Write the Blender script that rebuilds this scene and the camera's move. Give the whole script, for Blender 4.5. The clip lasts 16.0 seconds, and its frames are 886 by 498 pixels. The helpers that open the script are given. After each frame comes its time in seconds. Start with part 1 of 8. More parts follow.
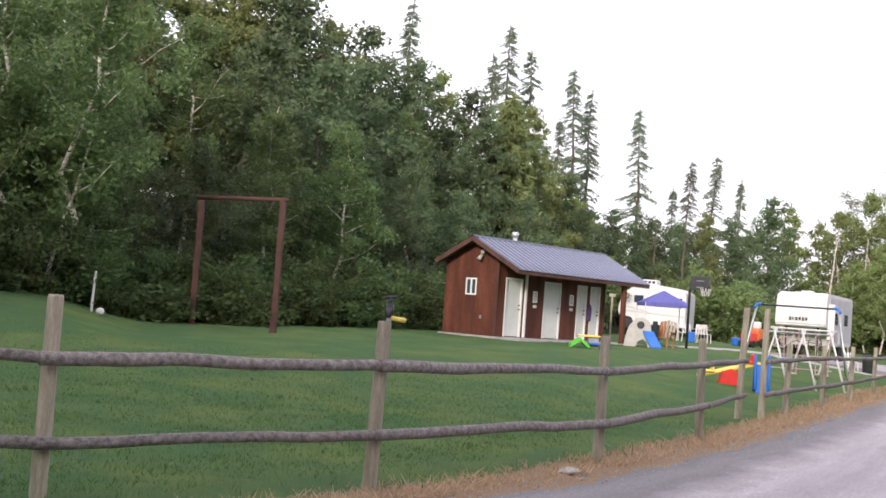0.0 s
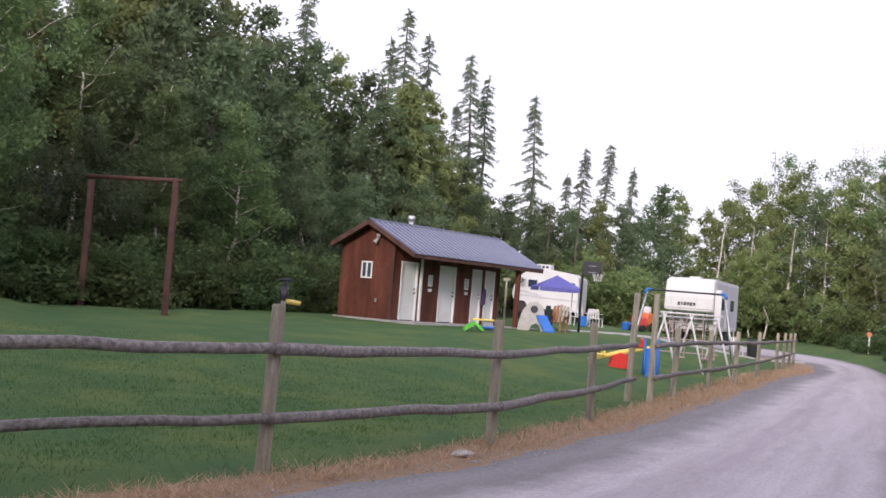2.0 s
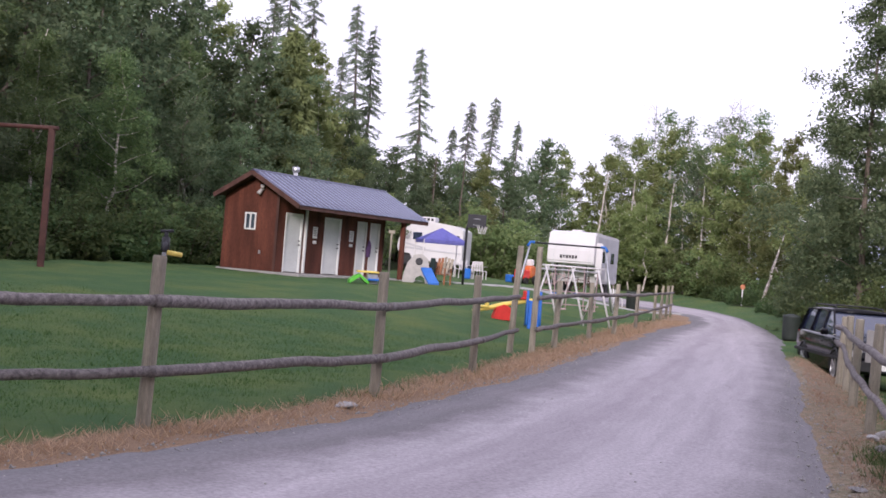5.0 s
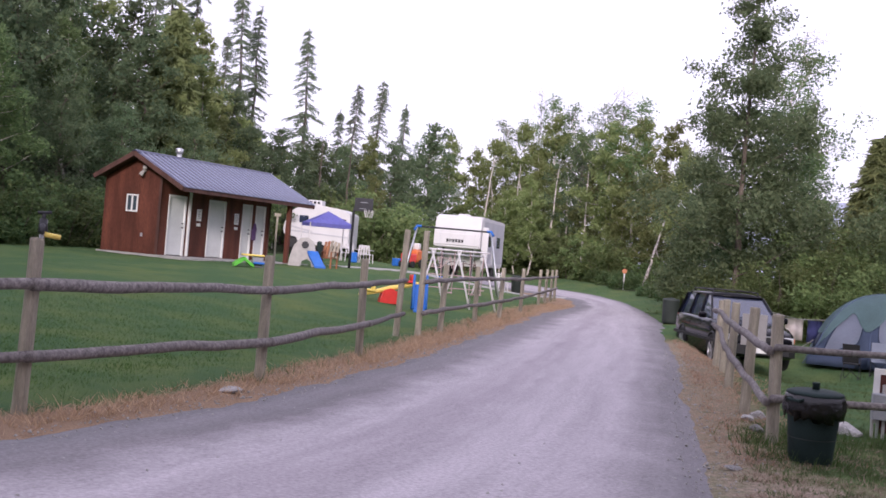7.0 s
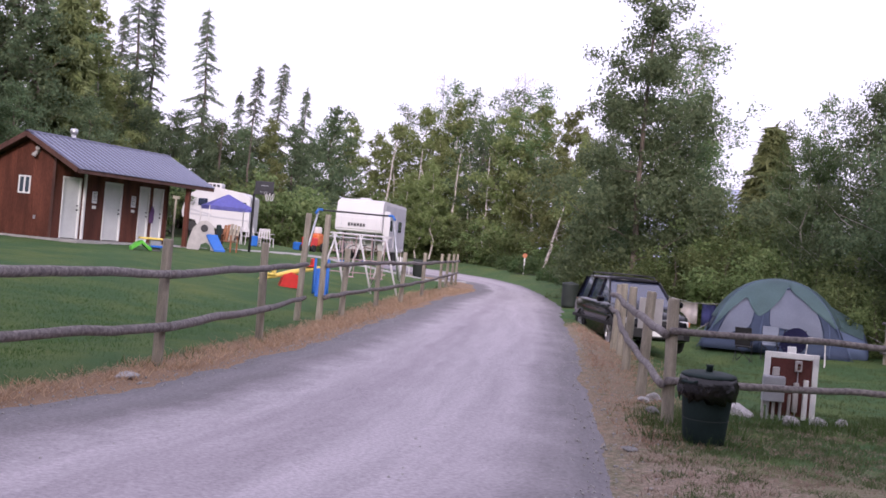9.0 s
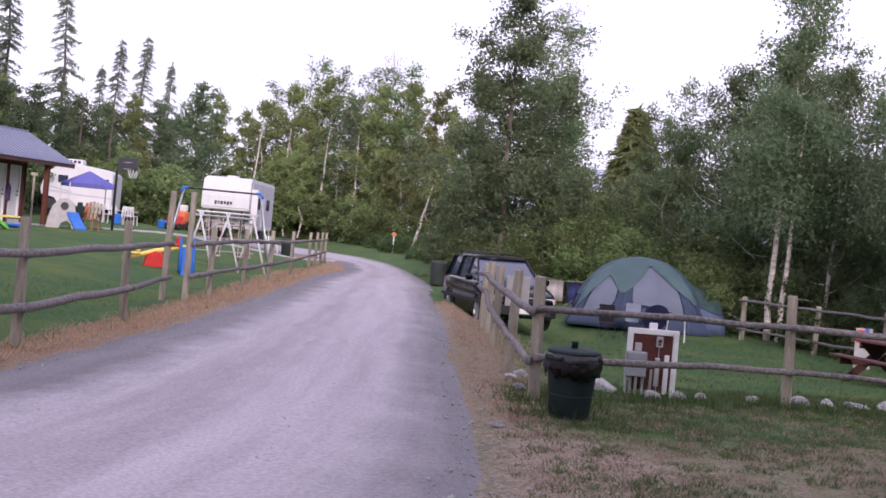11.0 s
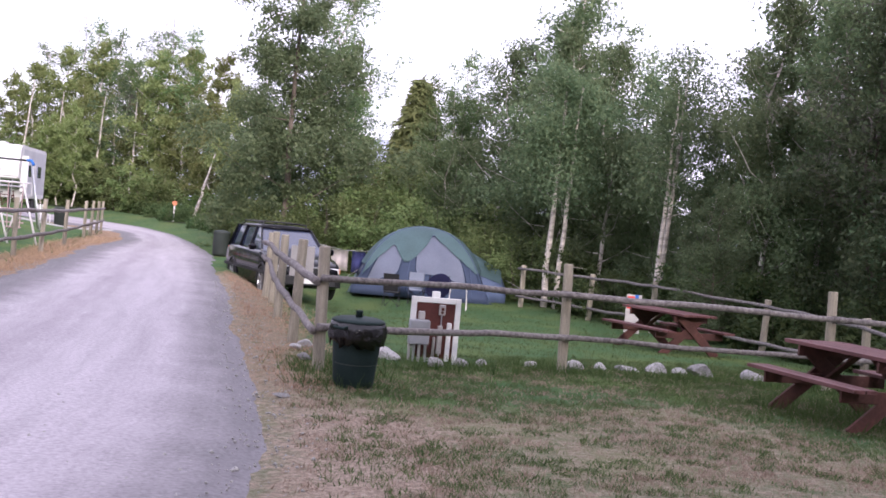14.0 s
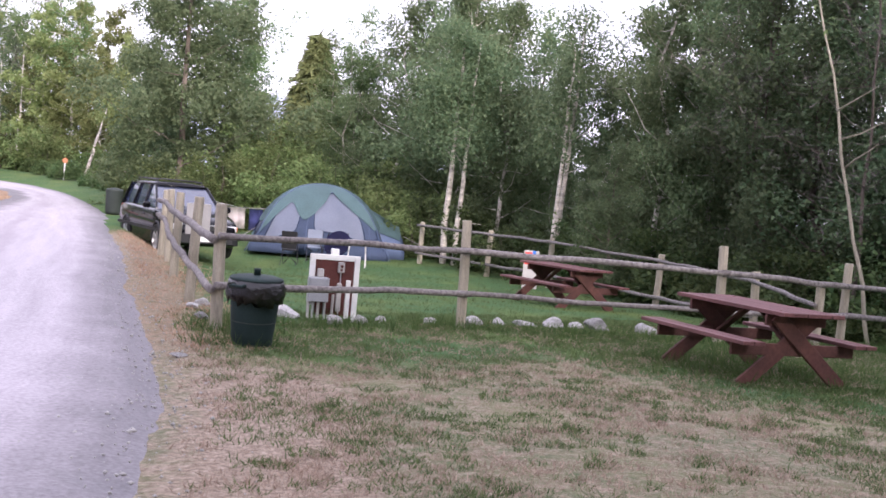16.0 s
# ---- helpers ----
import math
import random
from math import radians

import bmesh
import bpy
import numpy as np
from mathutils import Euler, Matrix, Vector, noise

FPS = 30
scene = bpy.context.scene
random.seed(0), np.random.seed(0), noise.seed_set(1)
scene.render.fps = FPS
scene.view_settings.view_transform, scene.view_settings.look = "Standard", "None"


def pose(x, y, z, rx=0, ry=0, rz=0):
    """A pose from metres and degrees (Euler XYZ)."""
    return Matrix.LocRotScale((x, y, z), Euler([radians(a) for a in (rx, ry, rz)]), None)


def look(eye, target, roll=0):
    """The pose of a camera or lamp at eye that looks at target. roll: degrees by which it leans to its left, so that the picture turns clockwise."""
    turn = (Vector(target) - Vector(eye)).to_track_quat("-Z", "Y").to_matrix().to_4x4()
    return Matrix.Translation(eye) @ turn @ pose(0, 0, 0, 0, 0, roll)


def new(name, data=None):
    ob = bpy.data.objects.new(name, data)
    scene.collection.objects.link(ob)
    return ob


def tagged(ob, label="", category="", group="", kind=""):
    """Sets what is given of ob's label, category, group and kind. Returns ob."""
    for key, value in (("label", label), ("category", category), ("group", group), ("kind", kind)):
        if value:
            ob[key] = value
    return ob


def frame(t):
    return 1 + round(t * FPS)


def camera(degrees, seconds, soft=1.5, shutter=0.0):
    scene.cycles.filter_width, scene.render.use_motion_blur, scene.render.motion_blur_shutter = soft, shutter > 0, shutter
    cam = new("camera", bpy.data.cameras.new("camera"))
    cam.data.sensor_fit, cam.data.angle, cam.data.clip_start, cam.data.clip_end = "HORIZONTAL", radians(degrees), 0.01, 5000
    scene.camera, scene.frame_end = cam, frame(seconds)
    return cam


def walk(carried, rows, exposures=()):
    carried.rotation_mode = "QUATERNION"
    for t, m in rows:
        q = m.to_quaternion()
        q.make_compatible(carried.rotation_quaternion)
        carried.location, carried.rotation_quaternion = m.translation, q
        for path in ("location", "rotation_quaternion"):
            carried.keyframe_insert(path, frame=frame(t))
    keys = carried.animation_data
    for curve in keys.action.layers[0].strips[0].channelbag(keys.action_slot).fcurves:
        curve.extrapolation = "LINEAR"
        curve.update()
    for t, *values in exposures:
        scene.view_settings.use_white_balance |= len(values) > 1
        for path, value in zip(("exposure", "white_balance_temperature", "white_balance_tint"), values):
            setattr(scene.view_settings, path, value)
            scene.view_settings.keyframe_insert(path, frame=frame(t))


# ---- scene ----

# ---------- camera: it stands by the road and turns to the right ----------
EYE = (0.0, 0.0, 1.6)
cam = camera(40.94, 16.0, soft=1.65)
PATH = [
    (0.0, pose(*EYE, 92.900, -4.200, -0.300)),
    (0.5, pose(*EYE, 92.931, -4.321, -1.580)),
    (1.0, pose(*EYE, 92.844, -4.409, -3.044)),
    (1.5, pose(*EYE, 92.722, -4.471, -4.394)),
    (2.0, pose(*EYE, 92.490, -4.538, -5.362)),
    (2.5, pose(*EYE, 92.082, -4.565, -5.995)),
    (3.0, pose(*EYE, 91.688, -4.553, -6.799)),
    (3.5, pose(*EYE, 91.320, -4.582, -7.689)),
    (4.0, pose(*EYE, 90.963, -4.622, -8.521)),
    (6.5, pose(*EYE, 90.384, -4.904, -15.221)),
    (7.0, pose(*EYE, 90.312, -4.941, -16.413)),
    (7.5, pose(*EYE, 90.216, -5.012, -17.475)),
    (8.0, pose(*EYE, 90.130, -5.047, -18.668)),
    (8.5, pose(*EYE, 90.061, -5.055, -19.897)),
    (9.0, pose(*EYE, 89.966, -5.130, -21.180)),
    (9.5, pose(*EYE, 89.859, -5.151, -22.857)),
    (10.0, pose(*EYE, 89.752, -5.149, -24.674)),
    (12.5, pose(*EYE, 89.151, -5.203, -31.701)),
    (13.0, pose(*EYE, 89.080, -5.221, -33.673)),
    (13.5, pose(*EYE, 89.037, -5.272, -35.818)),
    (14.0, pose(*EYE, 88.978, -5.263, -37.929)),
    (14.5, pose(*EYE, 88.696, -5.312, -39.623)),
    (15.0, pose(*EYE, 88.223, -5.242, -40.614)),
    (15.5, pose(*EYE, 87.747, -5.151, -41.733)),
    (16.0, pose(*EYE, 87.339, -5.070, -42.836)),
]
walk(cam, PATH, [(0.0, 0.42, 6300, 13.5), (1.0, 0.17, 6180, 15.5), (1.5, 0.12, 6100, 17.0), (4.0, 0.06, 5900, 22.0), (6.5, 0.06, 5880, 25.0), (9.0, 0.04, 5850, 29.0), (12.5, 0.17, 5800, 30.0), (14.0, 0.58, 5850, 25.0), (16.0, 0.94, 5900, 23.0)])

# ---------- world, sun ----------
SUN_ELEVATION, SUN_AZIMUTH = radians(19), radians(201)      # azimuth clockwise from +y: low behind the camera
world = bpy.data.worlds.new("world")
scene.world = world
world.use_nodes = True
wt = world.node_tree
wt.nodes.clear()
w_out = wt.nodes.new("ShaderNodeOutputWorld")
w_bg = wt.nodes.new("ShaderNodeBackground")
w_sky = wt.nodes.new("ShaderNodeTexSky")
w_sky.sky_type, w_sky.sun_disc = "NISHITA", False
w_sky.sun_elevation, w_sky.sun_rotation = SUN_ELEVATION, SUN_AZIMUTH
w_sky.dust_density, w_sky.air_density = 3.0, 1.0
# thin high cloud: most of the sky's colour is washed out to a bright white
w_mix = wt.nodes.new("ShaderNodeMix")
w_mix.data_type = "RGBA"
w_mix.inputs["Factor"].default_value = 0.86
w_mix.inputs["B"].default_value = (11.2, 10.7, 11.3, 1)
wt.links.new(w_sky.outputs["Color"], w_mix.inputs["A"])
wt.links.new(w_mix.outputs["Result"], w_bg.inputs["Color"])
w_bg.inputs["Strength"].default_value = 0.115
wt.links.new(w_bg.outputs["Background"], w_out.inputs["Surface"])

sun = new("sun", bpy.data.lights.new("sun", "SUN"))
sun.data.energy, sun.data.angle, sun.data.color = 3.2, radians(10), (1.0, 0.90, 0.76)
sun_way = Vector((math.sin(SUN_AZIMUTH) * math.cos(SUN_ELEVATION), math.cos(SUN_AZIMUTH) * math.cos(SUN_ELEVATION), math.sin(SUN_ELEVATION)))
sun.matrix_world = look(sun_way * 100, (0, 0, 0))


# ---------- materials ----------
def material(name, base, rough=0.8, metal=0.0, vary=0.25, scale=6.0, fine=60.0, bump=0.25, bump_size=0.01, tint=None, stretch=(1, 1, 1), random_vary=0.0, spec=0.4, coat=0.0):
    """A procedural surface: base colour broken up at a coarse and a fine scale, with fine relief."""
    m = bpy.data.materials.new(name)
    m.use_nodes = True
    nt = m.node_tree
    b = nt.nodes["Principled BSDF"]
    b.inputs["Roughness"].default_value, b.inputs["Metallic"].default_value = rough, metal
    b.inputs["Specular IOR Level"].default_value = spec
    b.inputs["Coat Weight"].default_value = coat
    tc = nt.nodes.new("ShaderNodeTexCoord")
    mp = nt.nodes.new("ShaderNodeMapping")
    mp.inputs["Scale"].default_value = stretch
    nt.links.new(tc.outputs["Object"], mp.inputs["Vector"])
    n1, n2 = nt.nodes.new("ShaderNodeTexNoise"), nt.nodes.new("ShaderNodeTexNoise")
    n1.inputs["Scale"].default_value, n2.inputs["Scale"].default_value = scale, fine
    n1.inputs["Detail"].default_value, n2.inputs["Detail"].default_value = 5, 3
    nt.links.new(mp.outputs[0], n1.inputs["Vector"])
    nt.links.new(mp.outputs[0], n2.inputs["Vector"])
    dark = tuple(c * (1 - vary) for c in base)
    light = tint if tint else tuple(min(1, c * (1 + vary)) for c in base)
    r1 = nt.nodes.new("ShaderNodeValToRGB")
    r1.color_ramp.elements[0].position, r1.color_ramp.elements[1].position = 0.3, 0.7
    r1.color_ramp.elements[0].color, r1.color_ramp.elements[1].color = (*dark, 1), (*light, 1)
    nt.links.new(n1.outputs["Fac"], r1.inputs["Fac"])
    mul = nt.nodes.new("ShaderNodeMix")
    mul.data_type, mul.blend_type = "RGBA", "MULTIPLY"
    mul.inputs["Factor"].default_value = 1.0
    r2 = nt.nodes.new("ShaderNodeMapRange")
    r2.inputs["From Min"].default_value, r2.inputs["From Max"].default_value = 0.3, 0.7
    r2.inputs["To Min"].default_value, r2.inputs["To Max"].default_value = 1 - vary * 0.7, 1 + vary * 0.5
    nt.links.new(n2.outputs["Fac"], r2.inputs["Value"])
    nt.links.new(r1.outputs["Color"], mul.inputs["A"])
    nt.links.new(r2.outputs["Result"], mul.inputs["B"])
    col = mul.outputs["Result"]
    if random_vary:
        oi = nt.nodes.new("ShaderNodeObjectInfo")
        hs = nt.nodes.new("ShaderNodeHueSaturation")
        v = nt.nodes.new("ShaderNodeMapRange")
        v.inputs["To Min"].default_value, v.inputs["To Max"].default_value = 1 - random_vary, 1 + random_vary
        nt.links.new(oi.outputs["Random"], v.inputs["Value"])
        nt.links.new(v.outputs["Result"], hs.inputs["Value"])
        nt.links.new(col, hs.inputs["Color"])
        col = hs.outputs["Color"]
    nt.links.new(col, b.inputs["Base Color"])
    if bump:
        bp = nt.nodes.new("ShaderNodeBump")
        bp.inputs["Strength"].default_value, bp.inputs["Distance"].default_value = bump, bump_size
        nt.links.new(n2.outputs["Fac"], bp.inputs["Height"])
        nt.links.new(bp.outputs["Normal"], b.inputs["Normal"])
    return m


def leaf_material(name, base, tip, rough=0.72, gloss=0.14, through_light=0.50):
    """Leaves: every leaf its own shade, every tree its own cast, some light coming through."""
    m = bpy.data.materials.new(name)
    m.use_nodes = True
    nt = m.node_tree
    b = nt.nodes["Principled BSDF"]
    geo = nt.nodes.new("ShaderNodeNewGeometry")
    ramp = nt.nodes.new("ShaderNodeValToRGB")
    ramp.color_ramp.elements[0].color, ramp.color_ramp.elements[1].color = (*base, 1), (*tip, 1)
    oi = nt.nodes.new("ShaderNodeObjectInfo")
    hs = nt.nodes.new("ShaderNodeHueSaturation")
    mv, mh = nt.nodes.new("ShaderNodeMapRange"), nt.nodes.new("ShaderNodeMapRange")
    mv.inputs["To Min"].default_value, mv.inputs["To Max"].default_value = 0.72, 1.3
    mh.inputs["To Min"].default_value, mh.inputs["To Max"].default_value = 0.475, 0.515
    nt.links.new(geo.outputs["Random Per Island"], ramp.inputs["Fac"])
    nt.links.new(oi.outputs["Random"], mv.inputs["Value"])
    nt.links.new(oi.outputs["Random"], mh.inputs["Value"])
    nt.links.new(mv.outputs["Result"], hs.inputs["Value"])
    nt.links.new(mh.outputs["Result"], hs.inputs["Hue"])
    nt.links.new(ramp.outputs["Color"], hs.inputs["Color"])
    nt.links.new(hs.outputs["Color"], b.inputs["Base Color"])
    b.inputs["Roughness"].default_value, b.inputs["Specular IOR Level"].default_value = rough, gloss
    tr = nt.nodes.new("ShaderNodeBsdfTranslucent")
    nt.links.new(hs.outputs["Color"], tr.inputs["Color"])
    mx = nt.nodes.new("ShaderNodeMixShader")
    mx.inputs["Fac"].default_value = through_light
    nt.links.new(b.outputs[0], mx.inputs[1])
    nt.links.new(tr.outputs[0], mx.inputs[2])
    nt.links.new(mx.outputs[0], nt.nodes["Material Output"].inputs["Surface"])
    return m


def plain_glass(name, tint=(0.02, 0.03, 0.04), rough=0.04):
    m = bpy.data.materials.new(name)
    m.use_nodes = True
    b = m.node_tree.nodes["Principled BSDF"]
    b.inputs["Base Color"].default_value = (*tint, 1)
    b.inputs["Roughness"].default_value, b.inputs["Specular IOR Level"].default_value = rough, 0.9
    b.inputs["IOR"].default_value = 1.75
    return m


M = {
    "birch_leaf": leaf_material("birch_leaf", (0.105, 0.170, 0.070), (0.190, 0.250, 0.105)),
    "alder_leaf": leaf_material("alder_leaf", (0.100, 0.158, 0.086), (0.178, 0.228, 0.120)),
    "shrub_leaf": leaf_material("shrub_leaf", (0.062, 0.108, 0.047), (0.130, 0.175, 0.068)),
    "bush_leaf": leaf_material("bush_leaf", (0.125, 0.185, 0.070), (0.225, 0.285, 0.115)),
    "camp_leaf": leaf_material("camp_leaf", (0.122, 0.182, 0.094), (0.210, 0.265, 0.138)),
    # lighter yellow leaf: evening sun on the far trees is put into the colour
    "sun_tinted_leaf": leaf_material("sun_tinted_leaf", (0.170, 0.225, 0.085), (0.300, 0.335, 0.140)),
    "needle": leaf_material("needle", (0.091, 0.130, 0.078), (0.162, 0.199, 0.118), rough=0.6, gloss=0.4, through_light=0.15),
    "fir_needle": leaf_material("fir_needle", (0.125, 0.165, 0.062), (0.215, 0.250, 0.100), rough=0.6, gloss=0.3, through_light=0.25),
    "dry_twig": leaf_material("dry_twig", (0.10, 0.09, 0.082), (0.20, 0.175, 0.16), through_light=0.1),
    "blade": leaf_material("blade", (0.041, 0.096, 0.028), (0.126, 0.201, 0.066)),
    "straw_blade": leaf_material("straw_blade", (0.31, 0.20, 0.125), (0.56, 0.41, 0.285)),
    "olive_blade": leaf_material("olive_blade", (0.060, 0.105, 0.042), (0.165, 0.220, 0.090)),
    "dry_blade": leaf_material("dry_blade", (0.33, 0.265, 0.185), (0.58, 0.48, 0.36)),
    "bark": material("bark", (0.13, 0.105, 0.085), 0.9, vary=0.4, scale=3, fine=30, bump=0.6, bump_size=0.03, stretch=(3, 3, 0.6)),
    "birch_bark": material("birch_bark", (0.54, 0.49, 0.44), 0.75, vary=0.5, scale=2.2, fine=14, bump=0.3, stretch=(1, 1, 3.0)),
    "post_wood": material("post_wood", (0.33, 0.295, 0.23), 0.85, vary=0.28, scale=4, fine=40, bump=0.4, stretch=(4, 4, 0.5), random_vary=0.12),
    "rail_wood": material("rail_wood", (0.165, 0.145, 0.143), 0.85, vary=0.42, scale=22, fine=90, bump=0.7, bump_size=0.010, tint=(0.27, 0.245, 0.235), random_vary=0.14),
    "stain": material("stain", (0.108, 0.036, 0.022), 0.7, vary=0.45, scale=1.2, fine=25, bump=0.3, stretch=(2, 2, 0.35), random_vary=0.07, spec=0.3),
    "stain_trim": material("stain_trim", (0.085, 0.040, 0.031), 0.7, vary=0.3, scale=2, fine=30, stretch=(2, 2, 0.4)),
    "white_paint": material("white_paint", (0.74, 0.74, 0.72), 0.5, vary=0.06, scale=2, fine=20, bump=0.05),
    "door_paint": material("door_paint", (0.66, 0.68, 0.66), 0.5, vary=0.07, scale=1.5, fine=20, bump=0.05),
    # one blue metal in two tones: shading of the ribs put into colour
    "roof_metal_shaded": material("roof_metal_shaded", (0.06, 0.068, 0.12), 0.45, metal=0.2, vary=0.10, scale=1.5, fine=12, bump=0.04, random_vary=0.03),
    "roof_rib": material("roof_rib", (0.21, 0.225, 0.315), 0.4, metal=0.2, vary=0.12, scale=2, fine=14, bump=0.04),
    "galv": material("galv", (0.55, 0.56, 0.58), 0.4, metal=0.7, vary=0.15, bump=0.05),
    "concrete": material("concrete", (0.36, 0.35, 0.33), 0.9, vary=0.2, scale=4, fine=80),
    "rust_paint": material("rust_paint", (0.075, 0.030, 0.024), 0.7, vary=0.35, scale=3, fine=40, bump=0.3),
    "dark_metal": material("dark_metal", (0.03, 0.03, 0.035), 0.5, vary=0.2, bump=0.05),
    "steel_white": material("steel_white", (0.62, 0.60, 0.60), 0.45, vary=0.15, bump=0.05),
    "steel_pink": material("steel_pink", (0.42, 0.30, 0.30), 0.5, vary=0.25, bump=0.05),
    "blue_plastic": material("blue_plastic", (0.025, 0.14, 0.50), 0.4, vary=0.1, bump=0.03),
    "red_plastic": material("red_plastic", (0.66, 0.045, 0.035), 0.4, vary=0.1, bump=0.03),
    "orange_plastic": material("orange_plastic", (0.55, 0.14, 0.04), 0.45, vary=0.12, bump=0.03),
    "yellow_plastic": material("yellow_plastic", (0.80, 0.62, 0.14), 0.4, vary=0.08, bump=0.03),
    "green_plastic": material("green_plastic", (0.12, 0.55, 0.05), 0.4, vary=0.1, bump=0.03),
    "tan_plastic": material("tan_plastic", (0.42, 0.40, 0.38), 0.6, vary=0.12, bump=0.05),
    "grey_plastic": material("grey_plastic", (0.30, 0.31, 0.33), 0.55, vary=0.1, bump=0.04),
    "orange_wood": material("orange_wood", (0.28, 0.12, 0.055), 0.6, vary=0.25, scale=3, fine=30, bump=0.1),
    "barrel_dark": material("barrel_dark", (0.030, 0.038, 0.034), 0.6, vary=0.2, scale=3, bump=0.05),
    "bin_green": material("bin_green", (0.018, 0.031, 0.030), 0.6, vary=0.2, scale=3, bump=0.05, spec=0.12),
    "bag_black": material("bag_black", (0.006, 0.006, 0.007), 0.25, vary=0.2, scale=10, bump=0.8, bump_size=0.03, fine=18, spec=0.5),
    "board_red": material("board_red", (0.105, 0.032, 0.026), 0.8, vary=0.2, scale=3, fine=30),
    "table_red": material("table_red", (0.115, 0.042, 0.042), 0.6, vary=0.28, scale=3, fine=26, stretch=(0.6, 5, 5), random_vary=0.1, tint=(0.155, 0.068, 0.068)),
    "table_dark": material("table_dark", (0.085, 0.034, 0.028), 0.75, vary=0.3, scale=3, fine=26, random_vary=0.1),
    "rock": material("rock", (0.35, 0.34, 0.33), 0.9, vary=0.35, scale=5, fine=40, bump=0.5, random_vary=0.42),
    "car_paint": material("car_paint", (0.004, 0.004, 0.006), 0.14, vary=0.15, scale=1.5, bump=0.0, spec=0.25, coat=0.0),
    "black_trim": material("black_trim", (0.018, 0.018, 0.02), 0.6, vary=0.15, bump=0.05),
    "tyre": material("tyre", (0.02, 0.02, 0.02), 0.85, vary=0.2, bump=0.1),
    "alloy": material("alloy", (0.5, 0.5, 0.52), 0.3, metal=0.8, vary=0.1, bump=0.0),
    "lamp_glass": plain_glass("lamp_glass", (0.5, 0.5, 0.5), 0.1),
    "glass_dark": plain_glass("glass_dark", (0.03, 0.04, 0.075), 0.03),
    "window_glass": plain_glass("window_glass", (0.06, 0.08, 0.10), 0.05),
    "tent_fly": material("tent_fly", (0.125, 0.205, 0.220), 0.6, vary=0.12, scale=1.5, fine=30, bump=0.15),
    "tent_wall": material("tent_wall", (0.245, 0.275, 0.36), 0.7, vary=0.1, scale=1.5, fine=30, bump=0.15),
    "tent_navy": material("tent_navy", (0.075, 0.105, 0.185), 0.7, vary=0.12, scale=1.5, fine=30, bump=0.15),
    "navy_cloth": material("navy_cloth", (0.025, 0.025, 0.09), 0.8, vary=0.15, fine=60),
    "black_cloth": material("black_cloth", (0.012, 0.012, 0.014), 0.8, vary=0.15, fine=60),
    "pink_cloth": material("pink_cloth", (0.92, 0.82, 0.80), 0.9, vary=0.1, fine=60),
    "purple_cloth": material("purple_cloth", (0.13, 0.07, 0.17), 0.9, vary=0.15, fine=60),
    "blue_cloth": material("blue_cloth", (0.12, 0.13, 0.34), 0.9, vary=0.15, fine=60),
    "canopy_blue": material("canopy_blue", (0.22, 0.22, 0.62), 0.7, vary=0.08, fine=40),
    "rv_white": material("rv_white", (0.60, 0.59, 0.60), 0.4, vary=0.05, scale=1, bump=0.03),
    "rv_grey": material("rv_grey", (0.46, 0.46, 0.49), 0.45, vary=0.08, scale=1, bump=0.03),
    "sign_orange": material("sign_orange", (0.50, 0.19, 0.09), 0.6, vary=0.1),
    "ridge_haze": material("ridge_haze", (0.42, 0.45, 0.58), 1.0, vary=0.15, scale=0.01, fine=0.06, bump=0.0),
    "rope": material("rope", (0.35, 0.34, 0.33), 0.9, vary=0.2),
    "net_white": material("net_white", (0.62, 0.60, 0.60), 0.8, vary=0.1),
}

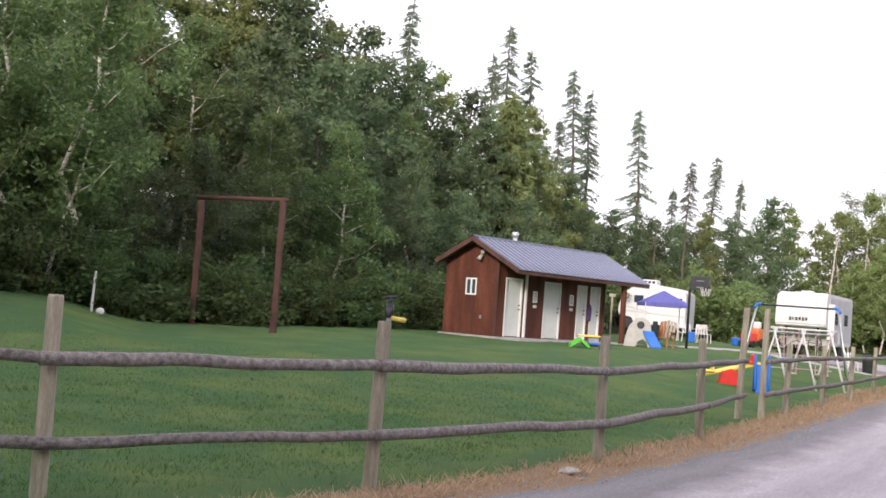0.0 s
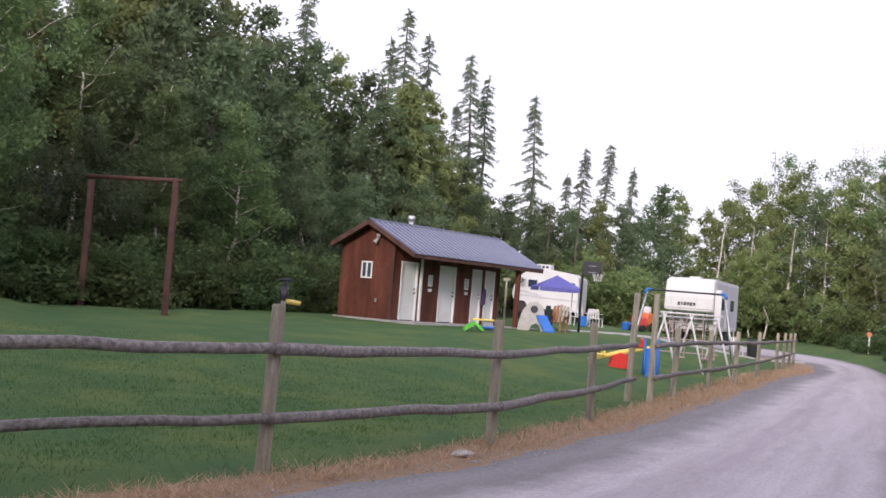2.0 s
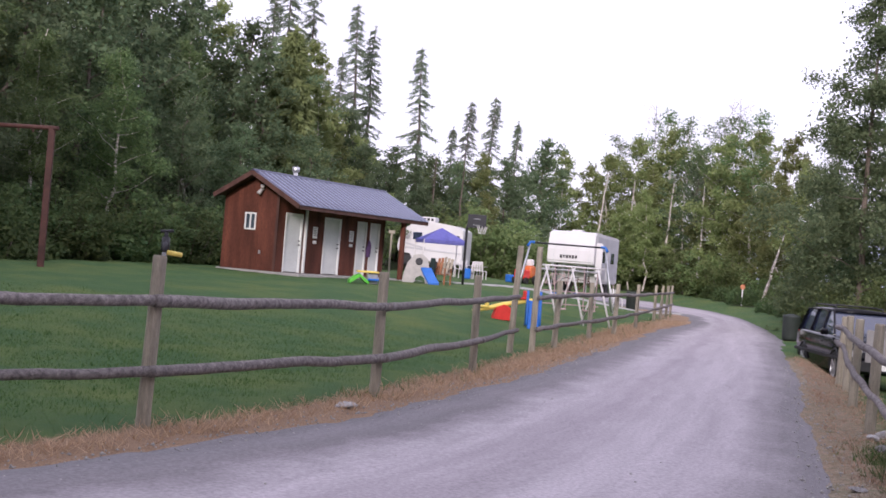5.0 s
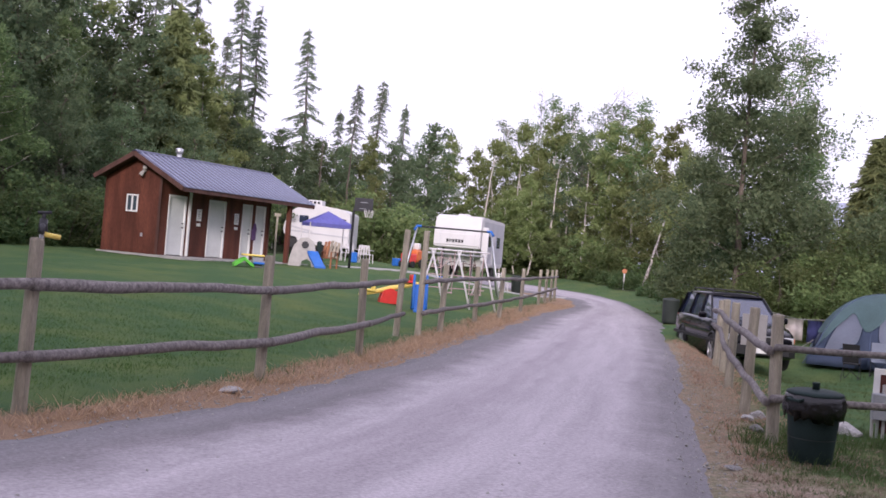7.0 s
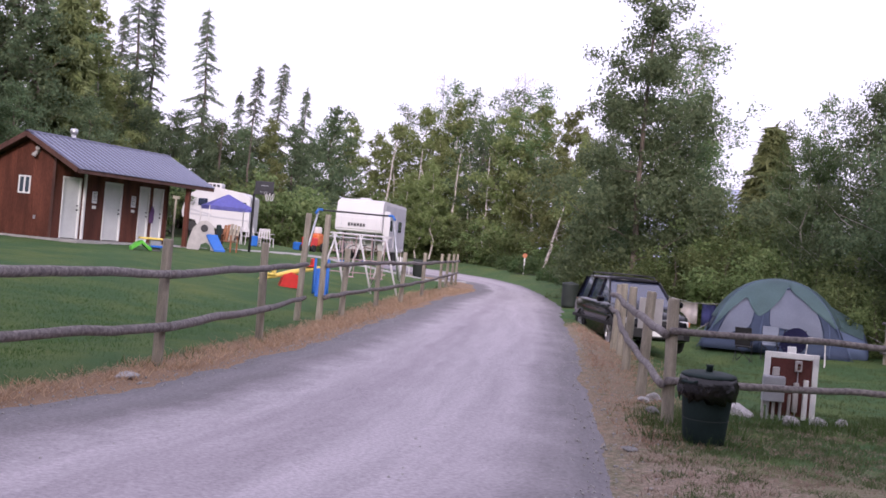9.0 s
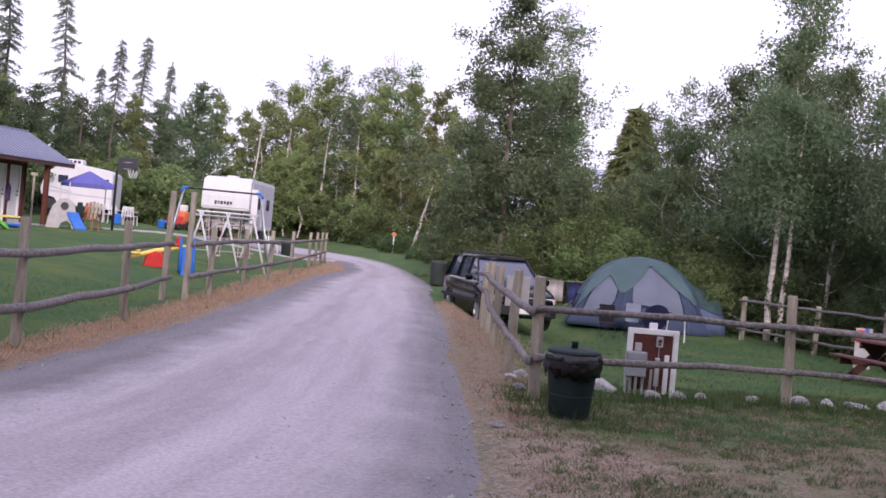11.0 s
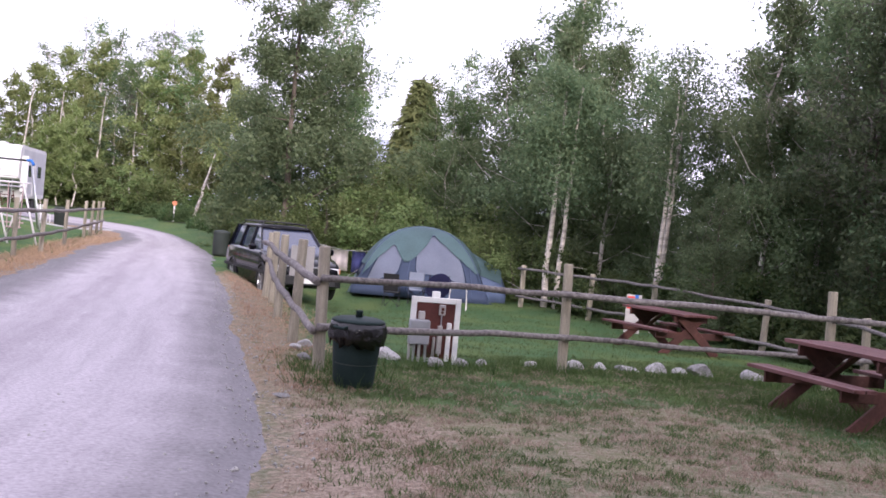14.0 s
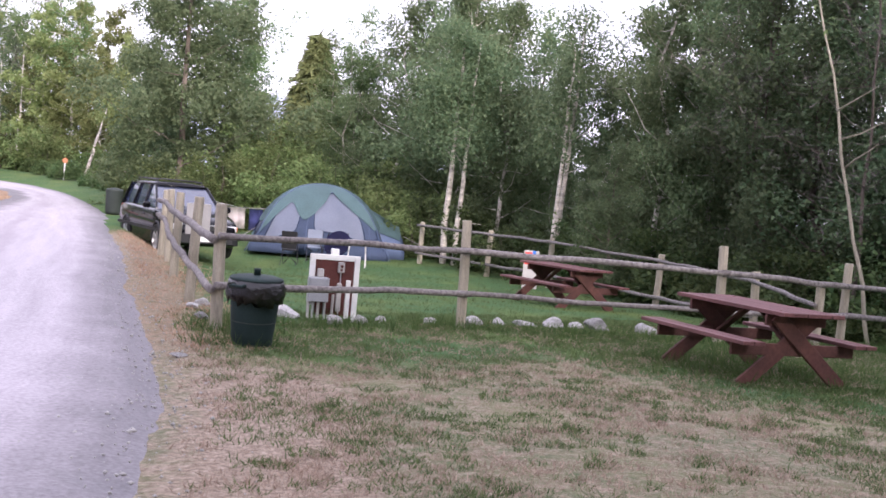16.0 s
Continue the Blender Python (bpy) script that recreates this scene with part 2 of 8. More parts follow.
def ground_material():
    """Mown lawn; where 'dry' rises, straw-coloured dead grass, which also stands for sunlight on the far bank; where
    'bare' rises, pale packed earth; 'wild' is forest floor.
    """
    m = bpy.data.materials.new("lawn")
    m.use_nodes = True
    nt = m.node_tree
    L = nt.links.new
    b = nt.nodes["Principled BSDF"]
    b.inputs["Roughness"].default_value, b.inputs["Specular IOR Level"].default_value = 0.95, 0.15
    tc = nt.nodes.new("ShaderNodeTexCoord")

    def noise_at(scale, detail=4, rough=0.6):
        n = nt.nodes.new("ShaderNodeTexNoise")
        n.inputs["Scale"].default_value, n.inputs["Detail"].default_value, n.inputs["Roughness"].default_value = scale, detail, rough
        L(tc.outputs["Object"], n.inputs["Vector"])
        return n.outputs["Fac"]

    def ramp(fac, stops):
        r = nt.nodes.new("ShaderNodeValToRGB")
        while len(r.color_ramp.elements) < len(stops):
            r.color_ramp.elements.new(0.5)
        for e, (p, c) in zip(r.color_ramp.elements, stops):
            e.position, e.color = p, (*c, 1)
        L(fac, r.inputs["Fac"])
        return r.outputs["Color"]

    def mix(fac, a, c):
        x = nt.nodes.new("ShaderNodeMix")
        x.data_type = "RGBA"
        L(fac, x.inputs["Factor"])
        L(a, x.inputs["A"])
        L(c, x.inputs["B"])
        return x.outputs["Result"]

    def mask(attr, scale, soft=0.22, amount=0.9):
        a = nt.nodes.new("ShaderNodeAttribute")
        a.attribute_name = attr
        n = noise_at(scale, 6, 0.7)
        s = nt.nodes.new("ShaderNodeMath")
        s.operation = "MULTIPLY_ADD"
        s.inputs[1].default_value, s.inputs[2].default_value = amount, -amount / 2
        L(n, s.inputs[0])
        add = nt.nodes.new("ShaderNodeMath")
        add.operation = "ADD"
        L(a.outputs["Fac"], add.inputs[0])
        L(s.outputs[0], add.inputs[1])
        r = nt.nodes.new("ShaderNodeMapRange")
        r.inputs["From Min"].default_value, r.inputs["From Max"].default_value = 0.5 - soft, 0.5 + soft
        L(add.outputs[0], r.inputs["Value"])
        return r.outputs["Result"]

    fine = noise_at(55, 4, 0.7)
    mid = noise_at(0.55, 5, 0.6)
    lawn_a = ramp(fine, [(0.3, (0.036, 0.084, 0.032)), (0.7, (0.088, 0.164, 0.060))])
    lawn_b = ramp(fine, [(0.3, (0.078, 0.118, 0.034)), (0.7, (0.165, 0.212, 0.066))])
    mm = nt.nodes.new("ShaderNodeMapRange")
    mm.inputs["From Min"].default_value, mm.inputs["From Max"].default_value = 0.43, 0.70
    L(mid, mm.inputs["Value"])
    lawn = mix(mm.outputs["Result"], lawn_a, lawn_b)
    straw = ramp(fine, [(0.25, (0.17, 0.112, 0.072)), (0.55, (0.34, 0.235, 0.155)), (0.8, (0.47, 0.36, 0.25))])
    earth = ramp(noise_at(22, 6, 0.75), [(0.30, (0.15, 0.115, 0.082)), (0.5, (0.32, 0.255, 0.195)), (0.68, (0.54, 0.44, 0.355))])
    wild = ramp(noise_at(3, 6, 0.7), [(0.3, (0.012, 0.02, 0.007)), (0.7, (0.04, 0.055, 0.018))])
    col = mix(mask("dry", 6.5, 0.2, 1.15), lawn, straw)
    col = mix(mask("bare", 7.0, 0.25, 1.1), col, earth)
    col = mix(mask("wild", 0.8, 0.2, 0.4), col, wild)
    L(col, b.inputs["Base Color"])
    bp = nt.nodes.new("ShaderNodeBump")
    bp.inputs["Strength"].default_value, bp.inputs["Distance"].default_value = 0.7, 0.03
    L(noise_at(90, 4, 0.8), bp.inputs["Height"])
    L(bp.outputs["Normal"], b.inputs["Normal"])
    return m


def road_material():
    """Packed gravel: pale in the wheel tracks, greyer loose stone towards the edges."""
    m = bpy.data.materials.new("gravel")
    m.use_nodes = True
    nt = m.node_tree
    L = nt.links.new
    b = nt.nodes["Principled BSDF"]
    b.inputs["Roughness"].default_value, b.inputs["Specular IOR Level"].default_value = 0.9, 0.25
    tc = nt.nodes.new("ShaderNodeTexCoord")
    at = nt.nodes.new("ShaderNodeAttribute")
    at.attribute_name = "across"
    n1, n2, n3 = (nt.nodes.new("ShaderNodeTexNoise") for _ in range(3))
    along = nt.nodes.new("ShaderNodeAttribute")
    along.attribute_name = "along"
    lane = nt.nodes.new("ShaderNodeCombineXYZ")
    L(at.outputs["Fac"], lane.inputs[0])
    L(along.outputs["Fac"], lane.inputs[1])
    stretch = nt.nodes.new("ShaderNodeMapping")
    stretch.inputs["Scale"].default_value = (9.0, 0.10, 1)
    L(lane.outputs[0], stretch.inputs["Vector"])
    for n, s, d in ((n1, 0.9, 6), (n2, 28, 4), (n3, 1.6, 6)):
        n.inputs["Scale"].default_value, n.inputs["Detail"].default_value, n.inputs["Roughness"].default_value = s, d, 0.65
        L(stretch.outputs[0] if n is n3 else tc.outputs["Object"], n.inputs["Vector"])
    wob = nt.nodes.new("ShaderNodeMath")
    wob.operation = "MULTIPLY_ADD"
    wob.inputs[1].default_value = 0.22
    L(n1.outputs["Fac"], wob.inputs[0])
    L(at.outputs["Fac"], wob.inputs[2])
    r = nt.nodes.new("ShaderNodeValToRGB")
    stops = [(0.0, (0.20, 0.195, 0.205)), (0.17, (0.225, 0.21, 0.22)), (0.30, (0.44, 0.405, 0.43)), (0.45, (0.375, 0.34, 0.365)), (0.60, (0.445, 0.41, 0.435)), (0.78, (0.42, 0.385, 0.41)), (0.93, (0.235, 0.22, 0.23)), (1.0, (0.21, 0.20, 0.21))]
    while len(r.color_ramp.elements) < len(stops):
        r.color_ramp.elements.new(0.5)
    for e, (p, c) in zip(r.color_ramp.elements, stops):
        e.position, e.color = p, (*c, 1)
    sub = nt.nodes.new("ShaderNodeMath")
    sub.operation = "SUBTRACT"
    sub.inputs[1].default_value = 0.11
    L(wob.outputs[0], sub.inputs[0])
    L(sub.outputs[0], r.inputs["Fac"])
    mul = nt.nodes.new("ShaderNodeMix")
    mul.data_type, mul.blend_type = "RGBA", "MULTIPLY"
    mul.inputs["Factor"].default_value = 1
    mr = nt.nodes.new("ShaderNodeMapRange")
    mr.inputs["From Min"].default_value, mr.inputs["From Max"].default_value = 0.25, 0.75
    mr.inputs["To Min"].default_value, mr.inputs["To Max"].default_value = 0.68, 1.22
    L(n2.outputs["Fac"], mr.inputs["Value"])
    mr3 = nt.nodes.new("ShaderNodeMapRange")
    mr3.inputs["From Min"].default_value, mr3.inputs["From Max"].default_value = 0.3, 0.7
    mr3.inputs["To Min"].default_value, mr3.inputs["To Max"].default_value = 0.84, 1.12
    L(n3.outputs["Fac"], mr3.inputs["Value"])
    mm = nt.nodes.new("ShaderNodeMath")
    mm.operation = "MULTIPLY"
    L(mr.outputs["Result"], mm.inputs[0])
    L(mr3.outputs["Result"], mm.inputs[1])
    L(r.outputs["Color"], mul.inputs["A"])
    L(mm.outputs[0], mul.inputs["B"])
    L(mul.outputs["Result"], b.inputs["Base Color"])
    bp = nt.nodes.new("ShaderNodeBump")
    bp.inputs["Strength"].default_value, bp.inputs["Distance"].default_value = 0.6, 0.02
    L(n2.outputs["Fac"], bp.inputs["Height"])
    L(bp.outputs["Normal"], b.inputs["Normal"])
    return m


M["lawn"], M["gravel"] = ground_material(), road_material()


# ---------- plan: ground heights, fence lines, road edges ----------
def smooth(a, b, x):
    t = np.clip((np.asarray(x, float) - a) / (np.asarray(b, float) - a), 0, 1)
    return t * t * (3 - 2 * t)


FENCE_LEFT = [(-9.5, 6.9), (-6.1, 7.6), (-2.83, 8.83), (-0.47, 10.31), (1.94, 13.56), (3.92, 17.3), (5.6, 21.7), (6.15, 22.15), (7.05, 23.7), (9.2, 28.0), (10.85, 30.9), (13.2, 35.6), (16.7, 43.1), (18.2, 46.3), (19.8, 49.7), (21.6, 53.7)]
FENCE_RIGHT = [(6.70, 10.50), (10.12, 10.39), (13.35, 8.86), (15.9, 8.5), (19.6, 7.4)]
FENCE_SIDE = [(6.70, 10.50), (7.72, 12.75), (9.21, 15.7), (10.62, 18.35), (11.36, 19.9)]
FENCE_BACK = [(15.4, 8.6), (16.8, 10.5), (19.0, 14.1), (20.1, 17.9), (20.8, 20.6), (21.6, 24.0)]
ROAD_L = [(-16.0, 4.2), (-9.5, 5.2), (-4.5, 6.6), (-1.6, 7.75), (-0.6, 9.05), (1.25, 11.4), (2.75, 13.9), (5.8, 19.4), (10.2, 28.2), (14.9, 37.6), (18.6, 43.9), (21.7, 51.6), (22.6, 54.8), (22.6, 59.0), (22.2, 66.0), (21.6, 78.0), (18.0, 92.0), (10.0, 104.0)]
ROAD_R = [(-16.0, -3.2), (-9.5, -2.4), (-4.0, -0.8), (1.2, 2.4), (2.9, 5.2), (4.35, 7.4), (5.8, 10.3), (7.4, 13.6), (10.9, 20.6), (15.2, 29.6), (17.9, 34.8), (21.4, 43.1), (26.5, 56.2), (29.6, 66.8), (31.0, 80.0), (28.0, 96.0), (18.0, 109.0)]


def signed_left(px, py, line):
    """Distance from a polyline, positive on its left."""
    px, py = np.asarray(px, float), np.asarray(py, float)
    best = np.full(px.shape, 1e9)
    side = np.zeros(px.shape)
    for (ax, ay), (bx, by) in zip(line, line[1:]):
        dx, dy = bx - ax, by - ay
        t = np.clip(((px - ax) * dx + (py - ay) * dy) / (dx * dx + dy * dy), 0, 1)
        d = np.hypot(px - ax - t * dx, py - ay - t * dy)
        s = dx * (py - ay) - dy * (px - ax)
        side = np.where(d < best, np.sign(s), side)
        best = np.minimum(best, d)
    return best * side


def forest_edge(az):
    """How far the mown grass reaches, by compass bearing in degrees from +y."""
    return np.interp(az, [-60, -26, -20, -15, -8, -1, 5, 9, 13, 18, 22, 25, 27.5, 30, 38, 46, 56, 66, 90], [26, 29, 32, 35, 38.5, 45, 52, 62, 72, 84, 98, 76, 57, 46, 41, 30, 24, 21, 20])


def ground_z(px, py):
    px, py = np.asarray(px, float), np.asarray(py, float)
    dl = signed_left(px, py, ROAD_L)
    dr = -signed_left(px, py, ROAD_R)
    r = np.hypot(px, py)
    az = np.degrees(np.arctan2(px, py))
    z = np.interp(py, [6, 12, 20, 33, 41, 50, 65, 100], [0, 0.10, 0.32, 0.62, 0.76, 0.84, 0.98, 1.2]) * smooth(1.2, 8.0, dl)
    z = z - 0.30 * smooth(13, 24, r) * smooth(0.6, 3.2, dr) * smooth(12, 24, px) * smooth(54, 42, r)
    z = z - 0.30 * smooth(13, 24, r) * smooth(0.6, 3.2, dr) * (1 - smooth(12, 24, px)) * smooth(54, 42, r)
    # hollow where the car is parked
    z = z - 0.36 * np.exp(-((px - 14.9) ** 2 + (py - 25.4) ** 2) / 26.0) * smooth(0.2, 1.3, dr)
    # low bank outside the far bend
    z = z + 0.55 * smooth(0.3, 4.5, dr) * smooth(46, 64, r)
    # bank at the west end of the lawn, and the wooded hill behind it
    z = z + 0.75 * smooth(-13, -20, az) * smooth(20, 33, r) * (dl > 0)
    over = np.maximum(0, r - forest_edge(az) - 1.5)
    hill = np.minimum(0.20 * over, 4.5 + 0.04 * over) * smooth(11.0, 1.0, az) * (dl > 0)
    hill = hill + 0.05 * np.minimum(over, 60) * smooth(8, 14, az) * smooth(24, 20, az) * (dl > 0)
    return z + np.minimum(hill, 40)


def gz(x, y):
    return float(ground_z(np.array([x]), np.array([y]))[0])


def at(az, d):
    """A place by bearing and distance from the place where the camera stands."""
    return d * math.sin(radians(az)), d * math.cos(radians(az))


# ---------- building helpers ----------
def thing(name, m, label, category, group="", kind=""):
    ob = new(name)
    ob.empty_display_size = 0.2
    ob.matrix_world = m
    return tagged(ob, label, category, group, kind)


def part(name, bm, mat, parent, label="", m=None, smooth_shade=False, kind=""):
    me = bpy.data.meshes.new(name)
    bmesh.ops.recalc_face_normals(bm, faces=bm.faces)
    bm.to_mesh(me)
    bm.free()
    me.materials.append(mat)
    if smooth_shade:
        for p in me.polygons:
            p.use_smooth = True
    ob = new(name, me)
    if parent is not None:
        ob.parent = parent
    if m is not None:
        ob.matrix_basis = m
    return tagged(ob, label, kind=kind)


def share(name, me, parent, m):
    ob = new(name, me)
    ob.parent = parent
    ob.matrix_basis = m
    return ob


def box(bm, lo, hi, bevel=0.0):
    """A box from corner to corner, its edges eased."""
    c = [(a + b) / 2 for a, b in zip(lo, hi)]
    s = [abs(b - a) for a, b in zip(lo, hi)]
    r = bmesh.ops.create_cube(bm, size=1, matrix=Matrix.Translation(c) @ Matrix.Diagonal((*s, 1)))
    if bevel:
        es = {e for v in r["verts"] for e in v.link_edges}
        bmesh.ops.bevel(bm, geom=list(es), offset=min(bevel, min(s) * 0.45), segments=2, affect="EDGES", profile=0.5)
    return bm


def beam(bm, a, b, w, h, up=(0, 0, 1), bevel=0.006):
    """A squared timber from a to b."""
    a, b = Vector(a), Vector(b)
    d = b - a
    x = d.normalized()
    z = Vector(up)
    y = z.cross(x)
    if y.length < 1e-4:
        y = Vector((0, 1, 0)).cross(x)
    y.normalize()
    z = x.cross(y)
    m = Matrix((x, y, z)).transposed().to_4x4()
    m.translation = (a + b) / 2
    r = bmesh.ops.create_cube(bm, size=1, matrix=m @ Matrix.Diagonal((d.length, w, h, 1)))
    if bevel:
        es = {e for v in r["verts"] for e in v.link_edges}
        bmesh.ops.bevel(bm, geom=list(es), offset=min(bevel, 0.4 * min(w, h)), segments=1, affect="EDGES")
    return bm


def tube(bm, pts, radii, n=8, caps=True):
    """A round bar along points, with its own radius at each."""
    pts = [Vector(p) for p in pts]
    rings = []
    side = None
    for i, p in enumerate(pts):
        d = (pts[min(i + 1, len(pts) - 1)] - pts[max(i - 1, 0)]).normalized()
        if side is None:
            side = d.orthogonal().normalized()
        side = (side - d * side.dot(d)).normalized()
        other = d.cross(side)
        r = radii[i] if hasattr(radii, "__len__") else radii
        rings.append([bm.verts.new(p + (side * math.cos(2 * math.pi * k / n) + other * math.sin(2 * math.pi * k / n)) * r) for k in range(n)])
    for a, b in zip(rings, rings[1:]):
        for k in range(n):
            bm.faces.new((a[k], a[(k + 1) % n], b[(k + 1) % n], b[k]))
    if caps:
        bm.faces.new(rings[0][::-1])
        bm.faces.new(rings[-1])
    return bm


def loft(bm, rings, closed=True, caps=True):
    """A skin over rings of equally many points."""
    vs = [[bm.verts.new(p) for p in r] for r in rings]
    for a, b in zip(vs, vs[1:]):
        n = len(a)
        for k in range(n if closed else n - 1):
            bm.faces.new((a[k], a[(k + 1) % n], b[(k + 1) % n], b[k]))
    if caps and closed:
        bm.faces.new(vs[0][::-1])
        bm.faces.new(vs[-1])
    return bm


def prism(bm, outline, axis_from, axis_to, plane="xz"):
    """A flat outline given thickness along the third axis."""
    def place(p, t):
        return {"xz": (p[0], t, p[1]), "yz": (t, p[0], p[1]), "xy": (p[0], p[1], t)}[plane]
    return loft(bm, [[place(p, axis_from) for p in outline], [place(p, axis_to) for p in outline]])


def arrays_to_mesh(name, verts, faces, mat, parent=None, kind="", smooth_shade=False):
    """A mesh from arrays of corners and of equal-sided faces."""
    me = bpy.data.meshes.new(name)
    k = faces.shape[1]
    me.vertices.add(len(verts))
    me.vertices.foreach_set("co", np.ascontiguousarray(verts, dtype=np.float32).ravel())
    me.loops.add(faces.size)
    me.loops.foreach_set("vertex_index", np.ascontiguousarray(faces, dtype=np.int32).ravel())
    me.polygons.add(len(faces))
    me.polygons.foreach_set("loop_start", np.arange(0, faces.size, k, dtype=np.int32))
    me.update(calc_edges=True)
    me.validate()
    me.materials.append(mat)
    if smooth_shade:
        me.polygons.foreach_set("use_smooth", np.ones(len(faces), bool))
    if name is None:
        return me
    ob = new(name, me)
    if parent is not None:
        ob.parent = parent
    return tagged(ob, kind=kind)


# ---------- ground: one sheet to the horizon ----------
def build_ground():
    def axis(lo, hi, step, reach):
        mid = list(np.arange(lo, hi + 1e-6, step))
        out, s, p = [], step, hi
        while p < reach:
            s *= 1.16
            p += s
            out.append(p)
        inn, s, p = [], step, lo
        while p > -reach:
            s *= 1.16
            p -= s
            inn.append(p)
        return np.array(inn[::-1] + mid + out)
    xs, ys = axis(-16, 26, 0.3, 2600), axis(-2, 56, 0.3, 2600)
    X, Y = np.meshgrid(xs, ys, indexing="ij")
    x, y = X.ravel(), Y.ravel()
    rng = np.random.default_rng(3)
    z = ground_z(x, y)
    dl, dr = signed_left(x, y, ROAD_L), -signed_left(x, y, ROAD_R)
    on_road = (dl < 0.15) & (dr < 0.15)
    z = z + np.where(on_road, -0.03, rng.normal(0, 0.006, len(x)))
    nx, ny = len(xs), len(ys)
    i = np.arange(nx * ny).reshape(nx, ny)
    faces = np.stack([i[:-1, :-1], i[1:, :-1], i[1:, 1:], i[:-1, 1:]], -1).reshape(-1, 4)
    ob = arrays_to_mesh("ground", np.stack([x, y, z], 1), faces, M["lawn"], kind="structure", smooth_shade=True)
    tagged(ob, "mown green lawn with dry straw-coloured verges and forest floor", "ground")
    r, az = np.hypot(x, y), np.degrees(np.arctan2(x, y))
    # dead grass along the road, widest at the bend; worn camp ground near the camera on the right
    dry = 0.92 * smooth(0.62 + 0.022 * np.clip(y, 8, 50) + 0.25, 0.22 + 0.012 * np.clip(y, 8, 50), dl) * (dl > -1) * smooth(70, 56, y)
    dry = np.maximum(dry, 0.58 * smooth(1.7, 0.5, dr) * smooth(31, 25, y) * (dr > -1) * smooth(6.0, 10.5, y))
    camp = smooth(9.6, 7.4, y - 0.12 * (x - 6)) * smooth(0.0, 0.8, dr) * smooth(24, 13, x)
    # pale cover thins out to the right, putting the wood's shade there
    camp = camp * (1 - 0.65 * smooth(9.0, 11.5, x))
    dry = np.maximum(dry, 0.30 * camp)
    dry = np.maximum(dry, 0.22 * smooth(42, 36, y) * (dr > 1.0) * smooth(22, 28, y) * (x < 30))
    # straw colour mixed into the far bank lightens it in place of sunlight
    dry = np.maximum(dry, 0.27 * smooth(0.2, 1.0, dr) * smooth(44, 52, r) * (az > 15))
    bare = 0.54 * camp * smooth(9.6, 7.4, y) * (1 - 0.75 * smooth(8.8, 10.4, x)) + (0.46 + 0.14 * smooth(11, 8, y)) * smooth(1.7, 0.3, dr) * (dr > -1) * (y < 26)
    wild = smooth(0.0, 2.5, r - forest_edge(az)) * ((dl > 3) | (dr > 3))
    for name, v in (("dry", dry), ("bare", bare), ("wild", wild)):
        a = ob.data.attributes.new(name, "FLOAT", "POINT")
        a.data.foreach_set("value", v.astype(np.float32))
    return ob


def resample(line, count):
    p = np.array(line, float)
    # rounded corners: a spline through the plan's points
    s = np.concatenate([[0], np.cumsum(np.hypot(*np.diff(p, axis=0).T))])
    t = np.linspace(0, s[-1], count)
    out = np.stack([np.interp(t, s, p[:, 0]), np.interp(t, s, p[:, 1])], 1)
    k = np.ones(9) / 9
    for _ in range(2):
        pad = np.pad(out, ((4, 4), (0, 0)), mode="edge")
        out = np.stack([np.convolve(pad[:, c], k, "valid") for c in (0, 1)], 1)
    return out


def build_road():
    n, w = 620, 16
    a, b = resample(ROAD_L, n), resample(ROAD_R, n)
    rng = np.random.default_rng(5)
    wig = np.convolve(rng.normal(0, 0.16, n + 8), np.ones(5) / 5, "valid")[:n]
    wig2 = np.convolve(rng.normal(0, 0.08, n + 8), np.ones(5) / 5, "valid")[:n]
    d = (b - a) / np.linalg.norm(b - a, axis=1)[:, None]
    a, b = a + d * wig[:, None], b + d * wig2[:, None]
    t = np.linspace(0, 1, w)
    P = a[:, None] * (1 - t[None, :, None]) + b[:, None] * t[None, :, None]
    ruts = -0.02 * np.exp(-((t - 0.30) / 0.09) ** 2) - 0.02 * np.exp(-((t - 0.68) / 0.09) ** 2)
    z = 0.016 + 0.03 * (1 - (2 * t - 1) ** 2) + ruts
    z[0] = z[-1] = -0.03
    Z = np.broadcast_to(z, (n, w)) + rng.normal(0, 0.003, (n, w))
    V = np.concatenate([P, Z[..., None]], -1).reshape(-1, 3)
    i = np.arange(n * w).reshape(n, w)
    faces = np.stack([i[:-1, :-1], i[:-1, 1:], i[1:, 1:], i[1:, :-1]], -1).reshape(-1, 4)
    ob = arrays_to_mesh("road", V, faces, M["gravel"], kind="structure", smooth_shade=True)
    tagged(ob, "pale grey packed gravel lane curving away past the fence", "road")
    at_ = ob.data.attributes.new("across", "FLOAT", "POINT")
    at_.data.foreach_set("value", np.tile(t, n).astype(np.float32))
    al = ob.data.attributes.new("along", "FLOAT", "POINT")
    mid = (a + b) / 2
    al.data.foreach_set("value", np.repeat(np.concatenate([[0], np.cumsum(np.hypot(*np.diff(mid, axis=0).T))]), w).astype(np.float32))


build_ground()
build_road()

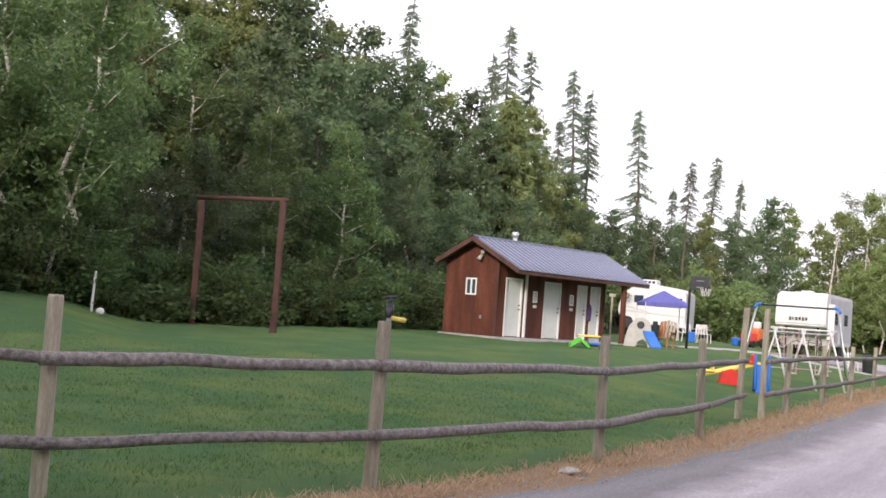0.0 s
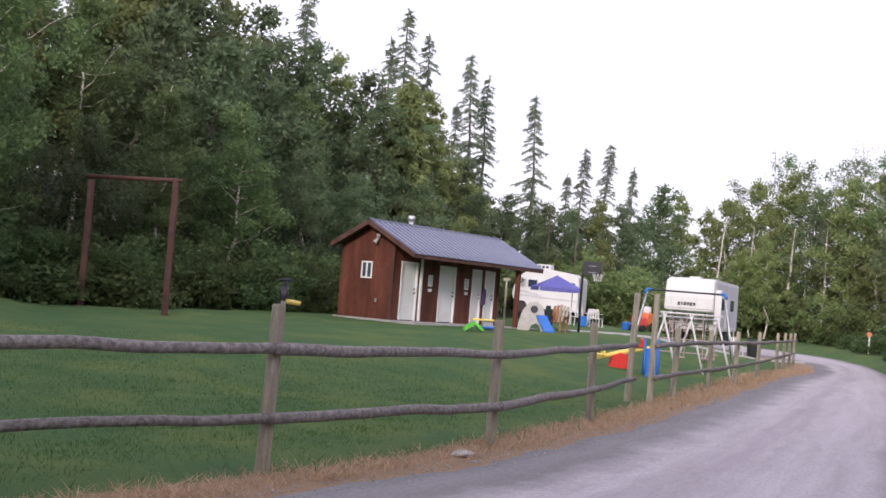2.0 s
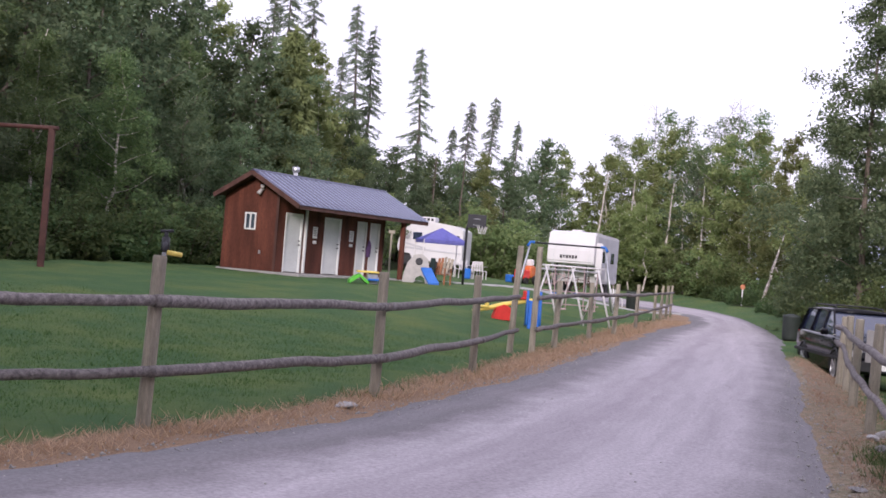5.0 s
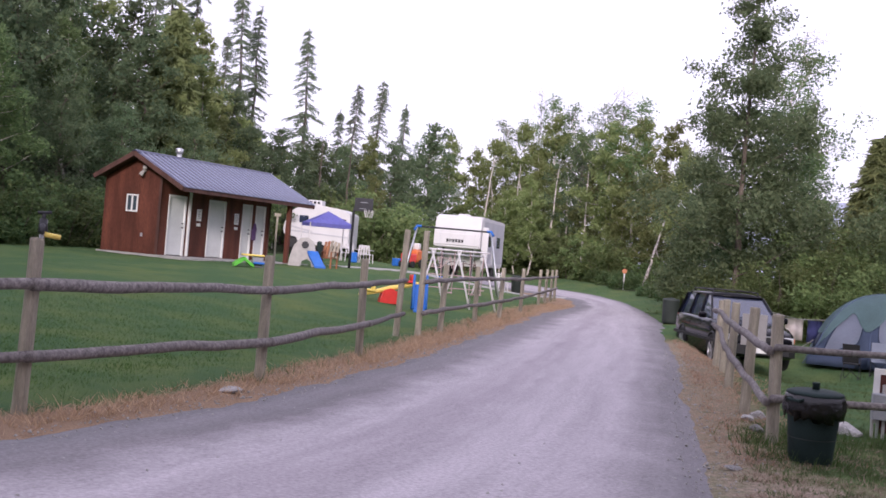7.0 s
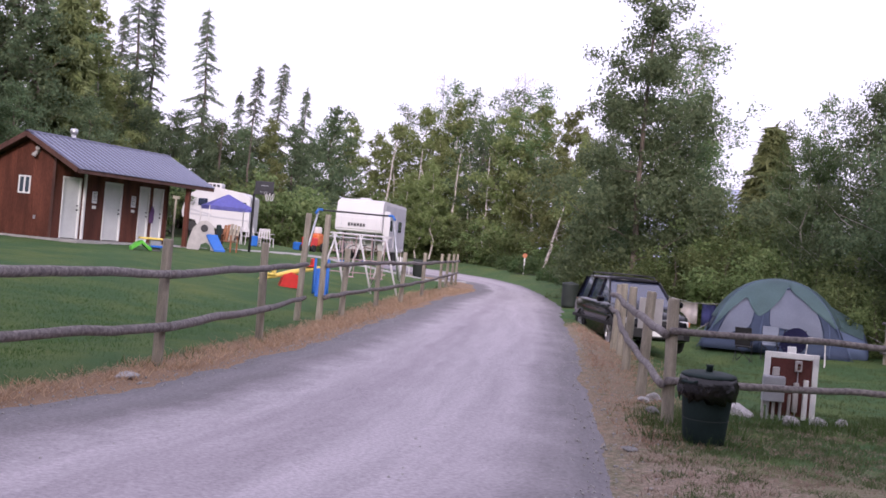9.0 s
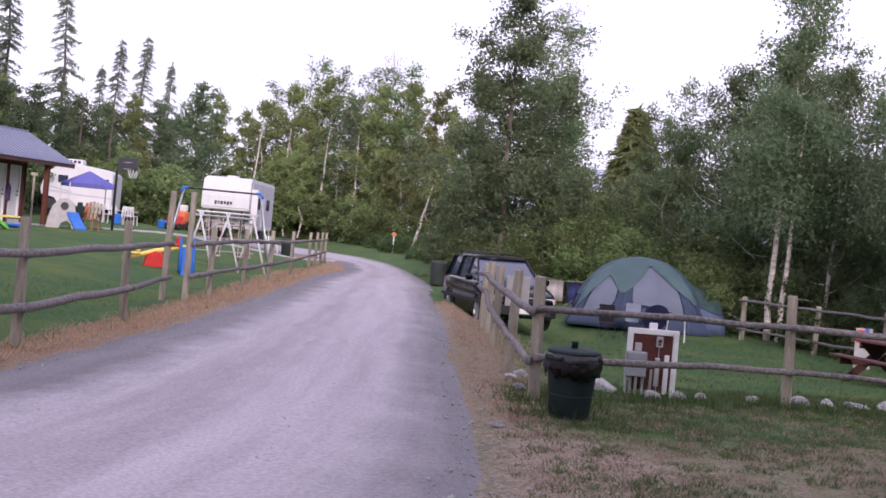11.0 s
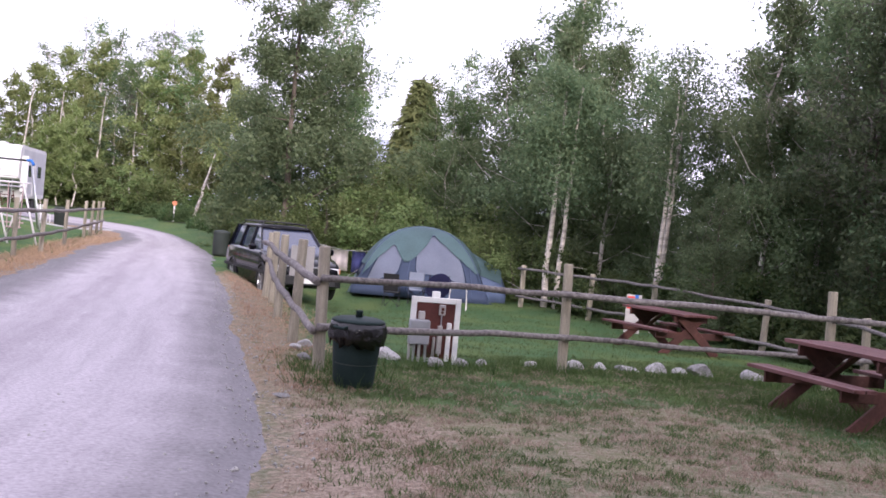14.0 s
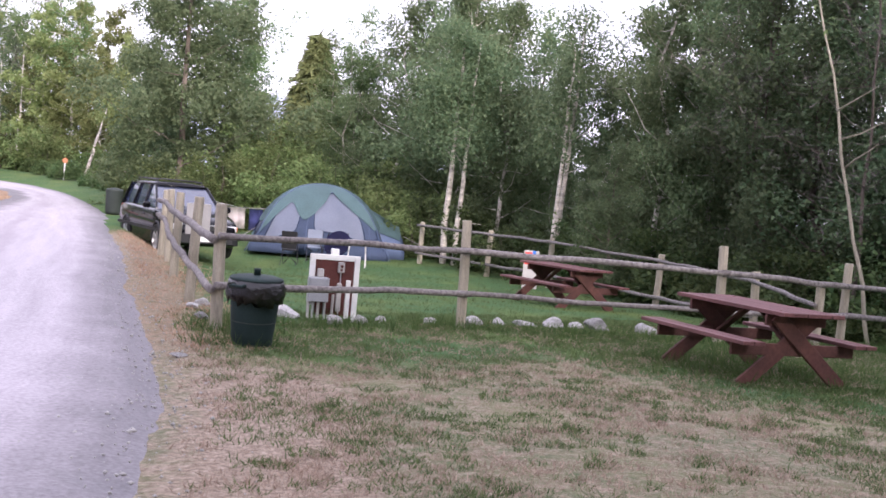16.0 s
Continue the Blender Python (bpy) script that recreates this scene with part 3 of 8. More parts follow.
# far ridge beyond the valley; distance haze is put into its blue-grey colour
def build_ridge():
    az = np.linspace(20, 60, 90)
    rng = np.random.default_rng(11)
    h = 150 * np.exp(-((az - 33) / 9) ** 2) + 45 + np.convolve(rng.normal(0, 14, 94), np.ones(5) / 5, "valid")
    rows = [(2300, 0.0), (2420, 0.5), (2500, 1.0), (2590, 0.6), (2600, 0.0)]
    V = np.array([[d * math.sin(radians(a)), d * math.cos(radians(a)), -20 + k * hh] for d, k in rows for a, hh in zip(az, h)])
    i = np.arange(len(V)).reshape(len(rows), len(az))
    faces = np.stack([i[:-1, :-1], i[:-1, 1:], i[1:, 1:], i[1:, :-1]], -1).reshape(-1, 4)
    ob = arrays_to_mesh("backdrop", V, faces, M["ridge_haze"], kind="structure", smooth_shade=True)
    tagged(ob, "mountain ridge far beyond the trees, coloured hazy blue", "mountain")


build_ridge()


# ---------- trees ----------
def leaf_cloud(centres, radii, counts, size, rng, droop=0.3, aspect=0.55, outward=None):
    """Small folded leaves scattered in clumps: corners and faces as arrays."""
    c = np.repeat(np.asarray(centres, float), counts, axis=0)
    r = np.repeat(np.asarray(radii, float), counts)
    n = len(c)
    p = c + rng.normal(0, 0.5, (n, 3)) * r[:, None] * np.array([1, 1, 0.75])
    d = rng.normal(0, 1, (n, 3))
    d[:, 2] = d[:, 2] * 0.6 - droop
    d /= np.linalg.norm(d, axis=1)[:, None]
    up = rng.normal(0, 0.6, (n, 3)) + np.array([0, 0, 1.0])
    s = np.cross(d, up)
    s /= np.linalg.norm(s, axis=1)[:, None] + 1e-9
    nrm = np.cross(s, d)
    L = size * rng.uniform(0.6, 1.35, n)[:, None]
    W = L * aspect * 0.6
    v = np.stack([p - d * L * 0.4 + s * W, p - d * L * 0.4 - s * W, p + d * L * 0.6 + nrm * W * 0.3], 1).reshape(-1, 3)
    f = np.arange(3 * n).reshape(n, 3)
    return v, f


def crown_mesh(name, sets, mat):
    vs, fs, o = [], [], 0
    for v, f in sets:
        vs.append(v)
        fs.append(f + o)
        o += len(v)
    v, f = np.concatenate(vs), np.concatenate(fs)
    me = bpy.data.meshes.new(name)
    me.vertices.add(len(v))
    me.vertices.foreach_set("co", v.astype(np.float32).ravel())
    me.loops.add(f.size)
    me.loops.foreach_set("vertex_index", f.astype(np.int32).ravel())
    me.polygons.add(len(f))
    me.polygons.foreach_set("loop_start", np.arange(0, f.size, 3, dtype=np.int32))
    me.update(calc_edges=True)
    me.materials.append(mat)
    return me


def limb(bm, a, b, r0, r1, rng, sag=0.0, n=6, steps=5):
    a, b = np.array(a, float), np.array(b, float)
    pts = []
    for k in range(steps + 1):
        t = k / steps
        p = a * (1 - t) + b * t + rng.normal(0, 0.02, 3) * np.linalg.norm(b - a) * (0 < k < steps)
        p[2] -= sag * math.sin(math.pi * t) - 0
        pts.append(tuple(p))
    tube(bm, pts, [r0 + (r1 - r0) * k / steps for k in range(steps + 1)], n)
    return pts


def broadleaf(seed, h, spread, bare=0.2, leaf=0.15, leaves=7000, leafmat="birch_leaf", bark="bark", trunk_r=None, lean=(0, 0), slim=0.5, gappy=0.0, droop=0.35, stems=1, aspect=0.55, clump=1.0, straight=1.0, bough=0.30):
    """A tree of unit plan: (trunk mesh, crown mesh). h metres tall, spread metres across."""
    rng = np.random.default_rng(seed)
    bm = bmesh.new()
    centres, radii = [], []
    for s in range(stems):
        off = np.array([0.0, 0.0, 0.0]) if stems == 1 else np.append(rng.uniform(-0.5, 0.5, 2), 0)
        tr = (trunk_r or 0.012 * h + 0.03) * (1 if stems == 1 else 0.75)
        hh = h * (1 if s == 0 else rng.uniform(0.75, 0.95))
        top = np.array([lean[0] * hh + off[0] + rng.normal(0, 0.25), lean[1] * hh + off[1] + rng.normal(0, 0.25), hh * 0.97])
        base = off - np.array([0, 0, 0.3])
        steps = 9
        bend = straight * rng.normal(0, 0.045 * spread, (steps + 1, 3)) * np.array([1, 1, 0])
        bend[0] = 0
        axis = [base * (1 - t) + top * t + bend[k] for k, t in enumerate(np.linspace(0, 1, steps + 1))]
        tube(bm, [tuple(p) for p in axis], [tr * (1 - 0.93 * t) + 0.008 for t in np.linspace(0, 1, steps + 1)], 7)
        axis = np.array(axis)
        limbs = int(26 if stems == 1 else 16)
        for k in range(limbs):
            t = bare + (0.97 - bare) * (k + rng.uniform(0, 1)) / limbs
            q = np.array([np.interp(t, np.linspace(0, 1, steps + 1), axis[:, c]) for c in range(3)])
            u = (t - bare) / (1 - bare)
            # the crown is widest at about two fifths of its height
            wide = spread * 0.5 * (math.sin(math.pi * min(1, 0.22 + 0.78 * u) ** slim) * 0.85 + 0.15) * rng.uniform(0.55, 1.12)
            a = k * 2.4 + rng.uniform(-0.5, 0.5)
            tip = q + np.array([math.cos(a) * wide, math.sin(a) * wide, wide * rng.uniform(0.05, 0.75)])
            pts = limb(bm, q, tip, tr * bough * (1 - 0.6 * u) + 0.006, 0.004, rng, sag=0.06 * wide, n=4, steps=4)
            if rng.uniform() < gappy:
                continue
            m = max(4, int(wide * 3.6))
            for j in range(m):
                f = 0.12 + 0.93 * (j + rng.uniform()) / m
                c = q + (tip - q) * min(f, 1.05) + rng.normal(0, 0.16 * wide, 3) * np.array([1, 1, 0.8])
                centres.append(c)
                radii.append(clump * rng.uniform(0.28, 0.62) * (0.55 + 0.10 * spread))
    n = len(centres)
    w = np.array(radii) ** 1.6
    counts = np.maximum(4, (leaves * w / w.sum()).astype(int))
    me_t = bpy.data.meshes.new("trunk")
    bm.to_mesh(me_t)
    bm.free()
    me_t.materials.append(M[bark])
    crown = crown_mesh("crown", [leaf_cloud(centres, radii, counts, leaf, rng, droop, aspect)], M[leafmat])
    return me_t, crown


def spray(p, d, length, width, rng):
    """Narrow needle sprays: one sliver from each point along its own direction."""
    n = len(p)
    d = d / (np.linalg.norm(d, axis=1)[:, None] + 1e-9)
    up = rng.normal(0, 1, (n, 3))
    s = np.cross(d, up)
    s /= np.linalg.norm(s, axis=1)[:, None] + 1e-9
    L = length * rng.uniform(0.55, 1.35, n)[:, None]
    v = np.stack([p + s * width, p - s * width, p + d * L], 1).reshape(-1, 3)
    return v, np.arange(3 * n).reshape(n, 3)


def conifer(seed, h, spread, bare=0.12, whorl=0.42, leafmat="needle", ragged=0.3, needle=0.30, per=5, bark="bark", density=1.0, droop=0.45, crook=0.04, blade=0.034):
    """A conifer of unit plan: boughs in loose whorls that dip and lift again, hung with needle sprays."""
    rng = np.random.default_rng(seed)
    bm = bmesh.new()
    wander = np.cumsum(rng.normal(0, crook, (9, 2)), axis=0)
    tube(bm, [(wander[k][0], wander[k][1], -0.3 + (h + 0.3) * k / 8) for k in range(9)], [0.011 * h * (1 - 0.97 * k / 8) + 0.008 for k in range(9)], 7)
    ps, ds = [], []
    z, a0 = h * bare, 0.0
    bald = rng.uniform(0, 6.28)
    while z < h * 0.97:
        u = (z - h * bare) / (h * (1 - bare))
        cx, cy = np.interp(z, np.linspace(0, h, 9), wander[:, 0]), np.interp(z, np.linspace(0, h, 9), wander[:, 1])
        reach = spread * 0.5 * (1 - u) ** 0.85 * (0.45 + 0.55 * min(1, u * 4 + 0.2))
        for k in range(per):
            a = a0 + k * 2 * math.pi / per + rng.uniform(-0.5, 0.5)
            if rng.uniform() < ragged * (0.75 + 0.5 * math.cos(a - bald)):
                continue
            L = reach * rng.uniform(1 - 1.3 * ragged, 1.25) + 0.10
            zz = z + rng.uniform(-0.6, 0.6) * whorl
            dip = droop * L * rng.uniform(0.7, 1.3)
            t = np.linspace(0, 1, max(4, int(L / 0.10)))
            out = np.stack([cx + math.cos(a) * L * t, cy + math.sin(a) * L * t, zz + 0.10 * L * np.sin(math.pi * t) - dip * (t ** 1.1 - 0.35 * t ** 3)], 1)
            tube(bm, [tuple(out[0]), tuple(out[len(t) // 2]), tuple(out[-1])], [0.018, 0.011, 0.004], 3)
            m = max(2, int(round(5 * density)))
            q = np.repeat(out[1:], m, axis=0) + rng.normal(0, 0.035, ((len(t) - 1) * m, 3))
            side = rng.choice([-1, 1], len(q))
            d = np.stack([math.cos(a) * 0.55 - math.sin(a) * side * rng.uniform(0.1, 0.9, len(q)), math.sin(a) * 0.55 + math.cos(a) * side * rng.uniform(0.1, 0.9, len(q)), rng.uniform(-1.1, 0.12, len(q))], 1)
            ps.append(q)
            ds.append(d)
        a0 += 1.1
        z += whorl * rng.uniform(0.6, 1.4) * (0.5 + 0.5 * (1 - u))
    tip = np.stack([rng.normal(wander[8][0], 0.02, 16), rng.normal(wander[8][1], 0.02, 16), np.linspace(h * 0.95, h * 0.99, 16)], 1)
    ps.append(tip)
    ds.append(rng.normal(0, 0.5, (16, 3)) + np.array([0, 0, 0.5]))
    me_t = bpy.data.meshes.new("trunk")
    bm.to_mesh(me_t)
    bm.free()
    me_t.materials.append(M[bark])
    return me_t, crown_mesh("crown", [spray(np.concatenate(ps), np.concatenate(ds), needle, blade, rng)], M[leafmat])


def shrub(seed, h, spread, leaf=0.16, leaves=3200, leafmat="shrub_leaf"):
    rng = np.random.default_rng(seed)
    bm = bmesh.new()
    cs, rs = [], []
    for k in range(14):
        a, rr = rng.uniform(0, 6.283), rng.uniform(0, 1) ** 0.6
        foot = (0.25 * spread * rr * math.cos(a), 0.25 * spread * rr * math.sin(a), -0.2)
        tip = (0.5 * spread * rr * math.cos(a), 0.5 * spread * rr * math.sin(a), h * rng.uniform(0.6, 1.0) * (1 - 0.35 * rr))
        limb(bm, foot, tip, 0.025, 0.004, rng, n=4, steps=4)
        for j in range(7):
            f = 0.12 + 0.9 * j / 6
            cs.append(tuple(np.array(foot) * (1 - f) + np.array(tip) * f + rng.normal(0, 0.13 * spread, 3) * np.array([1, 1, 0.4])))
            rs.append(rng.uniform(0.3, 0.55) * (0.4 + 0.15 * spread))
    cs = [(x, y, max(z, 0.08)) for x, y, z in cs]
    counts = np.full(len(cs), max(4, leaves // len(cs)))
    me_t = bpy.data.meshes.new("stem")
    bm.to_mesh(me_t)
    bm.free()
    me_t.materials.append(M["bark"])
    return me_t, crown_mesh("crown", [leaf_cloud(cs, rs, counts, leaf, rng, droop=0.15, aspect=0.7)], M[leafmat])


KIND = {}


def add_kind(name, meshes, h, label, category, trunk_name="trunk", obname="tree"):
    KIND.setdefault(name, []).append((meshes, h, label, category, trunk_name, obname))


for s in range(4):
    add_kind("alder", broadleaf(20 + s, 10, 6.6, bare=0.10, leaf=0.145, leaves=17000, leafmat="alder_leaf", slim=0.62), 10, "leafy dark green broadleaf tree at the forest edge", "tree", obname="broadleaf_tree")
add_kind("big_alder", broadleaf(25, 13, 8.6, bare=0.07, leaf=0.13, leaves=46000, leafmat="camp_leaf", slim=0.42, trunk_r=0.13, droop=0.6, clump=0.80, bough=0.16, straight=0.15), 13, "large spreading dark green tree with a bare lower trunk", "tree", obname="broadleaf_tree")
for s in range(3):
    add_kind("far_alder", broadleaf(26 + s, 11, 6.4, bare=0.10, leaf=0.23, leaves=9500, leafmat="alder_leaf", slim=0.62), 11, "leafy green broadleaf tree on the wooded slope", "tree", obname="broadleaf_tree")
for s in range(3):
    add_kind("drooping", broadleaf(70 + s, 10, 5.0, bare=0.12, leaf=0.115, leaves=20000, leafmat="camp_leaf", bark="birch_bark", slim=0.7, trunk_r=0.10, droop=0.8), 10, "dark green birch with fine drooping leaves round the camp site", "tree", obname="birch_tree")
# coarse trees added to block sun and sky and fill gaps behind
for s in range(2):
    add_kind("screen", broadleaf(76 + s, 14, 8.0, bare=0.06, leaf=0.55, leaves=3600, leafmat="alder_leaf", slim=0.62), 14, "tall dark tree added to block light and sky gaps", "tree", obname="screen_tree")
for s in range(3):
    add_kind("sun_tinted_birch", broadleaf(33 + s, 11, 5.2, bare=0.16, leaf=0.22, leaves=8500, leafmat="sun_tinted_leaf", bark="birch_bark", slim=0.72, trunk_r=0.10, clump=0.85, bough=0.2), 11, "yellowish green birch, evening sun put into its leaf colour, beyond the far camp sites", "tree", obname="sun_tinted_tree")
for s in range(4):
    add_kind("birch", broadleaf(40 + s, 11, 5.0, bare=0.22, leaf=0.145, leaves=15500, bark="birch_bark", slim=0.75, trunk_r=0.11), 11, "green birch with a pale peeling trunk", "tree", obname="birch_tree")
for s in range(2):
    add_kind("thin_birch", broadleaf(60 + s, 12, 4.6, bare=0.42, leaf=0.15, leaves=5500, bark="birch_bark", slim=0.9, trunk_r=0.11, gappy=0.25), 12, "thin-crowned birch with many bare twigs and pale trunk", "tree", obname="birch_tree")
for s in range(4):
    add_kind("spruce", conifer(80 + s, 15, 2.5 + 0.35 * s, bare=0.20 + 0.05 * s, ragged=0.5, needle=0.34, whorl=0.42, per=6, density=1.0, droop=0.65, crook=0.07), 15, "tall narrow ragged spruce standing above the wood", "tree", obname="spruce_tree")
for s in range(2):
    add_kind("fir", conifer(90 + s, 9, 4.4, leafmat="fir_needle", bare=0.03, whorl=0.27, ragged=0.12, needle=0.40, per=8, density=1.8, droop=0.30, blade=0.055), 9, "dense pointed green conifer", "tree", obname="conifer_tree")
for s in range(3):
    add_kind("shrub", shrub(100 + s, 2.6, 3.4, leaf=0.115, leaves=7000), 2.6, "dense green shrub with broad leaves at the wood's edge", "shrub", "stem", "shrub")
for s in range(2):
    add_kind("bush", shrub(105 + s, 3.0, 3.6, leaf=0.078, leaves=14000, leafmat="bush_leaf"), 3.0, "bright yellowish green bush behind the tent", "shrub", "stem", "shrub")
for s in range(2):
    add_kind("far_bush", shrub(107 + s, 3.0, 3.6, leaf=0.16, leaves=4600, leafmat="bush_leaf"), 3.0, "light green bush at the far wood's edge", "shrub", "stem", "shrub")
for s in range(2):
    add_kind("herb", shrub(110 + s, 1.1, 2.2, leaf=0.14, leaves=3600), 1.1, "low clump of large-leaved undergrowth", "undergrowth", "stem", "undergrowth")
add_kind("dead", broadleaf(130, 9, 3.4, bare=0.2, leaf=0.14, leaves=900, leafmat="alder_leaf", slim=0.8, gappy=0.6, trunk_r=0.045), 9, "half-dead tree with grey bare branches", "tree", obname="bare_tree")

for s in range(2):
    add_kind("twiggy", broadleaf(135 + s, 11, 5.6, bare=0.25, leaf=0.30, leaves=2600, leafmat="dry_twig", slim=0.7, trunk_r=0.04, bough=0.22, droop=0.1, aspect=0.05, straight=0.3), 11, "leafless tree with a haze of fine grey twigs", "tree", obname="bare_tree")

PLANTED = random.Random(7)


def plant(kind, x, y, h, spread=1.0, group="", turn=None, tilt=(0, 0), label=""):
    """One more tree of a kind, h metres tall, on the ground at (x, y)."""
    (mt, mc), h0, lab, cat, tn, obname = PLANTED.choice(KIND[kind])
    k = h / h0
    a = PLANTED.uniform(0, 360) if turn is None else turn
    ob = thing(obname, pose(x, y, gz(x, y) - 0.05, tilt[0], tilt[1], 0) @ pose(0, 0, 0, 0, 0, a) @ Matrix.Diagonal((k * spread, k * spread, k, 1)), label or lab, cat, group)
    share(tn, mt, ob, Matrix())
    share("crown", mc, ob, Matrix())
    return ob


def plant_to(kind, az, d, el, spread=1.0, group="", **kw):
    """Plant by bearing and distance, as tall as its top stands in degrees above eye level."""
    x, y = at(az, d)
    h = EYE[2] + d * math.tan(radians(el)) - gz(x, y)
    return plant(kind, x, y, max(1.0, h), spread, group, **kw)


# skyline of the wood, degrees above eye level by bearing
SKY_AZ = [-60, -26, -11, -7.5, -4.3, -1.4, 0, 1.5, 4.4, 5.7, 7.4, 8.5, 10.7, 13, 15.8, 16.7, 18.3, 20, 21.4, 22.9, 24.1, 25.5, 34, 35, 37, 38.5, 40, 42, 46, 48, 49.8, 51.5, 53, 66, 90]
SKY_EL = [16, 16, 14.6, 14.3, 13.2, 11.6, 10.5, 10.6, 9.2, 6.8, 6.2, 4.8, 5.8, 6.0, 6.3, 4.4, 5.8, 7.3, 7.9, 7.0, 8.3, 8.0, 4.0, 3.2, 5.0, 8.0, 8.6, 12, 12, 9.2, 6.2, 8.5, 14, 16, 16]


def sky(az):
    return float(np.interp(az, SKY_AZ, SKY_EL))


R = random.Random(21)
# hillside wood behind the lawn: undergrowth, edge shrubs, then three ranks up the slope
az = -29.0
while az < 6.0:
    e = float(forest_edge(az))
    j = R.uniform(-0.5, 0.5)
    if not -1 < az < 6:
        plant("herb", *at(az + j, e + R.uniform(-0.6, 0.6)), R.uniform(0.7, 1.3), 1.1, "undergrowth along the lawn")
    plant("shrub", *at(az + j + 0.8, e + R.uniform(1.0, 2.4)), R.uniform(2.0, 3.2), 1.0, "shrubs along the lawn")
    az += 1.9
az = -30.0
while az < 6:
    e = float(forest_edge(az))
    plant_to(R.choice(["alder", "alder", "birch"]), az + R.uniform(-0.5, 0.5), e + R.uniform(3.0, 4.6), sky(az) * R.uniform(0.48, 0.66), 1.05, "trees on the wooded slope")
    az += 3.1
az = -31.0
while az < 8:
    e = float(forest_edge(az))
    plant_to(R.choice(["far_alder", "birch", "sun_tinted_birch", "far_alder"]), az + R.uniform(-0.6, 0.6), e + R.uniform(8.5, 11), sky(az) * R.uniform(0.78, 0.95), 1.0, "trees on the wooded slope")
    az += 2.7
az = -31.0
while az < 6.2:
    e = float(forest_edge(az))
    plant_to(R.choice(["far_alder", "far_alder", "sun_tinted_birch"]), az + R.uniform(-0.4, 0.4), e + R.uniform(15, 19), sky(az) * R.uniform(1.0, 1.09), 0.95, "trees on the wooded slope")
    az += 1.6
az = -32.0
while az < 8:
    plant_to("screen", az, float(forest_edge(az)) + R.uniform(23, 26), sky(az) * R.uniform(0.84, 0.92), 1.0, "trees on the wooded slope")
    az += 3.2
for az, d, el in ((-2.5, 66, 14.7), (2.6, 72, 13.9), (2.0, 76, 12.6), (3.7, 78, 12.8), (5.3, 80, 9.6), (6.1, 76, 12.0), (6.6, 80, 11.0), (9.3, 82, 10.25), (11.5, 86, 7.85), (12.55, 88, 8.15), (14.0, 96, 7.1), (-8.3, 66, 15.0), (-12.5, 64, 15.4), (10.9, 95, 6.6)):
    plant_to("spruce", az, d, el, 1.15, "tall spruces above the wood")
plant_to("fir", 2.9, 58, 10.6, 0.85, "trees on the wooded slope")
plant_to("twiggy", -10.6, 58, 14.4, 0.5)
plant_to("twiggy", -6.2, 58, 13.4, 0.6)
# birch stems standing out at the west end of the lawn
plant_to("birch", -18.3, 33.5, 17.5, 0.9, tilt=(0, 7))
plant_to("birch", -21.0, 34, 17.0, 1.0)
plant_to("birch", -16.6, 36, 15.0, 0.9)
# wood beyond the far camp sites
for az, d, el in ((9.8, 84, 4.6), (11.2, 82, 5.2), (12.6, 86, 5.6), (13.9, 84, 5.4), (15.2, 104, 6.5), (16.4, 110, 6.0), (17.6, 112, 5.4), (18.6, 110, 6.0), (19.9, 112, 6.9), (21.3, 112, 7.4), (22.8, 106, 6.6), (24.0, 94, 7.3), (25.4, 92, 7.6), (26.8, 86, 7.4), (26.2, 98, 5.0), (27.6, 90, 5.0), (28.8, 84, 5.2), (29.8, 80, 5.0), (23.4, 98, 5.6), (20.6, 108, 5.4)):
    plant_to(R.choice(["sun_tinted_birch", "far_alder", "sun_tinted_birch"]), az, d, el, 0.9, "trees beyond the far camp sites")
for az, d, el in ((20.4, 115, 8.6), (22.0, 114, 7.6), (24.6, 97, 9.0), (23.6, 100, 8.2)):
    plant_to("twiggy", az, d, el, 0.9, "thin birches beyond the far camp sites")
for az, d, el in ((19.0, 116, 7.0), (21.0, 117, 8.4), (22.2, 112, 8.0), (24.2, 98, 8.9), (25.2, 92, 8.6), (15.6, 112, 6.4)):
    plant_to("thin_birch", az, d, el, 0.9, "thin birches beyond the far camp sites")
for az, d, el in ((9.0, 78, 2.9), (10.6, 76, 3.0), (12.4, 72, 2.9), (13.4, 72, 2.7), (14.4, 76, 2.5), (18.4, 106, 2.3), (19.3, 107, 2.5), (20.2, 106, 2.6), (21.1, 106, 2.5), (22.0, 104, 2.3), (22.9, 98, 2.0), (23.7, 92, 1.9), (24.5, 90, 1.6), (25.4, 88, 1.4), (26.8, 84, 1.3), (28.0, 78, 1.3)):
    plant_to("far_bush", az, d, el, 1.0, "shrubs behind the far camp sites")
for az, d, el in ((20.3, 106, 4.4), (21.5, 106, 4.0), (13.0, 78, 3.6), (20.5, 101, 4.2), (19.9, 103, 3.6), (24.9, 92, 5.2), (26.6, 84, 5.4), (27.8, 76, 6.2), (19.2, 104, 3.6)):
    plant_to("sun_tinted_birch", az, d, el, 0.9, "trees beyond the far camp sites")
for az, d, h in ((22.6, 99, 1.2), (23.2, 94, 1.2), (23.8, 89, 1.1), (24.4, 85, 1.1), (25.1, 80, 1.1), (25.7, 78, 1.0), (26.35, 70, 0.8), (26.9, 67, 0.9), (27.4, 64, 1.0), (27.9, 60, 1.1), (28.3, 57, 1.3)):
    plant("herb", *at(az, d), h, 0.8, "undergrowth beside the lane")
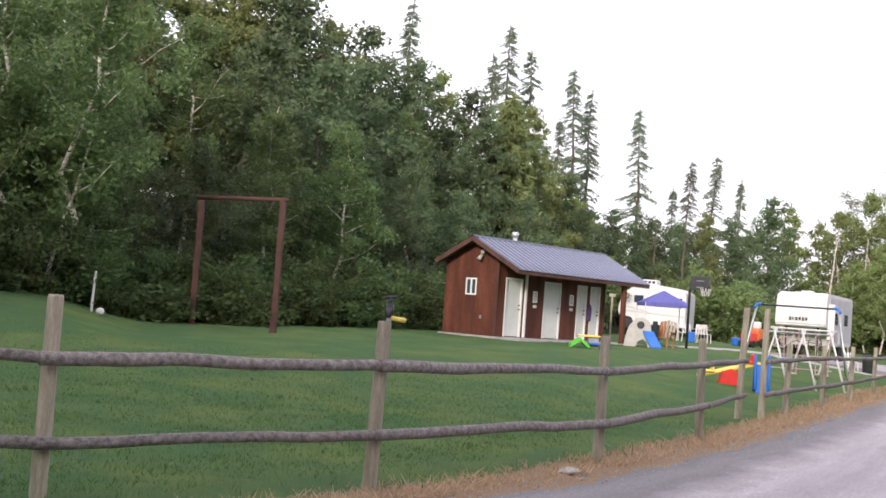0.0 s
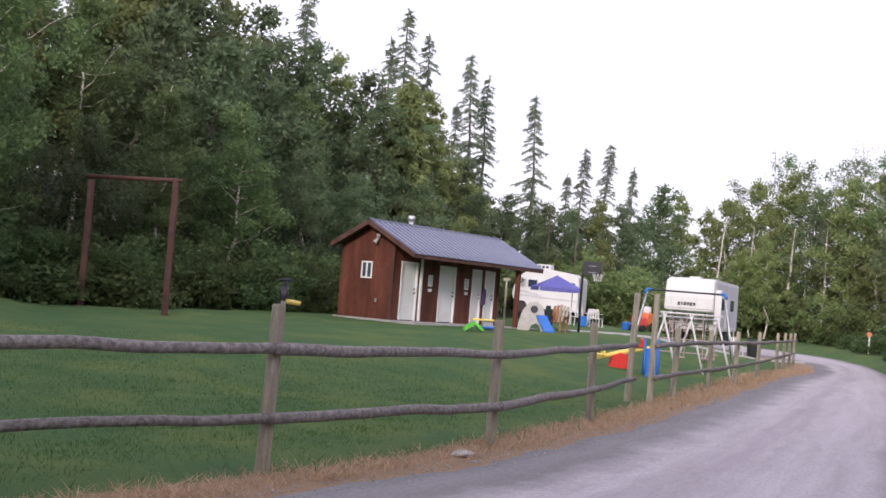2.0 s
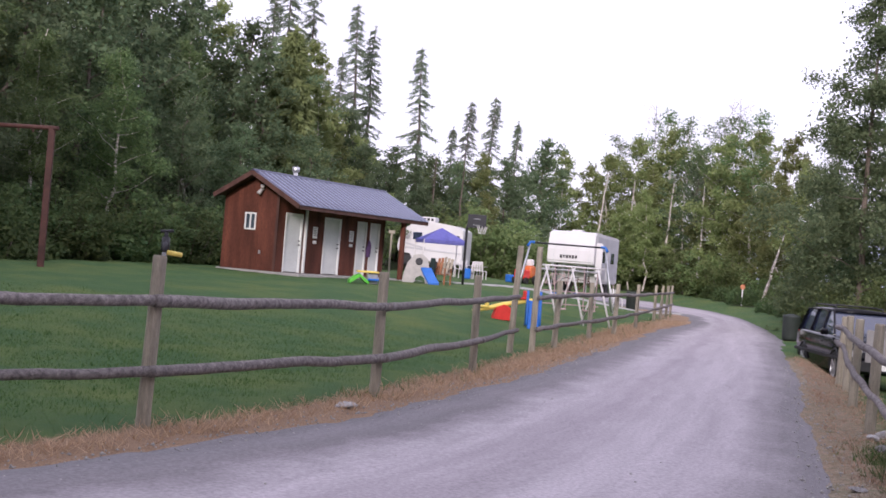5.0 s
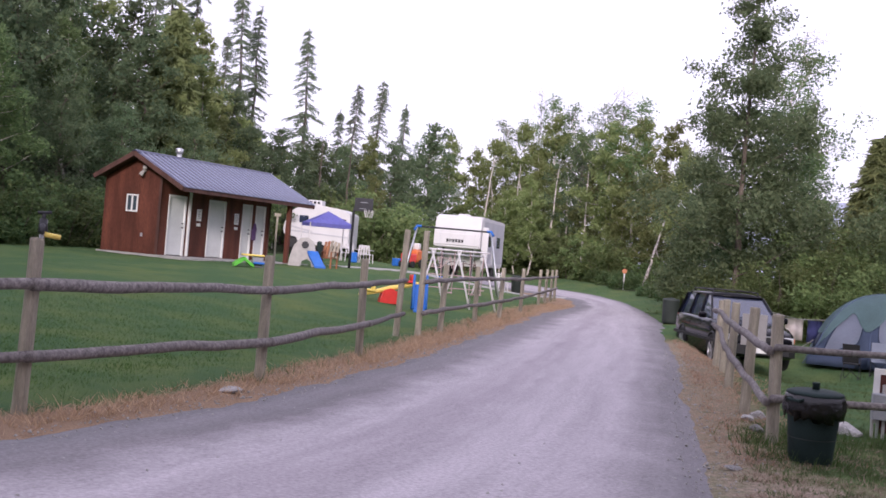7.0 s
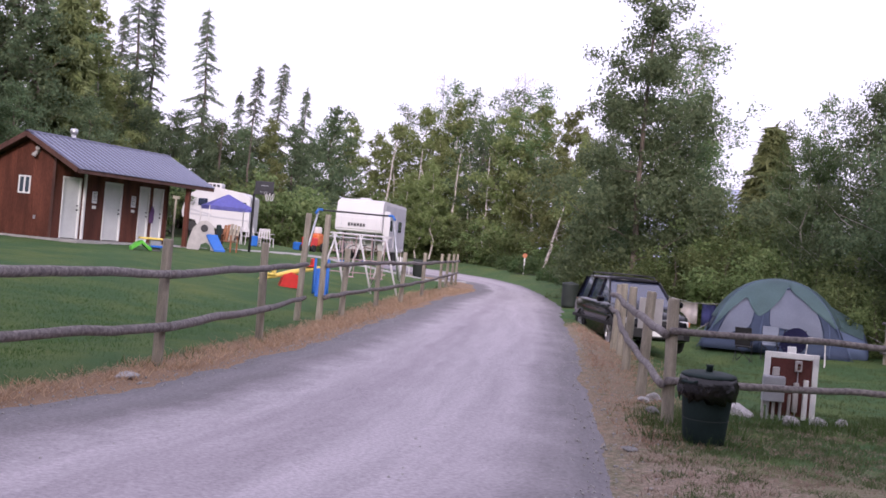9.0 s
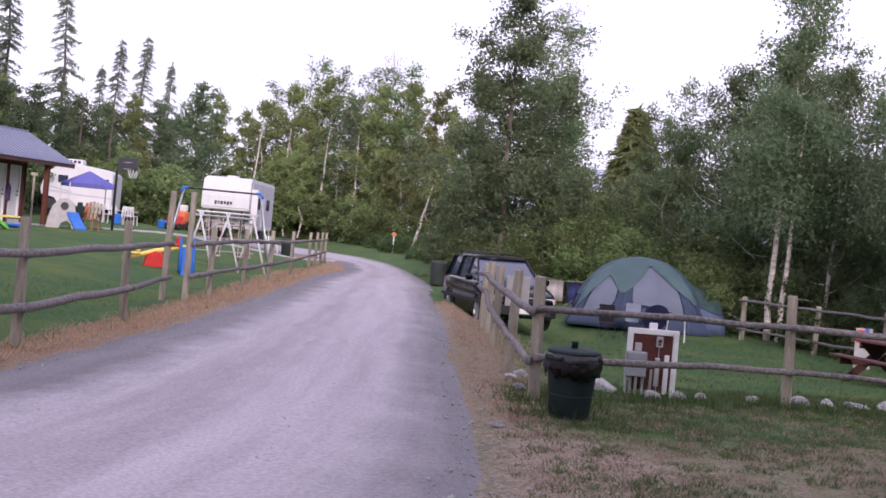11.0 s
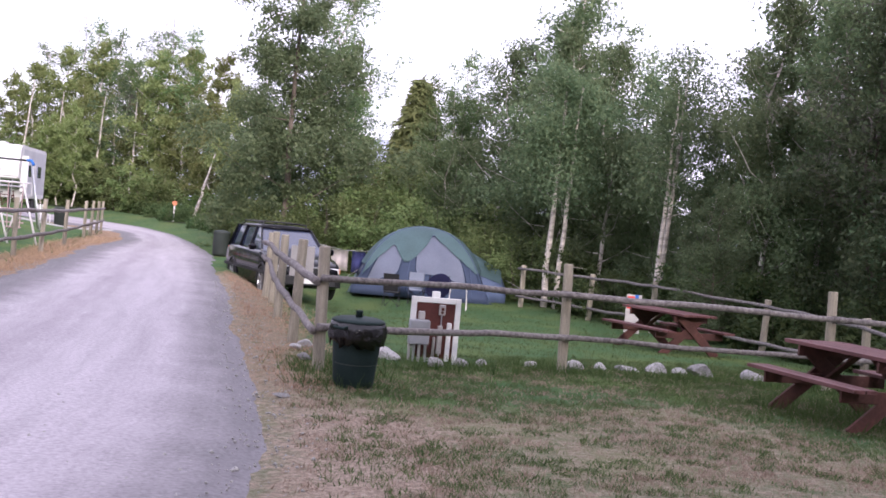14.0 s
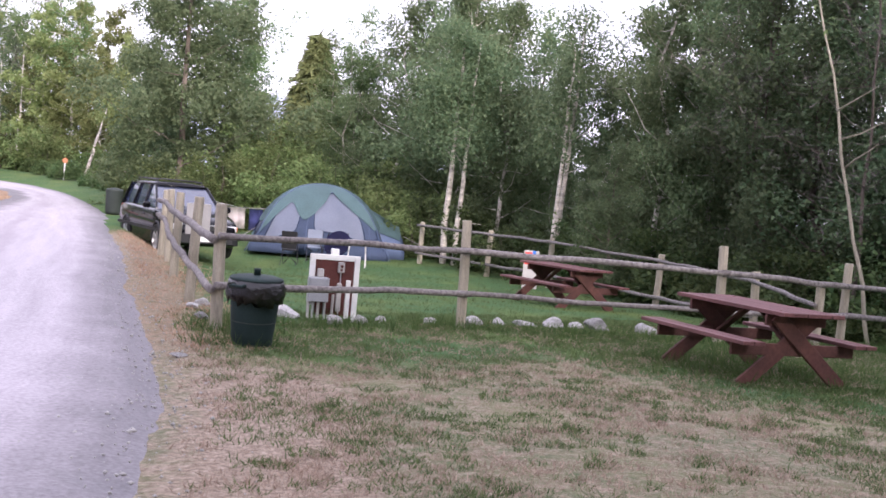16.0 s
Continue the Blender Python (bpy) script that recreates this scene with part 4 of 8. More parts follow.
# the big tree behind the car and its neighbours
plant_to("big_alder", 30.2, 45, 15.5, 0.92, label="large spreading dark green tree behind the parked car")
plant_to("drooping", 28.9, 60, 7.6, 0.85)
plant_to("alder", 31.8, 49, 8.6, 0.95)
plant_to("alder", 29.2, 50, 6.0, 0.9)
plant_to("thin_birch", 32.7, 52, 11.8, 0.95)
plant_to("twiggy", 32.5, 53, 12.2, 0.8)
plant_to("birch", 33.2, 50, 6.6, 0.8)
for az, d, el in ((28.7, 49, 0.9), (31.4, 44, 1.0), (32.5, 43, 1.9), (33.7, 43, 2.7), (35.0, 44, 1.7), (36.3, 44, 2.6), (37.6, 42, 1.8), (38.9, 40, 2.4), (34.4, 47, 3.2), (37.0, 48, 3.4), (39.7, 38.8, 1.3), (41.0, 36.5, 1.5), (42.3, 35.5, 0.9)):
    plant_to("bush", az, d, el, 1.1, "shrubs behind the tent")
plant_to("fir", 36.5, 58, 7.2, 1.15)
plant_to("fir", 35.5, 62, 4.6, 0.9)
plant_to("far_alder", 33.9, 60, 4.4, 0.8)
plant_to("sun_tinted_birch", 34.4, 52, 3.0, 0.9)
plant_to("sun_tinted_birch", 38.0, 48, 4.6, 0.9)
plant_to("sun_tinted_birch", 35.6, 47, 2.4, 0.9)
plant_to("sun_tinted_birch", 33.2, 47, 2.6, 0.8)
# dark wood round the camp site on the right
az = 38.2
while az < 74:
    e = float(forest_edge(az))
    plant_to("drooping" if az < 56 else "alder", az + R.uniform(-0.3, 0.3), e + R.uniform(2.0, 3.6), sky(az) * R.uniform(0.85, 1.0), 0.85, "trees round the camp site")
    az += 2.5
az = 39.0
while az < 76:
    e = float(forest_edge(az))
    if not 48.6 < az < 51.2:
        plant_to(R.choice(["alder", "drooping", "birch", "alder"]), az, e + R.uniform(6, 9), sky(az) * R.uniform(0.75, 1.02), 0.9, "trees round the camp site")
    az += 2.6
az = 39.5
while az < 58:
    plant_to("far_alder", az, float(forest_edge(az)) + R.uniform(13, 16), sky(az) * R.uniform(0.5, 0.62), 1.0, "trees round the camp site")
    az += 2.6
az = 40.0
while az < 72:
    e = float(forest_edge(az))
    plant("shrub", *at(az, e + R.uniform(0.6, 2.0)), R.uniform(1.4, 2.6), 1.0, "shrubs round the camp site")
    plant("herb", *at(az + 1, e - R.uniform(0.0, 1.2)), R.uniform(0.5, 0.9), 1.0, "undergrowth round the camp site")
    az += 2.2
for az, d, el, s in ((37.2, 46, 7.6, 0.7), (38.4, 44, 9.0, 0.7), ):
    plant_to("thin_birch", az, d, el, s)
plant_to("drooping", 43.8, 37.0, 14.2, 0.9, tilt=(0, 1))
plant_to("drooping", 48.0, 34.0, 8.6, 0.6, tilt=(0, 3))
for az, d, el in ((58.0, 25.5, 16.0), (62.5, 22.0, 17.0)):
    plant_to("twiggy", az, d, el, 1.1, "leafless trees round the camp site")
plant_to("alder", 51.0, 25.5, 3.6, 0.8)

# wood between the cabin and the far camp sites
for az, d, el in ((5.2, 64, 6.8), (6.6, 68, 5.9), (7.6, 72, 5.6), (8.6, 74, 4.6), (9.4, 76, 4.9), (10.2, 80, 5.3), (5.6, 82, 6.0), (7.0, 84, 5.4), (8.4, 86, 4.6), (9.8, 88, 4.6), (11.4, 92, 4.6), (12.8, 94, 4.8), (14.2, 96, 4.8), (6.0, 60, 4.2), (7.2, 62, 3.8), (8.2, 66, 3.2)):
    plant_to(R.choice(["sun_tinted_birch", "far_alder"]), az, d, el, 0.95, "trees beyond the cabin")
# unseen trees added beside and behind the camera block sky and low sun
az = 90.0
while az < 168:
    plant("screen", *at(az, R.uniform(16, 20)), R.uniform(11, 14), 1.0, "forest beside the lane")
    az += 12
az = 168.0
while az < 198:
    plant("screen", *at(az, R.uniform(27, 31)), R.uniform(16, 19), 1.0, "forest behind the lane")
    az += 6
az = 198.0
while az < 262:
    plant("screen", *at(az, R.uniform(38, 44)), R.uniform(25, 30), 0.8, "forest behind the lane")
    az += 6.5


# ---------- fences ----------
FR = random.Random(31)
POST_MESH = {}


def post_mesh(r, h):
    key = (round(r, 3), round(h, 2))
    if key not in POST_MESH:
        bm = bmesh.new()
        g = random.Random(int(1000 * h))
        n = 10
        rings = []
        for t in (-0.35, 0, 0.3, 0.6, 0.9, h - 0.02, h):
            k = 1 - 0.05 * max(0, t) - (0.12 if t == h else 0)
            rings.append([(r * k * (1 + g.uniform(-0.05, 0.05)) * math.cos(2 * math.pi * i / n), r * k * (1 + g.uniform(-0.05, 0.05)) * math.sin(2 * math.pi * i / n), t) for i in range(n)])
        loft(bm, rings)
        me = bpy.data.meshes.new("post")
        bm.to_mesh(me)
        bm.free()
        me.materials.append(M["post_wood"])
        POST_MESH[key] = me
    return POST_MESH[key]


def rail(parent, a, b, r0, r1, seed, wave=0.03, over=0.12):
    """A peeled log from post to post, a little crooked and knotty."""
    g = np.random.default_rng(seed)
    a, b = np.array(a, float), np.array(b, float)
    d = (b - a) / np.linalg.norm(b - a)
    a, b = a - d * over, b + d * over
    n = max(8, int(np.linalg.norm(b - a) / 0.2))
    bm = bmesh.new()
    ph, ph2 = g.uniform(0, 6.28, 2)
    pts, rad = [], []
    for k in range(n + 1):
        t = k / n
        env = math.sin(math.pi * t)
        p = a * (1 - t) + b * t
        p[2] += wave * env * (math.sin(2 * math.pi * t * 1.3 + ph) + 0.3 * math.sin(2 * math.pi * 3.1 * t + ph2)) + g.normal(0, 0.0015)
        p[0] += 0.5 * wave * env * math.sin(2 * math.pi * t * 1.7 + ph2)
        pts.append(tuple(p))
        rad.append((r0 + (r1 - r0) * t) * (1 + 0.035 * math.sin(5.3 * t + ph2) + 0.012 * math.sin(17 * t + ph)))
    tube(bm, pts, rad, 9)
    # a few knots and bark stubs
    for _ in range(int(n * 0.10)):
        k = int(g.integers(1, n - 1))
        v = g.normal(0, 1, 3)
        v /= np.linalg.norm(v)
        q = np.array(pts[k]) + v * rad[k] * 0.75
        bmesh.ops.create_icosphere(bm, subdivisions=1, radius=rad[k] * g.uniform(0.22, 0.42), matrix=Matrix.Translation(q))
    return part("rail", bm, M["rail_wood"], parent, smooth_shade=True)


def log_fence(line, heights, rails, label, group, r=0.064, side=1.0, lean=2.0, rail_r=0.05, seed=1, first=0):
    """Posts along a line with two log rails; rails: for each post (upper, lower) height; side: which face they are nailed to."""
    x0, y0 = line[0]
    f = thing("fence", Matrix.Translation((x0, y0, gz(x0, y0))), label, "fence", group)
    o = np.array([x0, y0, gz(x0, y0)])
    for i, (x, y) in enumerate(line):
        if i < first:
            continue
        me = post_mesh(r, heights[i])
        share("post", me, f, pose(*(np.array([x, y, gz(x, y)]) - o), FR.uniform(-lean, lean), FR.uniform(-lean, lean), FR.uniform(0, 360)))
    for i in range(len(line) - 1):
        if rails[i] is None or rails[i + 1] is None:
            continue
        (ax, ay), (bx, by) = line[i], line[i + 1]
        d = Vector((bx - ax, by - ay, 0)).normalized()
        nrm = Vector((d.y, -d.x, 0)) * side * (r + rail_r * 0.8)
        for k in (0, 1):
            if rails[i][k] is None or rails[i + 1][k] is None:
                continue
            a = np.array([ax + nrm.x, ay + nrm.y, gz(ax, ay) + rails[i][k]]) - o
            b = np.array([bx + nrm.x, by + nrm.y, gz(bx, by) + rails[i + 1][k]]) - o
            thick = FR.uniform(0.88, 1.12) * rail_r
            rail(f, a, b, thick, thick * FR.uniform(0.85, 1.0), seed + 10 * i + k, wave=0.013, over=0.10)
    return f


L_H = [1.45, 1.45, 1.50, 1.46, 1.43, 1.45, 2.03]
L_R = [(1.14, 0.46), (1.13, 0.46), (1.03, 0.41), (1.08, 0.49), (1.04, 0.45), (1.09, 0.49), (1.07, 0.44)]
log_fence(FENCE_LEFT[:7], L_H, L_R, "weathered two-rail log fence along the gravel lane", "log fences", seed=100)
log_fence(FENCE_LEFT[7:], [2.05, 1.42, 1.40, 1.40, 1.40, 1.38, 1.38, 1.38, 1.38], [(1.07, 0.46), (1.10, 0.50), (1.11, 0.46), (1.10, 0.5), (1.08, 0.5), (1.07, 0.5), (1.05, 0.5), (1.05, 0.5), (1.05, 0.5)], "weathered log fence beside the playground gateway and lane", "log fences", seed=200)
log_fence(FENCE_RIGHT, [1.30, 1.32, 1.30, 1.25, 1.25], [(0.97, 0.46), (0.95, 0.43), (0.95, 0.44), (0.92, 0.5), (0.9, 0.5)], "weathered two-rail log fence round the camp site", "log fences", seed=300, rail_r=0.039)
log_fence(FENCE_SIDE, [1.30, 1.30, 1.28, 1.28, 1.25], [(0.93, 0.42), (1.0, 0.55), (1.0, 0.6), (1.05, 0.75), (1.05, 0.78)], "weathered log fence with crooked rails between lane and camp site", "log fences", seed=400, rail_r=0.045, side=-1.0, first=1)
log_fence(FENCE_BACK, [0.85, 1.0, 1.1, 1.15, 1.15, 1.15], [(0.62, None), (0.85, 0.28), (0.98, 0.25), (1.05, 0.3), (1.05, 0.3), (1.05, 0.3)], "thin pole fence at the back of the camp site", "log fences", seed=500, rail_r=0.036, r=0.07, side=-1.0)


# ---------- water tap on a post ----------
def tap():
    x, y = FENCE_LEFT[3]
    t = thing("garden_tap", pose(x + 0.04, y + 0.10, gz(x, y)), "old standpipe tap with yellow handle beside a fence post", "water tap")
    bm = bmesh.new()
    tube(bm, [(0, 0, -0.2), (0, 0, 1.0), (0.02, 0, 1.52)], 0.022, 8)
    part("pipe", bm, M["grey_plastic"], t, smooth_shade=True)
    bm = bmesh.new()
    tube(bm, [(0.02, 0, 1.500), (0.02, 0, 1.620)], [0.04, 0.032], 10)
    tube(bm, [(0.02, 0, 1.600), (0.02, 0, 1.660)], [0.018, 0.018], 8)
    tube(bm, [(0.02, 0, 1.560), (0.02, -0.10, 1.560), (0.02, -0.14, 1.500)], [0.022, 0.022, 0.02], 8)
    tube(bm, [(-0.03, 0, 1.665), (0.08, 0, 1.675)], 0.014, 6)
    part("valve", bm, M["dark_metal"], t, smooth_shade=True)
    bm = bmesh.new()
    tube(bm, [(0.04, -0.10, 1.49), (0.17, -0.10, 1.475)], [0.022, 0.020], 8)
    part("handle", bm, M["yellow_plastic"], t, "yellow plastic hose end", smooth_shade=True)


tap()


# ---------- washroom cabin ----------
def cabin():
    base = gz(2.9, 42.6) - 0.02
    ang = math.degrees(math.atan2(0.743, 0.669))
    # local x along the front wall, local y towards the back wall
    c = thing("cabin", pose(1.905, 39.95, base, 0, 0, ang), "red-brown wooden washroom cabin with blue metal roof and white doors", "cabin")
    LEN, DEEP, EAVE, RIDGE = 6.35, 2.24, 2.33, 3.40
    ry = 0.75
    front, back = -1.35, 2.38
    F0 = -0.10
    def roof_z(y):
        return RIDGE - (RIDGE - EAVE) * (ry - y) / (ry - front) if y < ry else RIDGE - (RIDGE - EAVE) * (y - ry) / (ry - front)
    t = 0.10
    def wall_top(y):
        return roof_z(y) - 0.10
    # slab
    bm = bmesh.new()
    box(bm, (-0.12, front + 0.1, -0.35), (LEN + 1.2, DEEP + 0.1, 0.06), 0.02)
    part("slab", bm, M["concrete"], c, "pale concrete slab")
    # gable walls, boarded in plywood sheets
    for gx in (0, LEN - t):
        w = part("wall", prism(bmesh.new(), [(F0, 0.06), (DEEP, 0.06), (DEEP, wall_top(DEEP)), (ry, wall_top(ry)), (F0, wall_top(F0))], gx, gx + t, "yz"), M["stain"], c)
        px = -0.014 if gx == 0 else LEN + 0.002
        ys = np.linspace(F0 + 0.02, DEEP - 0.02, 4)
        for a, b in zip(ys, ys[1:]):
            pts = [(a + 0.004, 0.07), (b - 0.004, 0.07), (b - 0.004, wall_top(b) - 0.01)] + ([(ry, wall_top(ry) - 0.01)] if a < ry < b else []) + [(a + 0.004, wall_top(a) - 0.01)]
            part("panel", prism(bmesh.new(), pts, px, px + 0.012, "yz"), M["stain"], w)
        bm = bmesh.new()
        gxx = gx - 0.03 if gx == 0 else gx + t + 0.004
        for yy in (F0,):
            box(bm, (gxx, yy - 0.05, 0.06), (gxx + 0.026, yy + 0.05, wall_top(yy) - 0.02), 0.006)
        part("corner_board", bm, M["stain_trim"], w)
    bm = bmesh.new()
    box(bm, (t, DEEP - t, 0.06), (LEN - t, DEEP, wall_top(DEEP)))
    part("wall", bm, M["stain"], c)
    # front wall with door openings
    doors = [(0.44, 1.38, True), (2.62, 3.62, True), (4.62, 5.24, False), (5.46, 6.10, False)]
    DH = 2.02
    w = part("wall", box(bmesh.new(), (t, F0, DH + 0.06), (LEN - t, F0 + t, wall_top(F0))), M["stain"], c)
    xs = [t] + [v for d in doors for v in d[:2]] + [LEN - t]
    for a, b in zip(xs[::2], xs[1::2]):
        if b - a > 0.01:
            part("panel", box(bmesh.new(), (a, F0, 0.06), (b, F0 + t, DH + 0.06), 0.004), M["stain"], w)
    for i, (a, b, frame_) in enumerate(doors):
        f = 0.07
        d = part("door", box(bmesh.new(), (a + f, F0 + 0.03, 0.09), (b - f, F0 + 0.075, DH), 0.006), M["door_paint"], c, "white painted steel door")
        bm = bmesh.new()
        box(bm, (a, F0 + -0.02, 0.07), (a + f, F0 + 0.10, DH + 0.06), 0.004)
        box(bm, (b - f, F0 + -0.02, 0.07), (b, F0 + 0.10, DH + 0.06), 0.004)
        box(bm, (a + f, F0 + -0.02, DH), (b - f, F0 + 0.10, DH + 0.06), 0.004)
        part("frame", bm, M["white_paint"], d)
        for kz in (1.02, 1.16):
            bm = bmesh.new()
            tube(bm, [(b - f - 0.07, F0 + 0.035, kz), (b - f - 0.07, F0 - 0.03, kz)], [0.016, 0.03 if kz < 1.1 else 0.022], 8)
            part("knob", bm, M["dark_metal"], d)
        bm = bmesh.new()
        for hz in (0.35, 1.1, 1.85):
            tube(bm, [(a + f + 0.005, F0 + 0.022, hz - 0.05), (a + f + 0.005, F0 + 0.022, hz + 0.05)], 0.008, 6)
        part("hinge", bm, M["galv"], d)
    # notices beside the doors
    for nx in (1.98, 4.16):
        n = part("notice", box(bmesh.new(), (nx, F0 - 0.012, 1.30), (nx + 0.26, F0 - 0.002, 1.70), 0.003), M["white_paint"], c, "white notice with dark bars of writing")
        bm = bmesh.new()
        for k in range(5):
            box(bm, (nx + 0.04, F0 - 0.016, 1.63 - 0.06 * k), (nx + 0.22 - 0.03 * (k % 2), F0 - 0.0125, 1.645 - 0.06 * k))
        part("writing", bm, M["dark_metal"], n)
        part("sign", box(bmesh.new(), (nx + 0.03, F0 - 0.014, 1.12), (nx + 0.23, F0 - 0.002, 1.22), 0.003), M["white_paint"], c, "small white sign")
    # white downpipe by the first door, porch post at the far end
    bm = bmesh.new()
    box(bm, (1.46, F0 - 0.09, 0.07), (1.56, F0 - 0.02, 2.33), 0.01)
    part("downpipe", bm, M["white_paint"], c, "white downpipe")
    bm = bmesh.new()
    beam(bm, (6.10, -1.15, 0.0), (6.10, -1.15, roof_z(-1.15) - 0.16), 0.15, 0.15)
    part("porch_post", bm, M["stain"], c)
    bm = bmesh.new()
    beam(bm, (-0.35, -1.15, roof_z(-1.15) - 0.13), (LEN + 1.15, -1.15, roof_z(-1.15) - 0.13), 0.09, 0.14)
    part("porch_beam", bm, M["stain_trim"], c)
    # roof: boarding, ribbed metal sheets, fascia and bargeboards
    x0, x1 = -0.45, LEN + 1.10
    th = 0.05
    roof = part("roof", loft(bmesh.new(), [[(x, front, roof_z(front) - th), (x, ry, RIDGE - th), (x, back, roof_z(back) - th), (x, back, roof_z(back) - 0.005), (x, ry, RIDGE - 0.005), (x, front, roof_z(front) - 0.005)] for x in (x0 + 0.01, x1 - 0.01)]), M["stain_trim"], c)
    n = 9
    sheet = (x1 - x0) / n
    def sheet_mesh(y0, y1, z0, z1):
        """One ribbed sheet, its ribs running down the slope."""
        bm = bmesh.new()
        prof, ribs = [], bmesh.new()
        k = 3
        for i in range(k):
            s = sheet / k * i
            prof.append((s, 0.0))
            e = s + sheet / k
            rib = [(e - 0.125, 0.0), (e - 0.115, 0.028), (e - 0.035, 0.028), (e - 0.025, 0.0)]
            loft(ribs, [[(px, y0, z0 + pz) for px, pz in rib], [(px, y1, z1 + pz) for px, pz in rib]])
        prof.append((sheet - 0.001, 0.0))
        rows = [[bm.verts.new((px, y, z + pz)) for px, pz in prof] for y, z in ((y0, z0), (y1, z1))]
        for i in range(len(prof) - 1):
            bm.faces.new((rows[0][i], rows[0][i + 1], rows[1][i + 1], rows[1][i]))
        out = []
        # pans take the shaded tone of the metal, ribs the lit one
        for nm, b_, mat in (("roof_sheet", bm, "roof_metal_shaded"), ("roof_rib", ribs, "roof_rib")):
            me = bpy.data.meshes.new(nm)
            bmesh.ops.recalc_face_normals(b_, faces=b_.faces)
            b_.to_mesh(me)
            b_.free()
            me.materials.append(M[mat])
            out.append(me)
        return out
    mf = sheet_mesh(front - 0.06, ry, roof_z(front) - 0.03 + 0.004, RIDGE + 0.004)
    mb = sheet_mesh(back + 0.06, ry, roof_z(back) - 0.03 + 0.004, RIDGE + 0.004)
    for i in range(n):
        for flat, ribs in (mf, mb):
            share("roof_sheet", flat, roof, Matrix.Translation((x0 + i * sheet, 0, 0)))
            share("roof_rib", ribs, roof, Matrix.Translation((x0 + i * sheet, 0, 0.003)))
    bm = bmesh.new()
    prism(bm, [(ry - 0.13, RIDGE - 0.03), (ry, RIDGE + 0.045), (ry + 0.13, RIDGE - 0.03), (ry, RIDGE + 0.02)], x0 - 0.01, x1 + 0.01, "yz")
    part("ridge_cap", bm, M["roof_metal_shaded"], roof)
    bm = bmesh.new()
    beam(bm, (x0, front - 0.012, roof_z(front) - 0.09), (x1, front - 0.012, roof_z(front) - 0.09), 0.03, 0.14)
    part("fascia", bm, M["stain_trim"], roof)
    for bx in (x0 - 0.016, x1 + 0.016):
        bm = bmesh.new()
        for ya, yb in ((front, ry), (ry, back)):
            beam(bm, (bx, ya, roof_z(ya) - 0.08), (bx, yb, roof_z(yb) - 0.08), 0.03, 0.16)
        part("bargeboard", bm, M["stain_trim"], roof)
    # window in the gable
    wy0, wy1, wz0, wz1 = 0.84, 1.22, 1.46, 1.94
    wnd = part("window", box(bmesh.new(), (-0.024, wy0, wz0), (-0.016, wy1, wz1)), M["window_glass"], c, "small white-framed sliding window")
    bm = bmesh.new()
    for lo, hi in (((wy0 - 0.05, wz0 - 0.05), (wy1 + 0.05, wz0)), ((wy0 - 0.05, wz1), (wy1 + 0.05, wz1 + 0.05)), ((wy0 - 0.05, wz0), (wy0, wz1)), ((wy1, wz0), (wy1 + 0.05, wz1)), (((wy0 + wy1) / 2 - 0.03, wz0), ((wy0 + wy1) / 2 + 0.03, wz1))):
        box(bm, (-0.05, lo[0], lo[1]), (-0.015, hi[0], hi[1]), 0.006)
    part("frame", bm, M["white_paint"], wnd)
    # flood lamp under the ridge, vent pipe on the roof, small socket box
    bm = bmesh.new()
    tube(bm, [(-0.03, 0.55, 2.80), (-0.14, 0.55, 2.80)], [0.05, 0.05], 10)
    tube(bm, [(-0.12, 0.55, 2.79), (-0.22, 0.62, 2.62)], [0.05, 0.085], 10)
    tube(bm, [(-0.12, 0.55, 2.81), (-0.20, 0.48, 2.90)], [0.05, 0.075], 10)
    part("flood_lamp", bm, M["tan_plastic"], c, "pale twin flood lamp", smooth_shade=True)
    bm = bmesh.new()
    tube(bm, [(2.15, 1.0, 3.1), (2.15, 1.0, 3.62)], 0.085, 12)
    tube(bm, [(2.15, 1.0, 3.58), (2.15, 1.0, 3.62), (2.15, 1.0, 3.74), (2.15, 1.0, 3.77)], [0.10, 0.135, 0.135, 0.09], 14)
    part("vent", bm, M["galv"], c, "shiny round roof vent", smooth_shade=True)
    part("socket", box(bmesh.new(), (-0.04, 0.50, 0.62), (-0.015, 0.58, 0.74), 0.004), M["galv"], c)


cabin()


def door_towel():
    """Purple towel hanging from a hook between the two narrow cabin doors."""
    bm = bmesh.new()
    rings = []
    for k in range(9):
        q = k / 8
        w = 0.05 + 0.10 * min(1, 2.2 * q) - 0.03 * (q > 0.8)
        rings.append([(w * c + 0.02 * math.sin(5 * q), 0.035 * sn + 0.012 * math.sin(9 * q + 3 * c), -0.62 * q) for c, sn in ((math.cos(a), math.sin(a)) for a in np.linspace(0, 2 * math.pi, 14, endpoint=False))])
    loft(bm, rings)
    ob = part("towel", bm, M["purple_cloth"], None, smooth_shade=True)
    ang = math.degrees(math.atan2(0.743, 0.669))
    ob.matrix_world = pose(1.905, 39.95, gz(2.9, 42.6) - 0.02, 0, 0, ang) @ pose(5.36, -0.165, 1.42)
    tagged(ob, "purple towel hanging between the white cabin doors", "towel")


door_towel()


